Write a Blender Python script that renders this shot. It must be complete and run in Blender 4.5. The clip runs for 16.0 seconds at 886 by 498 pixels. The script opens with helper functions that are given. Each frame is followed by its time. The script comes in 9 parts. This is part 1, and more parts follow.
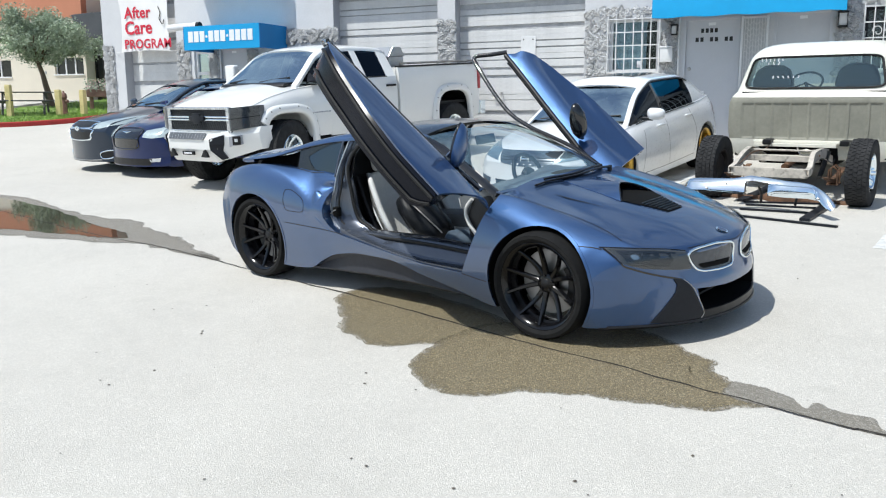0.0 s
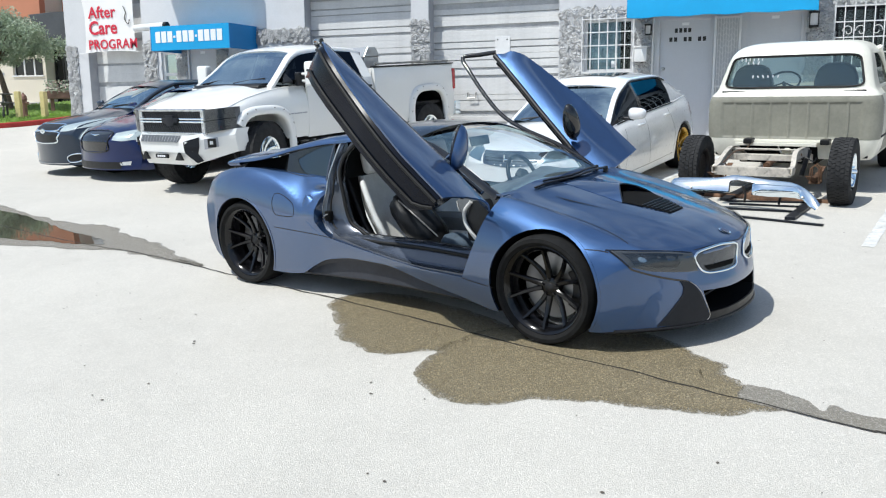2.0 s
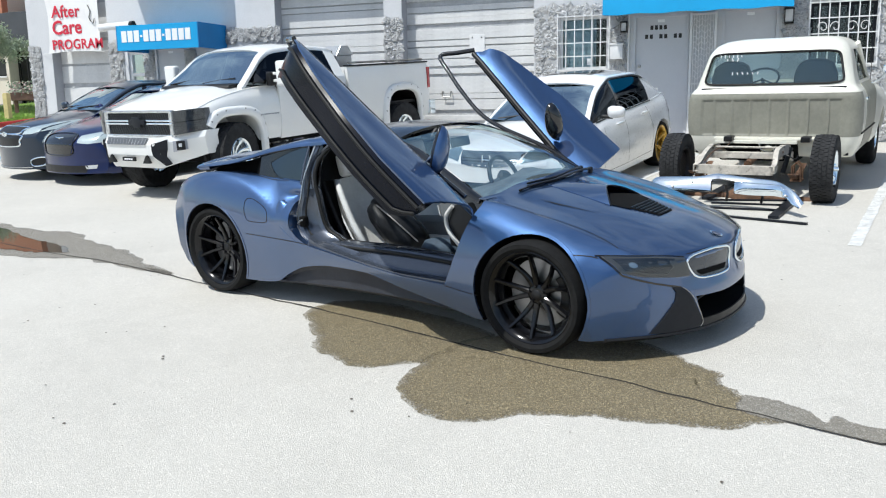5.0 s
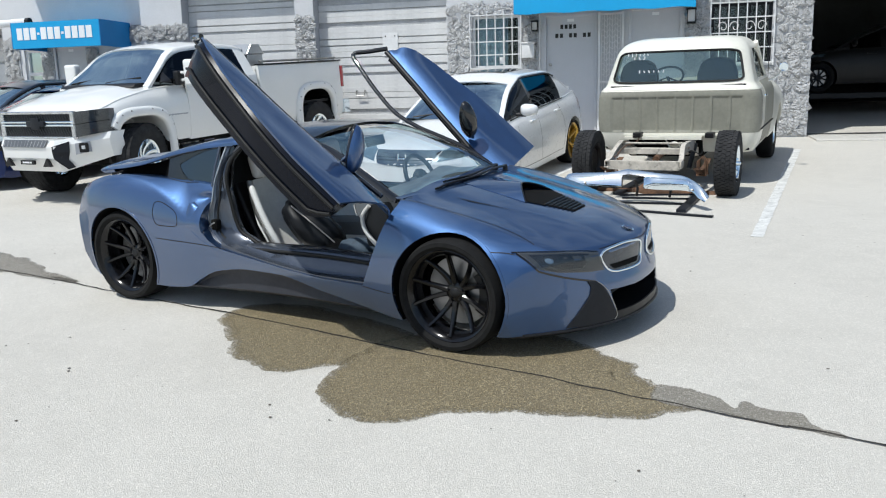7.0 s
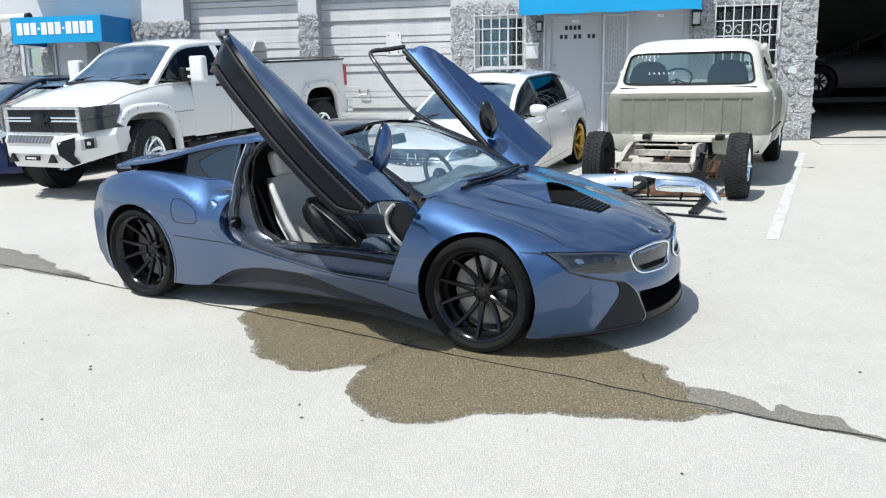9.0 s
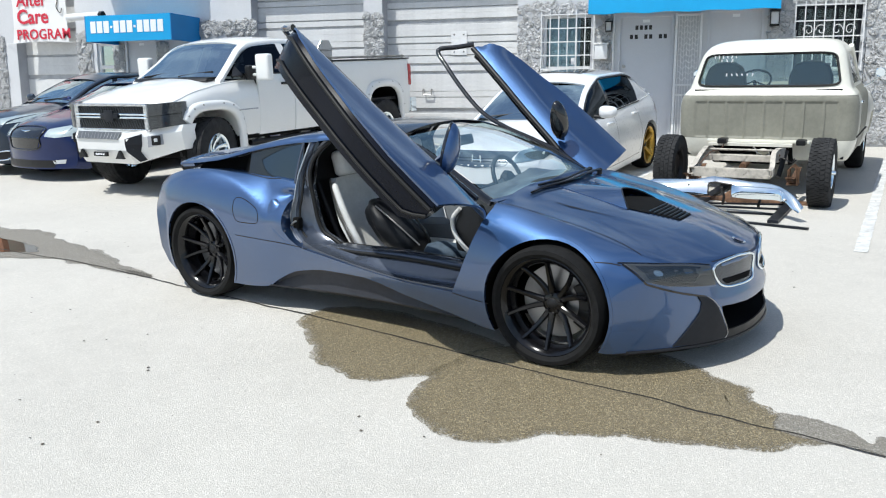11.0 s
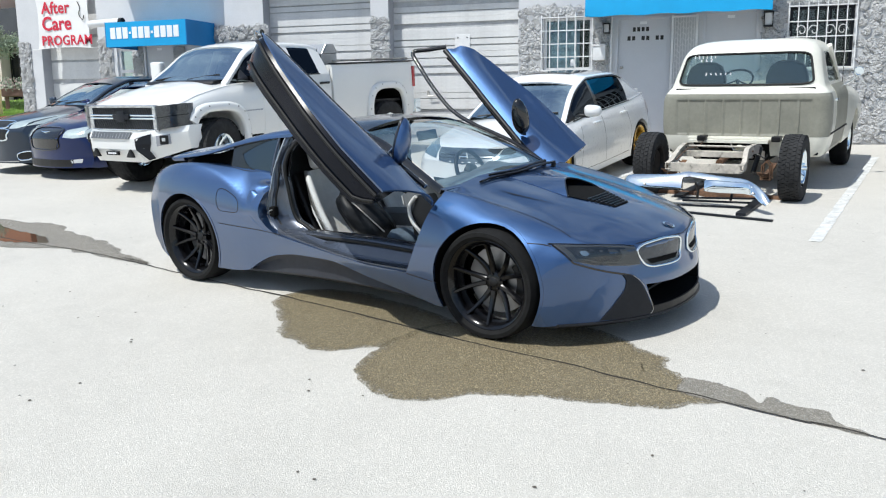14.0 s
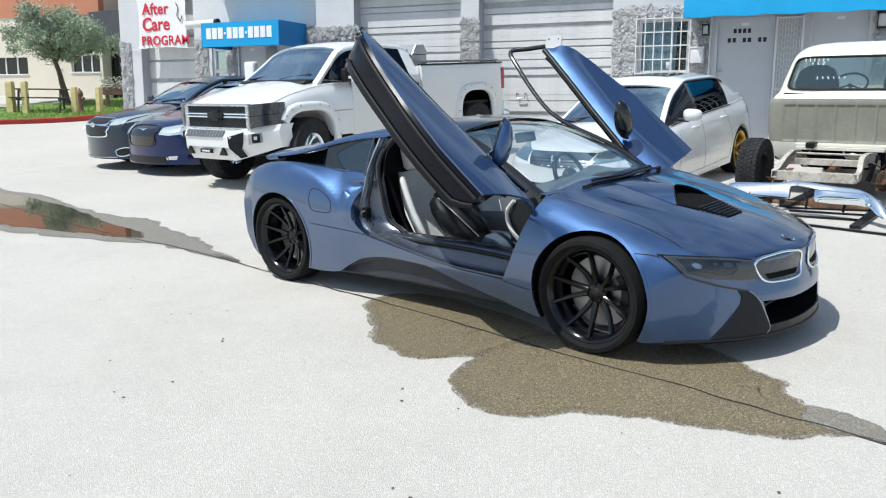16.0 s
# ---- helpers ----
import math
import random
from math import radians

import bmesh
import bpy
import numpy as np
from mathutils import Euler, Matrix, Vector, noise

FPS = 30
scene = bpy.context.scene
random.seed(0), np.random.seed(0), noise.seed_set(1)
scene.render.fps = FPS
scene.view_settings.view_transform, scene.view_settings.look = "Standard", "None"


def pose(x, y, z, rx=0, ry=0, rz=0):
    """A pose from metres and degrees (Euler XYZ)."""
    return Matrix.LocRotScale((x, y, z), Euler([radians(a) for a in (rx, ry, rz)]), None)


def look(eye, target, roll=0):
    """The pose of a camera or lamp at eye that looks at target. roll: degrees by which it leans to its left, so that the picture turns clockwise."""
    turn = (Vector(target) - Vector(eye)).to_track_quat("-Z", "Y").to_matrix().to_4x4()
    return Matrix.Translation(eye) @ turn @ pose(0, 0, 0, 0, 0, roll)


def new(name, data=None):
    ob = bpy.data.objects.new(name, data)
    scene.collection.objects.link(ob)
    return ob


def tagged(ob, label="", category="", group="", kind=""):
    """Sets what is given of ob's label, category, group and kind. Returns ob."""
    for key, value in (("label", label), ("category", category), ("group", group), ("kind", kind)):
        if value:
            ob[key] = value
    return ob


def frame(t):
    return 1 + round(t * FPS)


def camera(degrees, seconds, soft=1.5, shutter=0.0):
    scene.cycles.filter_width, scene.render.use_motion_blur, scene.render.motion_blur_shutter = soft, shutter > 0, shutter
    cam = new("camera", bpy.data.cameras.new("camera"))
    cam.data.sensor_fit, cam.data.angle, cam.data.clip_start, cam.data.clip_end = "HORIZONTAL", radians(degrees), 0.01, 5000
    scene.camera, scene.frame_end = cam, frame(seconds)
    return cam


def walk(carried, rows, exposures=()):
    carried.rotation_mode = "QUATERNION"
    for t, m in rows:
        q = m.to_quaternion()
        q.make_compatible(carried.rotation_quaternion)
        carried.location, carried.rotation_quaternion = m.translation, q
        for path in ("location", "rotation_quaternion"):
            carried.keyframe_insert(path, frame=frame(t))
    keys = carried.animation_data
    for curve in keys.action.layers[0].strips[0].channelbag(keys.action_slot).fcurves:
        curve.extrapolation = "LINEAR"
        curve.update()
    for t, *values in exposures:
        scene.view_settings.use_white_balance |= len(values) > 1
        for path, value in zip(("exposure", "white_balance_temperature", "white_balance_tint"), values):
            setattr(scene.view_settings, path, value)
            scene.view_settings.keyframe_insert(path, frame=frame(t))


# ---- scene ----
cam = camera(57.00, 16.0, 1.15)
PATH = [
    (0, 1.440, -4.766, 1.437, 80.00, 0.36, 23.85),
    (0.5, 1.378, -4.757, 1.434, 80.00, 0.31, 24.03),
    (1, 1.279, -4.773, 1.443, 79.98, 0.49, 24.05),
    (1.5, 1.216, -4.784, 1.444, 80.02, 0.75, 23.13),
    (2, 1.186, -4.747, 1.446, 79.99, 0.60, 21.30),
    (2.5, 1.166, -4.644, 1.460, 79.91, 0.84, 20.46),
    (3, 1.126, -4.560, 1.466, 79.93, 0.80, 19.78),
    (5.5, 1.060, -4.544, 1.454, 79.84, 1.13, 19.11),
    (6, 1.094, -4.531, 1.468, 79.79, 1.11, 16.82),
    (6.5, 1.076, -4.515, 1.452, 79.70, 1.10, 14.13),
    (7, 1.059, -4.528, 1.455, 79.67, 1.30, 13.50),
    (7.5, 1.028, -4.573, 1.462, 79.68, 1.21, 12.72),
    (8, 0.958, -4.622, 1.454, 79.66, 1.19, 12.62),
    (8.5, 0.904, -4.648, 1.448, 79.71, 1.10, 12.75),
    (9, 0.841, -4.540, 1.446, 79.70, 0.71, 12.95),
    (9.5, 0.779, -4.419, 1.445, 79.73, 0.65, 14.59),
    (9.7, 0.765, -4.396, 1.444, 79.74, 0.60, 15.29),
    (11.8, 0.732, -4.326, 1.418, 79.78, 0.08, 17.37),
    (12, 0.762, -4.324, 1.405, 79.75, 0.02, 17.35),
    (12.5, 0.854, -4.396, 1.376, 79.73, 0.24, 17.48),
    (13, 0.982, -4.542, 1.379, 79.78, 0.22, 17.47),
    (13.5, 1.128, -4.627, 1.391, 79.89, 0.42, 17.44),
    (14, 1.312, -4.637, 1.398, 80.00, 0.44, 19.10),
    (14.5, 1.366, -4.627, 1.377, 80.10, 0.39, 22.14),
    (15, 1.314, -4.613, 1.377, 80.19, -0.14, 24.37),
    (15.5, 1.173, -4.569, 1.379, 80.21, -0.35, 24.50),
    (16, 1.127, -4.490, 1.383, 80.20, -0.22, 24.77),
]
walk(cam, [(t, pose(x, y, z, rx, ry, rz)) for t, x, y, z, rx, ry, rz in PATH],
     [(0, 0.04), (2.5, 0.06), (5.5, 0.03), (6.0, 0.02), (6.5, -0.06), (7.0, -0.15), (7.5, -0.14), (8.0, -0.02), (8.5, 0.04), (9.5, 0.06), (12.5, 0.08), (14.0, 0.05), (16.0, 0.02)])

# ---------- world, sun ----------
SUN_AZ, SUN_EL = 235.0, 61.0      # where the light comes from, degrees from +x, and its height
world = bpy.data.worlds.new("sky")
scene.world = world
world.use_nodes = True
wn = world.node_tree.nodes
sky = wn.new("ShaderNodeTexSky")
sky.sky_type = "NISHITA"
sky.sun_disc = False
sky.sun_elevation = radians(SUN_EL)
sky.sun_rotation = radians(90 - SUN_AZ)
sky.dust_density = 1.2
sky.ozone_density = 1.6
wn["Background"].inputs["Strength"].default_value = 0.13
# thin white clouds drifting all over the sky
wl = world.node_tree.links
heaven, veil, span, drift = wn.new("ShaderNodeTexCoord"), wn.new("ShaderNodeTexNoise"), wn.new("ShaderNodeMapRange"), wn.new("ShaderNodeMix")
veil.inputs["Scale"].default_value, veil.inputs["Detail"].default_value, veil.inputs["Roughness"].default_value = 3.2, 7.0, 0.58
span.inputs["From Min"].default_value, span.inputs["From Max"].default_value, span.inputs["To Max"].default_value = 0.46, 0.66, 0.85
drift.data_type = "RGBA"
drift.inputs["B"].default_value = (4.4, 5.3, 6.6, 1)
wl.new(heaven.outputs["Generated"], veil.inputs["Vector"])
wl.new(veil.outputs["Fac"], span.inputs["Value"])
wl.new(span.outputs[0], drift.inputs["Factor"])
wl.new(sky.outputs[0], drift.inputs["A"])
wl.new(drift.outputs["Result"], wn["Background"].inputs["Color"])

sun_data = bpy.data.lights.new("sun", "SUN")
sun_data.energy = 4.4
sun_data.angle = radians(0.53)
sun_data.color = (1.0, 0.965, 0.92)
sun = new("sun", sun_data)
_d = Vector((math.cos(radians(SUN_AZ)) * math.cos(radians(SUN_EL)), math.sin(radians(SUN_AZ)) * math.cos(radians(SUN_EL)), math.sin(radians(SUN_EL))))
sun.matrix_world = look(_d * 60, (0, 0, 0))
scene.view_settings.use_white_balance = True
scene.view_settings.white_balance_temperature = 6330
scene.view_settings.white_balance_tint = 6.0

# ---------- mesh tools ----------
GX, GY = 0.0091, 0.0609           # the lot climbs gently towards the building


def ground_z(x, y):
    """The lot's height: a plane near by, rising a little more beyond its far end, level far off."""
    u = max(0.0, min(30.0, -x - 14.0))
    return GX * max(-60.0, min(60.0, x)) + GY * max(-14.0, min(30.0, y)) + 0.055 * u * u / (u + 2.0)


def lot(x, y, heading=0.0, lift=0.0):
    """A pose that stands on the sloping lot, x axis along the heading (degrees)."""
    n = Vector((-GX, -GY, 1.0)).normalized()
    f = Vector((math.cos(radians(heading)), math.sin(radians(heading)), 0.0))
    f = (f - n * f.dot(n)).normalized()
    s = n.cross(f)
    m = Matrix((f, s, n)).transposed().to_4x4()
    m.translation = Vector((x, y, ground_z(x, y))) + n * lift
    return m


def part(name, bm, material, parent=None, label="", smooth=None, kind=""):
    """One bmesh as one mesh object, under a thing or a part. smooth: the angle in degrees up to which edges are shaded round."""
    me = bpy.data.meshes.new(name)
    bmesh.ops.recalc_face_normals(bm, faces=bm.faces)
    if all(len(e.link_faces) == 2 for e in bm.edges) and bm.calc_volume(signed=True) < 0:
        bmesh.ops.reverse_faces(bm, faces=bm.faces)
    if smooth is not None:
        lim = radians(smooth)
        for f in bm.faces:
            f.smooth = True
        for e in bm.edges:
            if len(e.link_faces) == 2 and e.calc_face_angle(0) > lim:
                e.smooth = False
    bm.to_mesh(me)
    bm.free()
    mats = material if isinstance(material, (list, tuple)) else [material]
    for m in mats:
        me.materials.append(m)
    ob = new(name, me)
    if parent is not None:
        ob.parent = parent
    return tagged(ob, label=label, kind=kind)


def thing(name, m, label, category, group="", kind=""):
    ob = new(name)
    ob.empty_display_size = 0.2
    ob.matrix_world = m
    return tagged(ob, label, category, group, kind)


def box(x0, x1, y0, y1, z0, z1, bevel=0.0, segs=2, bm=None):
    """A box between corners, its edges rounded by bevel."""
    own = bmesh.new()
    r = bmesh.ops.create_cube(own, size=1.0)
    for v in r["verts"]:
        v.co = Vector((x0 + (v.co.x + 0.5) * (x1 - x0), y0 + (v.co.y + 0.5) * (y1 - y0), z0 + (v.co.z + 0.5) * (z1 - z0)))
    if bevel > 0:
        bmesh.ops.bevel(own, geom=own.edges[:], offset=bevel, segments=segs, affect="EDGES", profile=0.6)
    if bm is None:
        return own
    join(bm, own)
    return bm


def join(bm, other, m=None):
    """Adds another bmesh, moved by m, to bm, and frees it."""
    idx = {}
    for v in other.verts:
        idx[v] = bm.verts.new(m @ v.co if m is not None else v.co)
    for f in other.faces:
        try:
            nf = bm.faces.new([idx[v] for v in f.verts])
            nf.material_index = f.material_index
            nf.smooth = f.smooth
        except ValueError:
            pass
    other.free()
    return bm


def moved(bm, m):
    bmesh.ops.transform(bm, matrix=m, verts=bm.verts)
    return bm


def lathe(profile, segs=32, axis="Y", closed=False, arc=1.0):
    """A turned body. profile: (radius, along) pairs; turned round the axis."""
    bm = bmesh.new()
    rings = []
    n = segs if arc >= 1.0 else segs + 1
    for k in range(n):
        a = 2 * math.pi * arc * k / segs
        c, s = math.cos(a), math.sin(a)
        ring = []
        for r, h in profile:
            if axis == "Y":
                co = (r * c, h, r * s)
            elif axis == "X":
                co = (h, r * c, r * s)
            else:
                co = (r * c, r * s, h)
            ring.append(bm.verts.new(co))
        rings.append(ring)
    m = len(profile)
    for k in range(segs):
        a, b = rings[k], rings[(k + 1) % n]
        for j in range(m if closed else m - 1):
            bm.faces.new((a[j], a[(j + 1) % m], b[(j + 1) % m], b[j]))
    bmesh.ops.remove_doubles(bm, verts=bm.verts, dist=1e-5)
    return bm


def grid(rows, close=False, cap=False):
    """A surface through rows of points, all rows alike long."""
    bm = bmesh.new()
    vs = [[bm.verts.new(p) for p in row] for row in rows]
    w = len(rows[0])
    for a, b in zip(vs, vs[1:]):
        for j in range(w if close else w - 1):
            q = (a[j], a[(j + 1) % w], b[(j + 1) % w], b[j])
            bm.faces.new(q)
    if cap and close:
        bm.faces.new(vs[0])
        bm.faces.new(list(reversed(vs[-1])))
    bmesh.ops.remove_doubles(bm, verts=bm.verts, dist=1e-5)
    bmesh.ops.dissolve_degenerate(bm, dist=1e-6, edges=bm.edges)
    return bm


def prism(outline, lo, hi, axis="Y", bevel=0.0, segs=2):
    """A flat outline of (a, b) pairs drawn out between lo and hi along an axis."""
    bm = bmesh.new()

    def at(a, b, h):
        return {"X": (h, a, b), "Y": (a, h, b), "Z": (a, b, h)}[axis]
    lowv = [bm.verts.new(at(a, b, lo)) for a, b in outline]
    topv = [bm.verts.new(at(a, b, hi)) for a, b in outline]
    n = len(outline)
    bm.faces.new(lowv)
    bm.faces.new(list(reversed(topv)))
    for k in range(n):
        bm.faces.new((lowv[k], lowv[(k + 1) % n], topv[(k + 1) % n], topv[k]))
    bmesh.ops.recalc_face_normals(bm, faces=bm.faces)
    if bevel > 0:
        bmesh.ops.bevel(bm, geom=bm.edges[:], offset=bevel, segments=segs, affect="EDGES", profile=0.6)
    return bm


def tube(path, radius, segs=8, closed=False, flat=1.0):
    """A round bar along a path of points; flat squeezes it in height."""
    pts = [Vector(p) for p in path]
    bm = bmesh.new()
    rings = []
    n = len(pts)
    ref = None
    for k in range(n):
        if closed:
            d = (pts[(k + 1) % n] - pts[k - 1]).normalized()
        else:
            d = (pts[min(k + 1, n - 1)] - pts[max(k - 1, 0)]).normalized()
        if ref is None:
            ref = Vector((0, 0, 1)) if abs(d.z) < 0.9 else Vector((1, 0, 0))
        s = d.cross(ref).normalized()
        u = s.cross(d).normalized()
        ref = u
        r = radius[k] if isinstance(radius, (list, tuple)) else radius
        rings.append([bm.verts.new(pts[k] + s * (r * math.cos(2 * math.pi * j / segs)) + u * (r * flat * math.sin(2 * math.pi * j / segs))) for j in range(segs)])
    for k in range(n if closed else n - 1):
        a, b = rings[k], rings[(k + 1) % n]
        for j in range(segs):
            bm.faces.new((a[j], a[(j + 1) % segs], b[(j + 1) % segs], b[j]))
    if not closed:
        bm.faces.new(rings[0])
        bm.faces.new(list(reversed(rings[-1])))
    return bm


def curve(keys, x):
    """A smooth curve through (x, value) keys: monotone cubic."""
    n = len(keys)
    if x <= keys[0][0]:
        return keys[0][1]
    if x >= keys[-1][0]:
        return keys[-1][1]
    d = [(keys[i + 1][1] - keys[i][1]) / (keys[i + 1][0] - keys[i][0]) for i in range(n - 1)]
    t = [d[0]] + [0.0 if d[i - 1] * d[i] <= 0 else 2 * d[i - 1] * d[i] / (d[i - 1] + d[i]) for i in range(1, n - 1)] + [d[-1]]
    for i in range(n - 1):
        if keys[i][0] <= x <= keys[i + 1][0]:
            h = keys[i + 1][0] - keys[i][0]
            s = (x - keys[i][0]) / h
            return ((2 * s ** 3 - 3 * s ** 2 + 1) * keys[i][1] + (s ** 3 - 2 * s ** 2 + s) * h * t[i]
                    + (-2 * s ** 3 + 3 * s ** 2) * keys[i + 1][1] + (s ** 3 - s ** 2) * h * t[i + 1])


def spline(pts, per=6, closed=False):
    """Points along a smooth line through the given points (Catmull-Rom)."""
    P = [Vector(p) for p in pts]
    n = len(P)
    out = []
    for k in range(n if closed else n - 1):
        a, b, c, d = (P[(k - 1) % n] if closed or k > 0 else P[0], P[k], P[(k + 1) % n], P[(k + 2) % n] if closed or k + 2 < n else P[-1])
        for j in range(per):
            s = j / per
            out.append(0.5 * ((2 * b) + (c - a) * s + (2 * a - 5 * b + 4 * c - d) * s * s + (3 * b - a - 3 * c + d) * s ** 3))
    if not closed:
        out.append(P[-1])
    return out


def shade(ob, angle=35.0):
    """Rounds the shading of a mesh, but for edges sharper than the angle."""
    bm = bmesh.new()
    bm.from_mesh(ob.data)
    for f in bm.faces:
        f.smooth = True
    for e in bm.edges:
        e.smooth = not (len(e.link_faces) == 2 and e.calc_face_angle(0) > radians(angle))
    bm.to_mesh(ob.data)
    bm.free()
    return ob


def solid(bm, thick):
    """Gives an open sheet a thickness, inwards."""
    bmesh.ops.recalc_face_normals(bm, faces=bm.faces)
    bmesh.ops.solidify(bm, geom=bm.faces[:], thickness=thick)
    return bm

# ---------- materials ----------
def surf(name, color, rough=0.5, metal=0.0, var=0.12, scale=3.0, fine=40.0, bump=0.0, bump_scale=None, coat=0.0, rough_var=0.1, tint=None, grime=0.0, spec=0.5):
    """A plain surface: colour that drifts at two scales, wear in its gloss, fine relief."""
    m = bpy.data.materials.new(name)
    m.use_nodes = True
    nt = m.node_tree
    nd, lk = nt.nodes, nt.links
    b = nd["Principled BSDF"]
    b.inputs["Metallic"].default_value = metal
    b.inputs["Coat Weight"].default_value = coat
    b.inputs["Coat Roughness"].default_value = 0.03
    b.inputs["Specular IOR Level"].default_value = spec
    tc = nd.new("ShaderNodeTexCoord")
    big, small = nd.new("ShaderNodeTexNoise"), nd.new("ShaderNodeTexNoise")
    for node, s in ((big, scale), (small, fine)):
        node.inputs["Scale"].default_value = s
        node.inputs["Detail"].default_value = 5.0
        node.inputs["Roughness"].default_value = 0.6
        lk.new(tc.outputs["Object"], node.inputs["Vector"])
    add = nd.new("ShaderNodeMath")
    add.operation = "MULTIPLY_ADD"
    lk.new(big.outputs["Fac"], add.inputs[0])
    add.inputs[1].default_value = 0.65
    half = nd.new("ShaderNodeMath")
    half.operation = "MULTIPLY"
    half.inputs[1].default_value = 0.35
    lk.new(small.outputs["Fac"], half.inputs[0])
    lk.new(half.outputs[0], add.inputs[2])
    ramp = nd.new("ShaderNodeValToRGB")
    lo = [max(0.0, c * (1 - 1.6 * var)) for c in color]
    hi = [min(1.0, c * (1 + 1.2 * var)) for c in (tint or color)]
    ramp.color_ramp.elements[0].position, ramp.color_ramp.elements[0].color = 0.3, (*lo, 1)
    ramp.color_ramp.elements[1].position, ramp.color_ramp.elements[1].color = 0.7, (*hi, 1)
    lk.new(add.outputs[0], ramp.inputs[0])
    out = ramp.outputs[0]
    if grime > 0:
        spots = nd.new("ShaderNodeTexNoise")
        spots.inputs["Scale"].default_value = scale * 2.3
        spots.inputs["Detail"].default_value = 8.0
        lk.new(tc.outputs["Object"], spots.inputs["Vector"])
        cut = nd.new("ShaderNodeMapRange")
        cut.inputs["From Min"].default_value, cut.inputs["From Max"].default_value = 0.56, 0.72
        cut.inputs["To Max"].default_value = grime
        lk.new(spots.outputs["Fac"], cut.inputs["Value"])
        mix = nd.new("ShaderNodeMix")
        mix.data_type = "RGBA"
        lk.new(cut.outputs[0], mix.inputs["Factor"])
        lk.new(out, mix.inputs["A"])
        mix.inputs["B"].default_value = (*[c * 0.35 for c in color], 1)
        out = mix.outputs["Result"]
    lk.new(out, b.inputs["Base Color"])
    rr = nd.new("ShaderNodeMapRange")
    rr.inputs["To Min"].default_value, rr.inputs["To Max"].default_value = max(0.02, rough - rough_var * rough), min(1.0, rough + rough_var * rough)
    lk.new(small.outputs["Fac"], rr.inputs["Value"])
    lk.new(rr.outputs[0], b.inputs["Roughness"])
    if bump > 0:
        bt = nd.new("ShaderNodeTexNoise")
        bt.inputs["Scale"].default_value = bump_scale or fine * 2
        bt.inputs["Detail"].default_value = 6.0
        lk.new(tc.outputs["Object"], bt.inputs["Vector"])
        bp = nd.new("ShaderNodeBump")
        bp.inputs["Strength"].default_value = 1.0
        bp.inputs["Distance"].default_value = bump
        lk.new(bt.outputs["Fac"], bp.inputs["Height"])
        lk.new(bp.outputs[0], b.inputs["Normal"])
    return m


def flake(name, color, flop, metal=0.7, rough=0.32, gloss=1.5, spec=0.5, face_on=1.0):
    """Metallic car paint under clear lacquer, with fine flakes."""
    m = surf(name, color, rough, metal, var=0.04, scale=1.2, fine=300.0, coat=1.0, tint=flop, rough_var=0.15, spec=spec)
    nt = m.node_tree
    nd, lk = nt.nodes, nt.links
    v = nd.new("ShaderNodeTexVoronoi")
    v.inputs["Scale"].default_value = 900.0
    tc = nd.new("ShaderNodeTexCoord")
    lk.new(tc.outputs["Object"], v.inputs["Vector"])
    bp = nd.new("ShaderNodeBump")
    bp.inputs["Strength"].default_value = 0.12
    bp.inputs["Distance"].default_value = 0.0006
    lk.new(v.outputs["Color"], bp.inputs["Height"])
    lk.new(bp.outputs[0], nd["Principled BSDF"].inputs["Normal"])
    nd["Principled BSDF"].inputs["Coat IOR"].default_value = gloss
    lw, lift = nd.new("ShaderNodeLayerWeight"), nd.new("ShaderNodeMapRange")
    lw.inputs["Blend"].default_value = 0.5
    lift.inputs["To Min"].default_value = face_on
    lk.new(lw.outputs["Facing"], lift.inputs["Value"])
    lk.new(lift.outputs[0], nd["Principled BSDF"].inputs["Coat Weight"])
    nd["Principled BSDF"].inputs["Coat Roughness"].default_value = 0.05
    return m


def clear(name, tint, rough=0.01, sheen=(1.0, 1.0, 1.0), ior=1.45):
    """Glass of a thin pane: tinted, glossy."""
    m = bpy.data.materials.new(name)
    m.use_nodes = True
    nt = m.node_tree
    nd, lk = nt.nodes, nt.links
    nd.remove(nd["Principled BSDF"])
    tr, gl, mx, fr = nd.new("ShaderNodeBsdfTransparent"), nd.new("ShaderNodeBsdfGlossy"), nd.new("ShaderNodeMixShader"), nd.new("ShaderNodeMapRange")
    lw, pw = nd.new("ShaderNodeLayerWeight"), nd.new("ShaderNodeMath")
    lw.inputs["Blend"].default_value = 0.5
    pw.operation = "POWER"
    pw.inputs[1].default_value = 4.0
    lk.new(lw.outputs["Facing"], pw.inputs[0])
    lk.new(pw.outputs[0], fr.inputs["Value"])
    tr.inputs["Color"].default_value = (*tint, 1)
    gl.inputs["Roughness"].default_value = rough
    gl.inputs["Color"].default_value = (*sheen, 1)
    fr.inputs["To Min"].default_value = ((ior - 1) / (ior + 1)) ** 2
    lk.new(fr.outputs[0], mx.inputs[0])
    lk.new(tr.outputs[0], mx.inputs[1])
    lk.new(gl.outputs[0], mx.inputs[2])
    lk.new(mx.outputs[0], nd["Material Output"].inputs["Surface"])
    return m


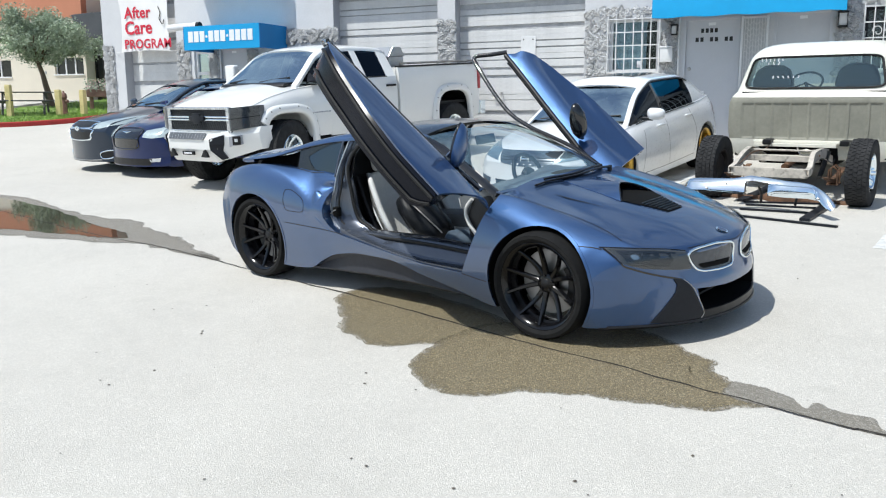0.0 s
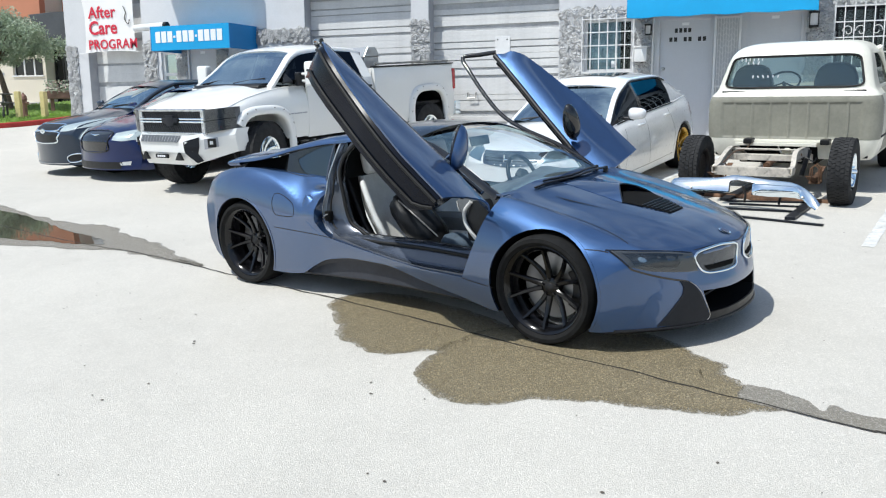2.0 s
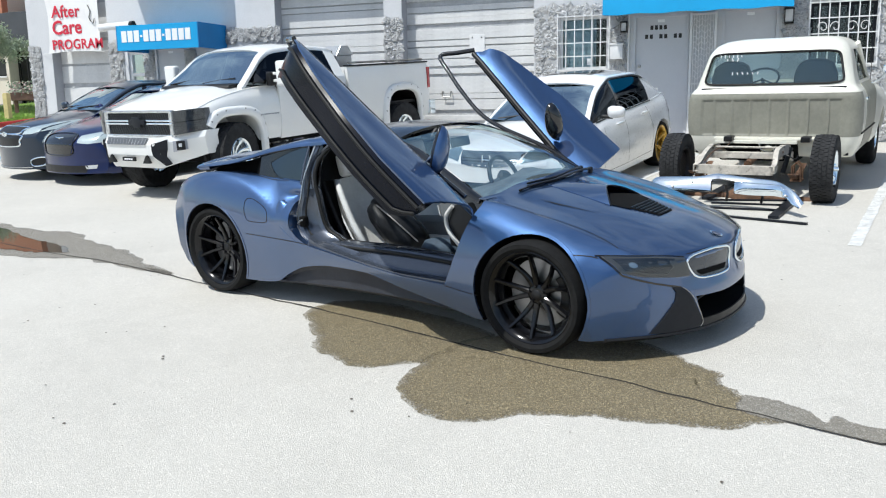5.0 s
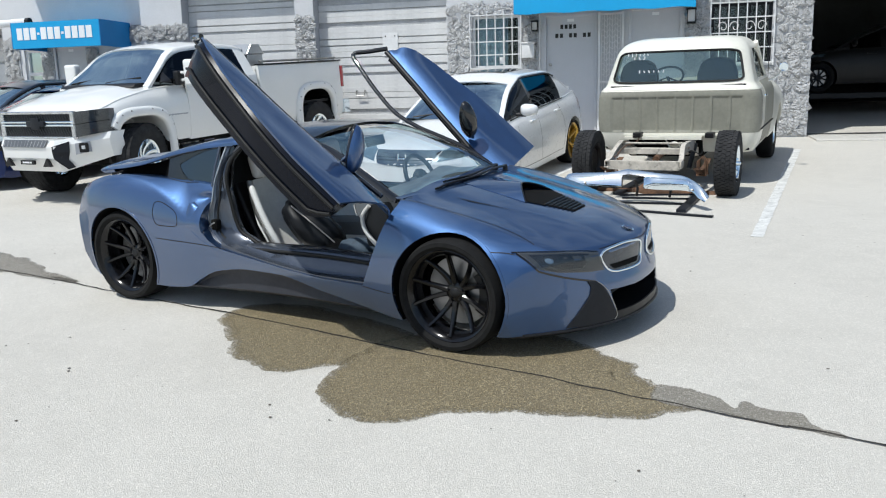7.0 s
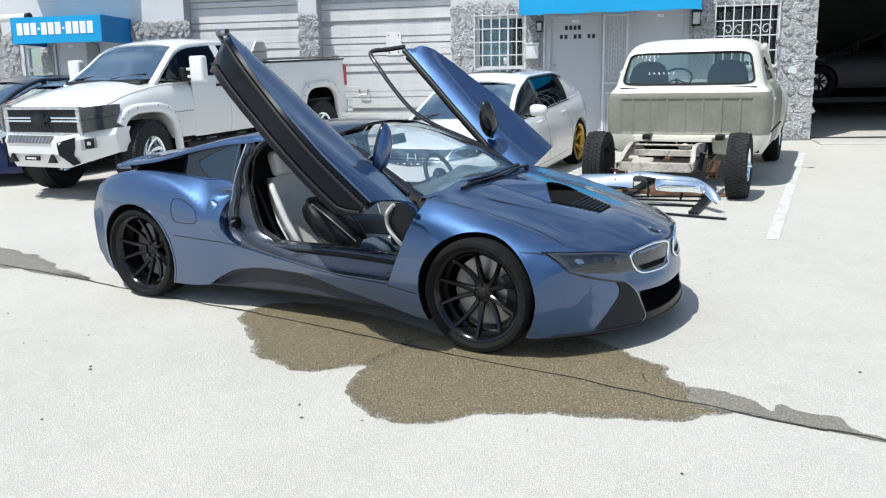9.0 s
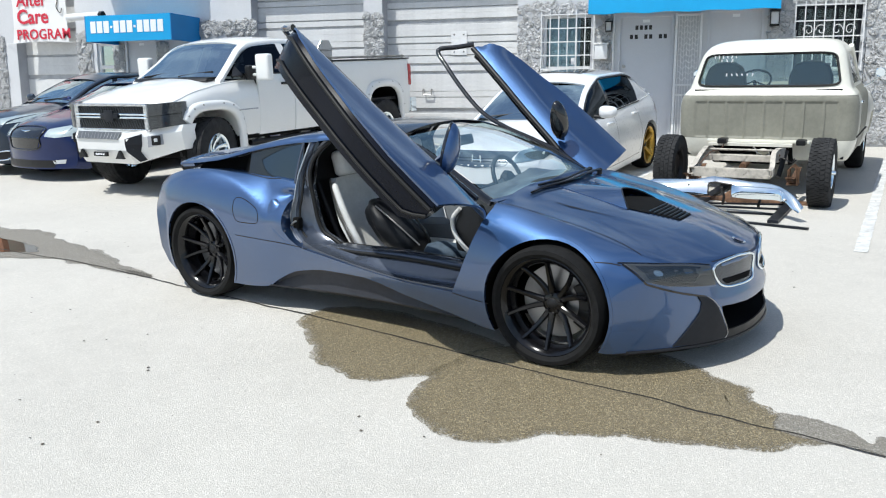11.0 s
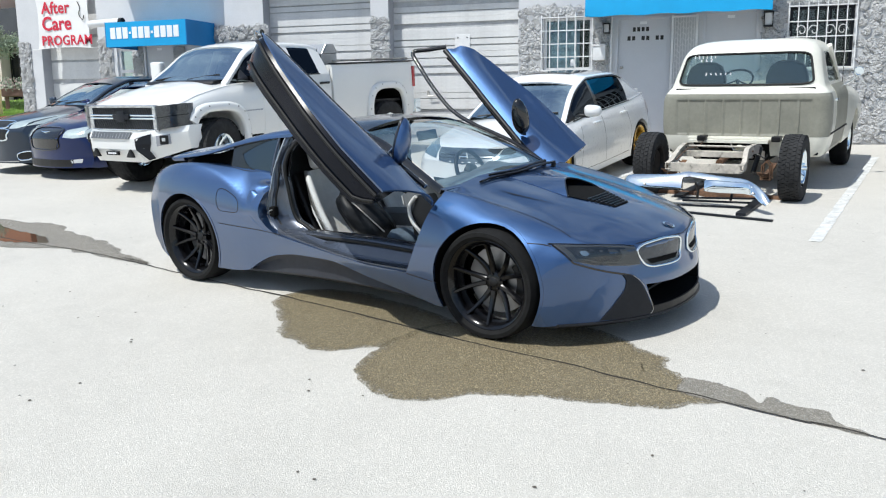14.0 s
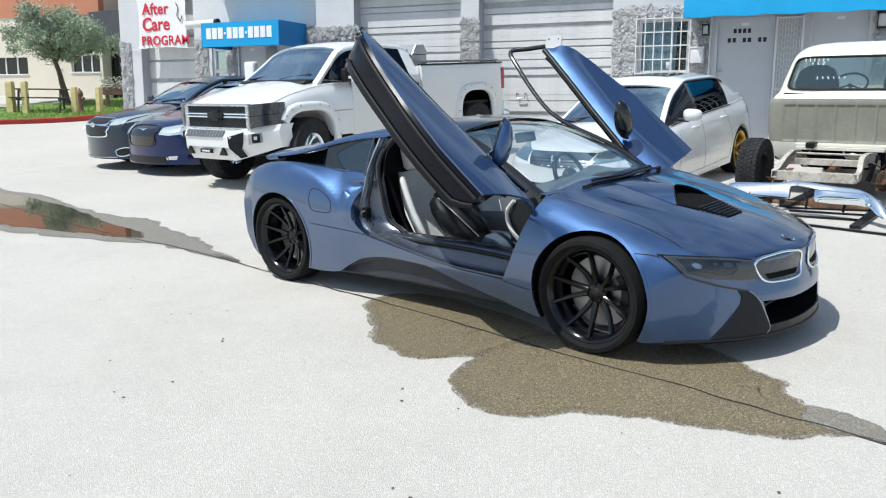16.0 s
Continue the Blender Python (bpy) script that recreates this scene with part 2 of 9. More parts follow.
M_BLUE = flake("metallic_blue_paint", (0.034, 0.079, 0.190), (0.044, 0.099, 0.227), metal=0.94, rough=0.45, gloss=3.3, spec=0.5, face_on=0.14)
M_NAVY = flake("navy_paint", (0.003, 0.012, 0.070), (0.005, 0.02, 0.11), metal=0.6, gloss=1.7, face_on=0.3)
M_CHAR = flake("charcoal_blue_paint", (0.016, 0.027, 0.045), (0.022, 0.036, 0.06), metal=0.6, gloss=1.7, face_on=0.3)
M_WHITE = surf("white_car_paint", (0.80, 0.80, 0.78), 0.3, var=0.03, scale=1.0, coat=0.8)
M_PEARL = surf("pearl_white_paint", (0.78, 0.785, 0.79), 0.28, var=0.03, scale=1.0, coat=1.0)
M_CREAM = surf("old_cream_paint", (0.74, 0.72, 0.63), 0.42, var=0.07, scale=2.0, coat=0.35, grime=0.10)
M_PRIMER = surf("sanded_primer", (0.225, 0.22, 0.18), 0.55, var=0.12, scale=1.6, fine=25, bump=0.0002, grime=0.12, tint=(0.26, 0.255, 0.21))
M_WHEELBLACK = surf("gloss_black_wheel_paint", (0.005, 0.005, 0.006), 0.16, var=0.1, coat=0.2, spec=0.3)
M_GLOSSBLACK = surf("gloss_black", (0.006, 0.006, 0.007), 0.12, var=0.1, coat=0.6)
M_SATIN = surf("satin_black_plastic", (0.010, 0.010, 0.011), 0.42, var=0.25, scale=6, bump=0.0003, bump_scale=300, spec=0.35)
M_CLAD = surf("dark_grey_cladding", (0.014, 0.016, 0.021), 0.42, var=0.15, scale=5, bump=0.0002, bump_scale=400, spec=0.22)
M_RUBBER = surf("tyre_rubber", (0.007, 0.007, 0.0075), 0.8, var=0.3, scale=9, fine=70, bump=0.0008, bump_scale=160, tint=(0.012, 0.012, 0.012), spec=0.2)
M_OLDTYRE = surf("grey_tyre_rubber", (0.022, 0.0225, 0.024), 0.85, var=0.3, scale=9, fine=70, bump=0.0008, bump_scale=160, tint=(0.034, 0.034, 0.035), spec=0.2)
M_SEAL = surf("rubber_seal", (0.010, 0.010, 0.010), 0.55, var=0.2, spec=0.3)
# liner black; also colours sheets and blocks that stand for shade
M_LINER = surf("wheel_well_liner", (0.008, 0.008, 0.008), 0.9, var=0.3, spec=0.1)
M_CHROME = surf("chrome", (0.82, 0.90, 0.95), 0.06, metal=1.0, var=0.04, rough_var=0.5)
M_BRUSH = surf("worn_bare_steel", (0.42, 0.41, 0.39), 0.42, metal=0.9, var=0.3, scale=7, grime=0.4)
M_ALU = surf("cast_aluminium", (0.55, 0.55, 0.55), 0.3, metal=0.9, var=0.1)
M_DISC = surf("brake_disc_steel", (0.34, 0.34, 0.35), 0.42, metal=1.0, var=0.1)
M_GREYLEATHER = surf("pale_grey_leather", (0.60, 0.60, 0.585), 0.55, var=0.1, scale=6, bump=0.0006, bump_scale=220)
M_DARKTRIM = surf("dark_interior_trim", (0.008, 0.009, 0.011), 0.5, var=0.2, scale=5, bump=0.0003, bump_scale=300, spec=0.25)
M_DOORTRIM = surf("polished_black_door_trim", (0.004, 0.0055, 0.011), 0.22, var=0.25, scale=4, coat=0.10, spec=0.10)
# body blue greyed and dulled to put the door openings' shade into it
M_JAMBBLUE = surf("shade_toned_jamb_blue", (0.075, 0.088, 0.115), 0.26, metal=0.5, var=0.12, coat=0.8)
M_GREYTRIM = surf("slate_interior_trim", (0.11, 0.12, 0.13), 0.6, var=0.12, scale=5)
M_GOLD = surf("gold_rim_paint", (0.52, 0.33, 0.07), 0.28, metal=0.85, var=0.1)
M_LAMPWHITE = surf("lamp_reflector", (0.62, 0.64, 0.66), 0.2, metal=0.25, var=0.1, scale=14)
M_REDLENS = surf("red_lens", (0.42, 0.02, 0.025), 0.12, var=0.15, coat=0.8)
# gloss of these panes is tinted blue to stand for a bluer sky
G_WIND = clear("windscreen_glass", (0.95, 1.0, 0.99), sheen=(0.80, 1.0, 1.0), ior=3.2)
G_TINT = clear("tinted_glass", (0.34, 0.43, 0.48), sheen=(0.86, 0.98, 1.0), ior=7.5)
M_LAMPGREY = surf("smoked_grey_panel", (0.11, 0.112, 0.115), 0.25, var=0.1, coat=0.6)
M_LAMPDARK = surf("dark_lamp_housing", (0.06, 0.068, 0.08), 0.25, metal=0.4, var=0.15, scale=20, coat=0.5)
M_LAMPSMOKE = surf("smoked_lamp_inside", (0.13, 0.135, 0.145), 0.35, metal=0.3, var=0.35, scale=16, fine=60)
M_LAMPBLUE = surf("blue_grey_lamp", (0.16, 0.21, 0.26), 0.2, metal=0.3, var=0.25, scale=18, coat=0.5)
G_QUARTER = clear("blue_reflecting_glass", (0.02, 0.03, 0.045), sheen=(0.62, 0.78, 1.0), ior=2.1)
G_DARK = clear("dark_tinted_glass", (0.010, 0.014, 0.018), sheen=(0.42, 0.48, 0.55), ior=1.6)
G_CLEAR = clear("clear_glass", (0.88, 0.93, 0.92))
G_PALE = clear("pale_green_glass", (0.66, 0.80, 0.76), sheen=(0.85, 1.0, 0.95), ior=2.2)
G_SMOKE = clear("smoked_lens", (0.55, 0.58, 0.60), ior=1.6)


def concrete(name, base, dark, speck=0.22, rough=0.85, wet=0.0, bump=0.002, pale=None, grains=0.5, fade=False):
    """Poured concrete with fine pale and dark aggregate, blotches and old stains."""
    m = bpy.data.materials.new(name)
    m.use_nodes = True
    nt = m.node_tree
    nd, lk = nt.nodes, nt.links
    b = nd["Principled BSDF"]
    tc = nd.new("ShaderNodeTexCoord")

    def tex(kind, scale, detail=4.0, rough_=0.6):
        n = nd.new(kind)
        n.inputs["Scale"].default_value = scale
        if "Detail" in n.inputs:
            n.inputs["Detail"].default_value = detail
            n.inputs["Roughness"].default_value = rough_
        lk.new(tc.outputs["Object"], n.inputs["Vector"])
        return n

    def mixc(fac, a, bb):
        n = nd.new("ShaderNodeMix")
        n.data_type = "RGBA"
        lk.new(fac, n.inputs["Factor"])
        for sock, v in (("A", a), ("B", bb)):
            if isinstance(v, tuple):
                n.inputs[sock].default_value = (*v, 1)
            else:
                lk.new(v, n.inputs[sock])
        return n.outputs["Result"]

    def step(src, lo, hi, to=1.0):
        n = nd.new("ShaderNodeMapRange")
        n.inputs["From Min"].default_value, n.inputs["From Max"].default_value = lo, hi
        n.inputs["To Max"].default_value = to
        lk.new(src, n.inputs["Value"])
        return n.outputs[0]
    blot = tex("ShaderNodeTexNoise", 0.55, 6.0, 0.62)
    mid = tex("ShaderNodeTexNoise", 5.0, 6.0, 0.7)
    fine = tex("ShaderNodeTexNoise", 95.0, 3.0, 0.7)
    grit = tex("ShaderNodeTexVoronoi", 130.0)
    col = mixc(step(blot.outputs["Fac"], 0.35, 0.68), tuple(c * 0.80 for c in base), base)
    col = mixc(step(mid.outputs["Fac"], 0.40, 0.72, 0.55), col, tuple(min(1, c * 1.10) for c in base))
    col = mixc(step(fine.outputs["Fac"], 0.56, 0.72, speck), col, dark)
    col = mixc(step(fine.outputs["Fac"], 0.40, 0.30, speck), col, tuple(min(1.0, c * 1.25) for c in base))
    cells = tex("ShaderNodeTexVoronoi", 125.0)
    sep = nd.new("ShaderNodeSeparateColor")
    lk.new(cells.outputs["Color"], sep.inputs[0])
    col = mixc(step(sep.outputs[0], 0.70, 0.80, grains), col, pale or tuple(min(0.9, c * 1.22) for c in base))
    col = mixc(step(sep.outputs[1], 0.78, 0.88, grains), col, dark)
    stain = tex("ShaderNodeTexNoise", 1.7, 8.0, 0.7)
    col = mixc(step(stain.outputs["Fac"], 0.60, 0.74, 0.22), col, dark)
    lk.new(col, b.inputs["Base Color"])
    if wet > 0:
        r = step(fine.outputs["Fac"], 0.35, 0.65)
        rr = nd.new("ShaderNodeMapRange")
        rr.inputs["To Min"].default_value, rr.inputs["To Max"].default_value = rough * 0.6, rough * 1.5
        lk.new(r, rr.inputs["Value"])
        lk.new(rr.outputs[0], b.inputs["Roughness"])
    else:
        b.inputs["Roughness"].default_value = rough
    bp = nd.new("ShaderNodeBump")
    bp.inputs["Distance"].default_value = bump
    bp.inputs["Strength"].default_value = 0.8
    lk.new(grit.outputs["Distance"], bp.inputs["Height"])
    b2 = nd.new("ShaderNodeBump")
    b2.inputs["Distance"].default_value = bump * 2
    b2.inputs["Strength"].default_value = 0.6
    lk.new(fine.outputs["Fac"], b2.inputs["Height"])
    lk.new(bp.outputs[0], b2.inputs["Normal"])
    lk.new(b2.outputs[0], b.inputs["Normal"])
    if fade:
        at = nd.new("ShaderNodeAttribute")
        at.attribute_name = "fade"
        rag = tex("ShaderNodeTexNoise", 9.0, 5.0, 0.65)
        sm = nd.new("ShaderNodeMath")
        sm.operation = "MULTIPLY_ADD"
        sm.inputs[1].default_value, sm.inputs[2].default_value = 1.0, -0.5
        lk.new(rag.outputs["Fac"], sm.inputs[0])
        add = nd.new("ShaderNodeMath")
        lk.new(at.outputs["Fac"], add.inputs[0])
        lk.new(sm.outputs[0], add.inputs[1])
        add2 = nd.new("ShaderNodeMath")
        add2.operation = "MULTIPLY_ADD"
        add2.inputs[1].default_value = 0.55
        lk.new(sep.outputs[2], add2.inputs[0])
        lk.new(add.outputs[0], add2.inputs[2])
        tr, mx = nd.new("ShaderNodeBsdfTransparent"), nd.new("ShaderNodeMixShader")
        lk.new(step(add2.outputs[0], 0.45, 1.05), mx.inputs[0])
        lk.new(tr.outputs[0], mx.inputs[1])
        lk.new(b.outputs[0], mx.inputs[2])
        lk.new(mx.outputs[0], nd["Material Output"].inputs["Surface"])
    return m


M_LOT = concrete("sun_bleached_concrete", (0.605, 0.578, 0.527), (0.34, 0.325, 0.29), speck=0.28, grains=0.38)
M_WET = concrete("wet_concrete", (0.250, 0.186, 0.088), (0.05, 0.04, 0.025), speck=0.7, rough=0.46, wet=1.0, bump=0.0035, pale=(0.50, 0.43, 0.28), grains=0.6, fade=True)
M_DAMP = concrete("damp_concrete", (0.30, 0.275, 0.225), (0.12, 0.105, 0.08), speck=0.6, rough=0.5, wet=1.0, bump=0.003, pale=(0.46, 0.43, 0.38), grains=0.6, fade=True)
M_CRACK = surf("dirt_in_joint", (0.035, 0.03, 0.025), 0.9, var=0.4, scale=12)
M_LINE = surf("worn_white_road_paint", (0.64, 0.64, 0.62), 0.7, var=0.22, scale=7, fine=90, bump=0.001, bump_scale=150, grime=0.5)
M_APRON = concrete("pale_apron_concrete", (0.60, 0.58, 0.54), (0.34, 0.33, 0.3))
M_STUCCO = surf("grey_white_stucco", (0.60, 0.605, 0.62), 0.85, var=0.07, scale=0.8, fine=30, bump=0.003, bump_scale=90, grime=0.10)
M_JAMB = surf("grey_painted_jamb", (0.36, 0.37, 0.40), 0.7, var=0.08, scale=1.5, bump=0.001)
M_STONE = surf("white_painted_rock", (0.78, 0.78, 0.785), 0.7, var=0.12, scale=1.6, fine=9, bump=0.25, bump_scale=2.6, grime=0.10)
M_MORTAR = surf("grey_mortar", (0.46, 0.465, 0.475), 0.9, var=0.15, scale=6, bump=0.015, bump_scale=28)
M_SLAT = surf("grey_painted_door_slat", (0.62, 0.62, 0.62), 0.6, var=0.08, scale=2.0, fine=25, grime=0.10, tint=(0.66, 0.66, 0.655))
M_DOOR = surf("pale_grey_painted_steel", (0.56, 0.57, 0.60), 0.45, var=0.04, scale=1.2, grime=0.05)
M_IRON = surf("white_painted_iron", (0.74, 0.74, 0.74), 0.45, var=0.06, grime=0.1)
M_AWN = surf("sky_blue_awning_fabric", (0.004, 0.33, 0.66), 0.65, var=0.08, scale=1.5, fine=200, bump=0.0008, bump_scale=500)
# the awning blue again, with shade put in for the end faces
M_AWNSHADE = surf("shaded_blue_awning_fabric", (0.004, 0.19, 0.48), 0.65, var=0.08, scale=1.5, fine=200)
M_INK = surf("black_vinyl_letter", (0.015, 0.015, 0.015), 0.5, var=0.1)
M_SIGNWHITE = surf("white_vinyl_letter", (0.82, 0.83, 0.84), 0.5, var=0.04)
M_BANNER = surf("white_banner_cloth", (0.78, 0.77, 0.76), 0.8, var=0.05, scale=2.0, fine=160, bump=0.0012, bump_scale=4)
M_REDINK = surf("red_banner_paint", (0.58, 0.02, 0.05), 0.7, var=0.15, scale=10)
# near-black colour standing for unlit rooms behind the openings
M_ROOMSHADE = surf("dim_room_colour", (0.06, 0.061, 0.064), 0.9, var=0.3, scale=1.5)
M_BLIND = surf("blue_grey_blind", (0.24, 0.33, 0.42), 0.7, var=0.1, scale=6)
M_CREAMWALL = surf("cream_stucco", (0.72, 0.66, 0.55), 0.9, var=0.06, scale=0.6, bump=0.003, bump_scale=40, grime=0.05)
M_PEACH = surf("terracotta_stucco", (0.52, 0.22, 0.13), 0.9, var=0.07, scale=0.6, bump=0.003, bump_scale=40)
M_REDKERB = surf("red_kerb_paint", (0.42, 0.035, 0.03), 0.7, var=0.15, scale=3, grime=0.25)
M_GRASS = surf("lawn_soil", (0.15, 0.24, 0.05), 0.95, var=0.35, scale=1.5, fine=12, bump=0.02, bump_scale=40)
M_BLADE = surf("grass_blade", (0.28, 0.44, 0.08), 0.7, var=0.4, scale=1.0, fine=8)
M_BARK = surf("grey_brown_bark", (0.14, 0.10, 0.075), 0.95, var=0.3, scale=9, bump=0.01, bump_scale=30)
M_LEAF = surf("silvery_olive_leaf", (0.24, 0.31, 0.19), 0.55, var=0.35, scale=0.9, fine=6, tint=(0.40, 0.47, 0.34))
M_POST = surf("pale_yellow_post", (0.66, 0.55, 0.26), 0.7, var=0.15, scale=5, grime=0.2)
M_RUST = surf("rusty_steel", (0.075, 0.042, 0.026), 0.85, var=0.4, scale=9, fine=50, bump=0.002, tint=(0.15, 0.08, 0.045))
M_PEEL = surf("peeling_frame_paint", (0.50, 0.46, 0.40), 0.7, var=0.28, scale=7, fine=30, grime=0.95, bump=0.001)
M_HYDRANT = surf("faded_brown_paint", (0.24, 0.13, 0.10), 0.7, var=0.25, scale=8)
M_TABLE = surf("weathered_grey_wood", (0.10, 0.10, 0.095), 0.8, var=0.3, scale=8)
M_FLOWER = surf("pale_pink_petal", (0.62, 0.42, 0.42), 0.6, var=0.3, scale=9)
M_DARKPANE = surf("dark_window_glass", (0.012, 0.014, 0.016), 0.06, var=0.2, coat=0.5)
M_DARKFRAME = surf("dark_bronze_frame", (0.04, 0.035, 0.032), 0.4, var=0.15)
M_CANOPY = surf("charcoal_canopy", (0.075, 0.08, 0.088), 0.7, var=0.15, scale=2)

# ---------- ground ----------
def sheet(xs, ys, f):
    return grid([[(x, y, f(x, y)) for y in ys] for x in xs])


def steps(*spans):
    out = []
    for a, b, n in spans:
        out += [a + (b - a) * k / n for k in range(n)]
    return out + [spans[-1][1]]


part("ground", sheet(steps((-900, -60, 8), (-60, -34, 13), (-34, 12, 46), (12, 60, 8), (60, 900, 6)), steps((-900, -60, 6), (-60, -14, 6), (-14, 30, 30), (30, 60, 6), (60, 900, 6)), ground_z), M_LOT, None, "sun-bleached concrete lot climbing to the building", kind="structure", smooth=60)


def lain(x, y, up=0.003):
    return (x, y, ground_z(x, y) + up)


def blot(outline, up, ragged=0.03, per=7, seed=0, soft=0.11):
    """A flat patch with a ragged edge that lies on the lot."""
    pts = spline([(a, b, 0) for a, b in outline], per, closed=True)
    n = len(pts)
    c = sum((p for p in pts), Vector()) / n
    out = []
    for k, p in enumerate(pts):
        d = (pts[(k + 1) % n] - pts[k - 1]).normalized()
        s = Vector((-d.y, d.x, 0))
        w = noise.noise(Vector((p.x * 5 + seed, p.y * 5, 0.3))) * 0.7 + noise.noise(Vector((p.x * 17 + seed, p.y * 17, 4.1))) * 0.5
        out.append(p + s * ragged * w)
    turn = 1 if sum(out[k - 1].x * out[k].y - out[k].x * out[k - 1].y for k in range(n)) > 0 else -1
    bm = bmesh.new()
    lay = bm.verts.layers.float.new("fade")
    rim, core = [], []
    for k, p in enumerate(out):
        d = (pts[(k + 5) % n] - pts[k - 5]).normalized()
        s = Vector((d.y, -d.x, 0)) * turn
        a, b = p + s * soft * 0.35, pts[k] - s * soft * 0.55
        rim.append(bm.verts.new(lain(a.x, a.y, up)))
        core.append(bm.verts.new(lain(b.x, b.y, up)))
        core[-1][lay] = 1.0
    for k in range(n):
        bm.faces.new((rim[k], rim[(k + 1) % n], core[(k + 1) % n], core[k]))
    f = bm.faces.new(core)
    bmesh.ops.triangulate(bm, faces=[f])
    return bm


WET1 = [(-1.62, 0.68), (-1.69, 0.47), (-1.61, 0.30), (-1.47, 0.11), (-1.37, -0.02), (-1.33, -0.14), (-1.22, -0.23), (-1.07, -0.31), (-0.97, -0.39), (-0.86, -0.40), (-0.75, -0.35), (-0.64, -0.27), (-0.55, -0.19), (-0.40, -0.06), (-0.40, 0.25), (-1.20, 0.66)]
WET2 = [(-0.48, -0.12), (-0.54, -0.27), (-0.56, -0.44), (-0.55, -0.60), (-0.50, -0.74), (-0.43, -0.83), (-0.34, -0.91), (-0.22, -0.96), (-0.09, -0.96), (0.03, -0.90), (0.15, -0.82), (0.34, -0.78), (0.56, -0.77), (0.83, -0.76), (1.04, -0.75), (1.17, -0.69), (1.29, -0.62), (1.24, -0.50), (1.10, -0.41), (1.01, -0.28), (1.00, -0.14), (0.89, -0.04), (0.78, 0.09), (0.48, 0.26), (-0.04, 0.24), (-0.38, 0.12)]
WET3 = [(1.16, -0.58), (1.17, -0.40), (1.25, -0.41), (1.37, -0.47), (1.48, -0.54), (1.52, -0.62), (1.57, -0.55), (1.64, -0.62), (1.80, -0.63), (1.84, -0.75), (1.95, -0.86), (1.70, -0.77), (1.47, -0.68)]
WET4 = [(-11.01, 4.11), (-9.79, 3.77), (-8.99, 3.61), (-7.91, 3.16), (-6.97, 2.77), (-6.29, 2.58), (-5.84, 2.54), (-5.36, 2.27), (-4.89, 2.01), (-4.32, 1.67), (-3.88, 1.40), (-3.47, 1.18), (-3.83, 1.27), (-4.40, 1.45), (-4.86, 1.54), (-5.28, 1.51), (-6.06, 1.55), (-6.97, 1.57), (-7.67, 1.67), (-9.4, 2.3)]
POOL = [(-10.63, 3.83), (-9.52, 3.56), (-8.43, 3.24), (-7.51, 2.90), (-6.63, 2.47), (-5.96, 2.17), (-5.46, 1.96), (-5.12, 1.74), (-5.49, 1.72), (-6.01, 1.74), (-6.64, 1.75), (-7.30, 1.82), (-8.00, 1.90), (-9.6, 2.5)]
part("wet_patch", blot(WET1, 0.0030, 0.05, seed=3, soft=0.17), M_WET, None, "wet concrete under the blue coupe", smooth=60, kind="structure")
part("wet_patch", blot(WET2, 0.0042, 0.05, seed=7, soft=0.15), M_WET, None, "dark wet concrete beside the front wheel", smooth=60, kind="structure")
part("wet_patch", blot(WET3, 0.0052, 0.04, seed=11, soft=0.03), M_DAMP, None, "damp concrete along the joint", smooth=60, kind="structure")
part("wet_patch", blot(WET4, 0.0030, 0.10, seed=5), M_DAMP, None, "damp gutter of the lot", smooth=60, kind="structure")
m_pool = surf("standing_water", (0.045, 0.042, 0.03), 0.03, var=0.3, scale=1.2, spec=0.6)
part("puddle", blot(POOL, 0.006, 0.08, seed=9, soft=0.02), m_pool, None, "shallow puddle mirroring the buildings", smooth=60, kind="structure")

# the slab joint, dark and ragged
JOINT = [(-12.0, 4.3), (-9.2, 3.05), (-6.6, 2.1), (-5.40, 1.71), (-4.50, 1.49), (-3.64, 1.20), (-3.02, 0.97), (-2.40, 0.74), (-1.73, 0.52), (-1.24, 0.33), (-0.30, -0.04), (0.21, -0.23), (0.52, -0.33), (0.82, -0.46), (1.23, -0.61), (1.47, -0.70), (1.70, -0.78), (1.93, -0.85), (3.5, -1.5), (6.0, -2.5)]
pts = spline([(a, b, 0) for a, b in JOINT], 16)
bm = bmesh.new()
prev = None
for k, p in enumerate(pts):
    d = (pts[min(k + 1, len(pts) - 1)] - pts[max(k - 1, 0)]).normalized()
    s = Vector((-d.y, d.x, 0))
    w = 0.005 + 0.006 * abs(noise.noise(Vector((p.x * 3, p.y * 3, 1.0))))
    q = p + s * 0.012 * noise.noise(Vector((p.x * 6, p.y * 6, 7.0)))
    a, b = (bm.verts.new(lain(q.x + s.x * w * e, q.y + s.y * w * e, 0.0064)) for e in (1, -1))
    if prev:
        bm.faces.new((prev[0], a, b, prev[1]))
    prev = (a, b)
part("slab_joint", bm, M_CRACK, None, "dark joint between concrete slabs", kind="structure")

# painted stall lines
def stall_line(x0, y0, x1, y1, w, seed):
    n = 60
    d = Vector((x1 - x0, y1 - y0, 0)).normalized()
    s = Vector((-d.y, d.x, 0))
    b = bmesh.new()
    rows = []
    for k in range(n + 1):
        p = Vector((x0 + (x1 - x0) * k / n, y0 + (y1 - y0) * k / n, 0))
        rg = 0.012 * noise.noise(Vector((p.x * 9 + seed, p.y * 9, 2.0)))
        rows.append([lain(*(p + s * (w / 2 + rg)).xy, 0.0035), lain(*p.xy, 0.0035), lain(*(p - s * (w / 2 - rg)).xy, 0.0035)])
    b.free()
    return part("stall_line", grid(rows), M_LINE, None, "worn white painted stall line", kind="structure")


stall_line(2.07, 3.03, 3.40, 9.06, 0.105, 1)
stall_line(-0.75, 3.7, 0.60, 9.7, 0.10, 2)
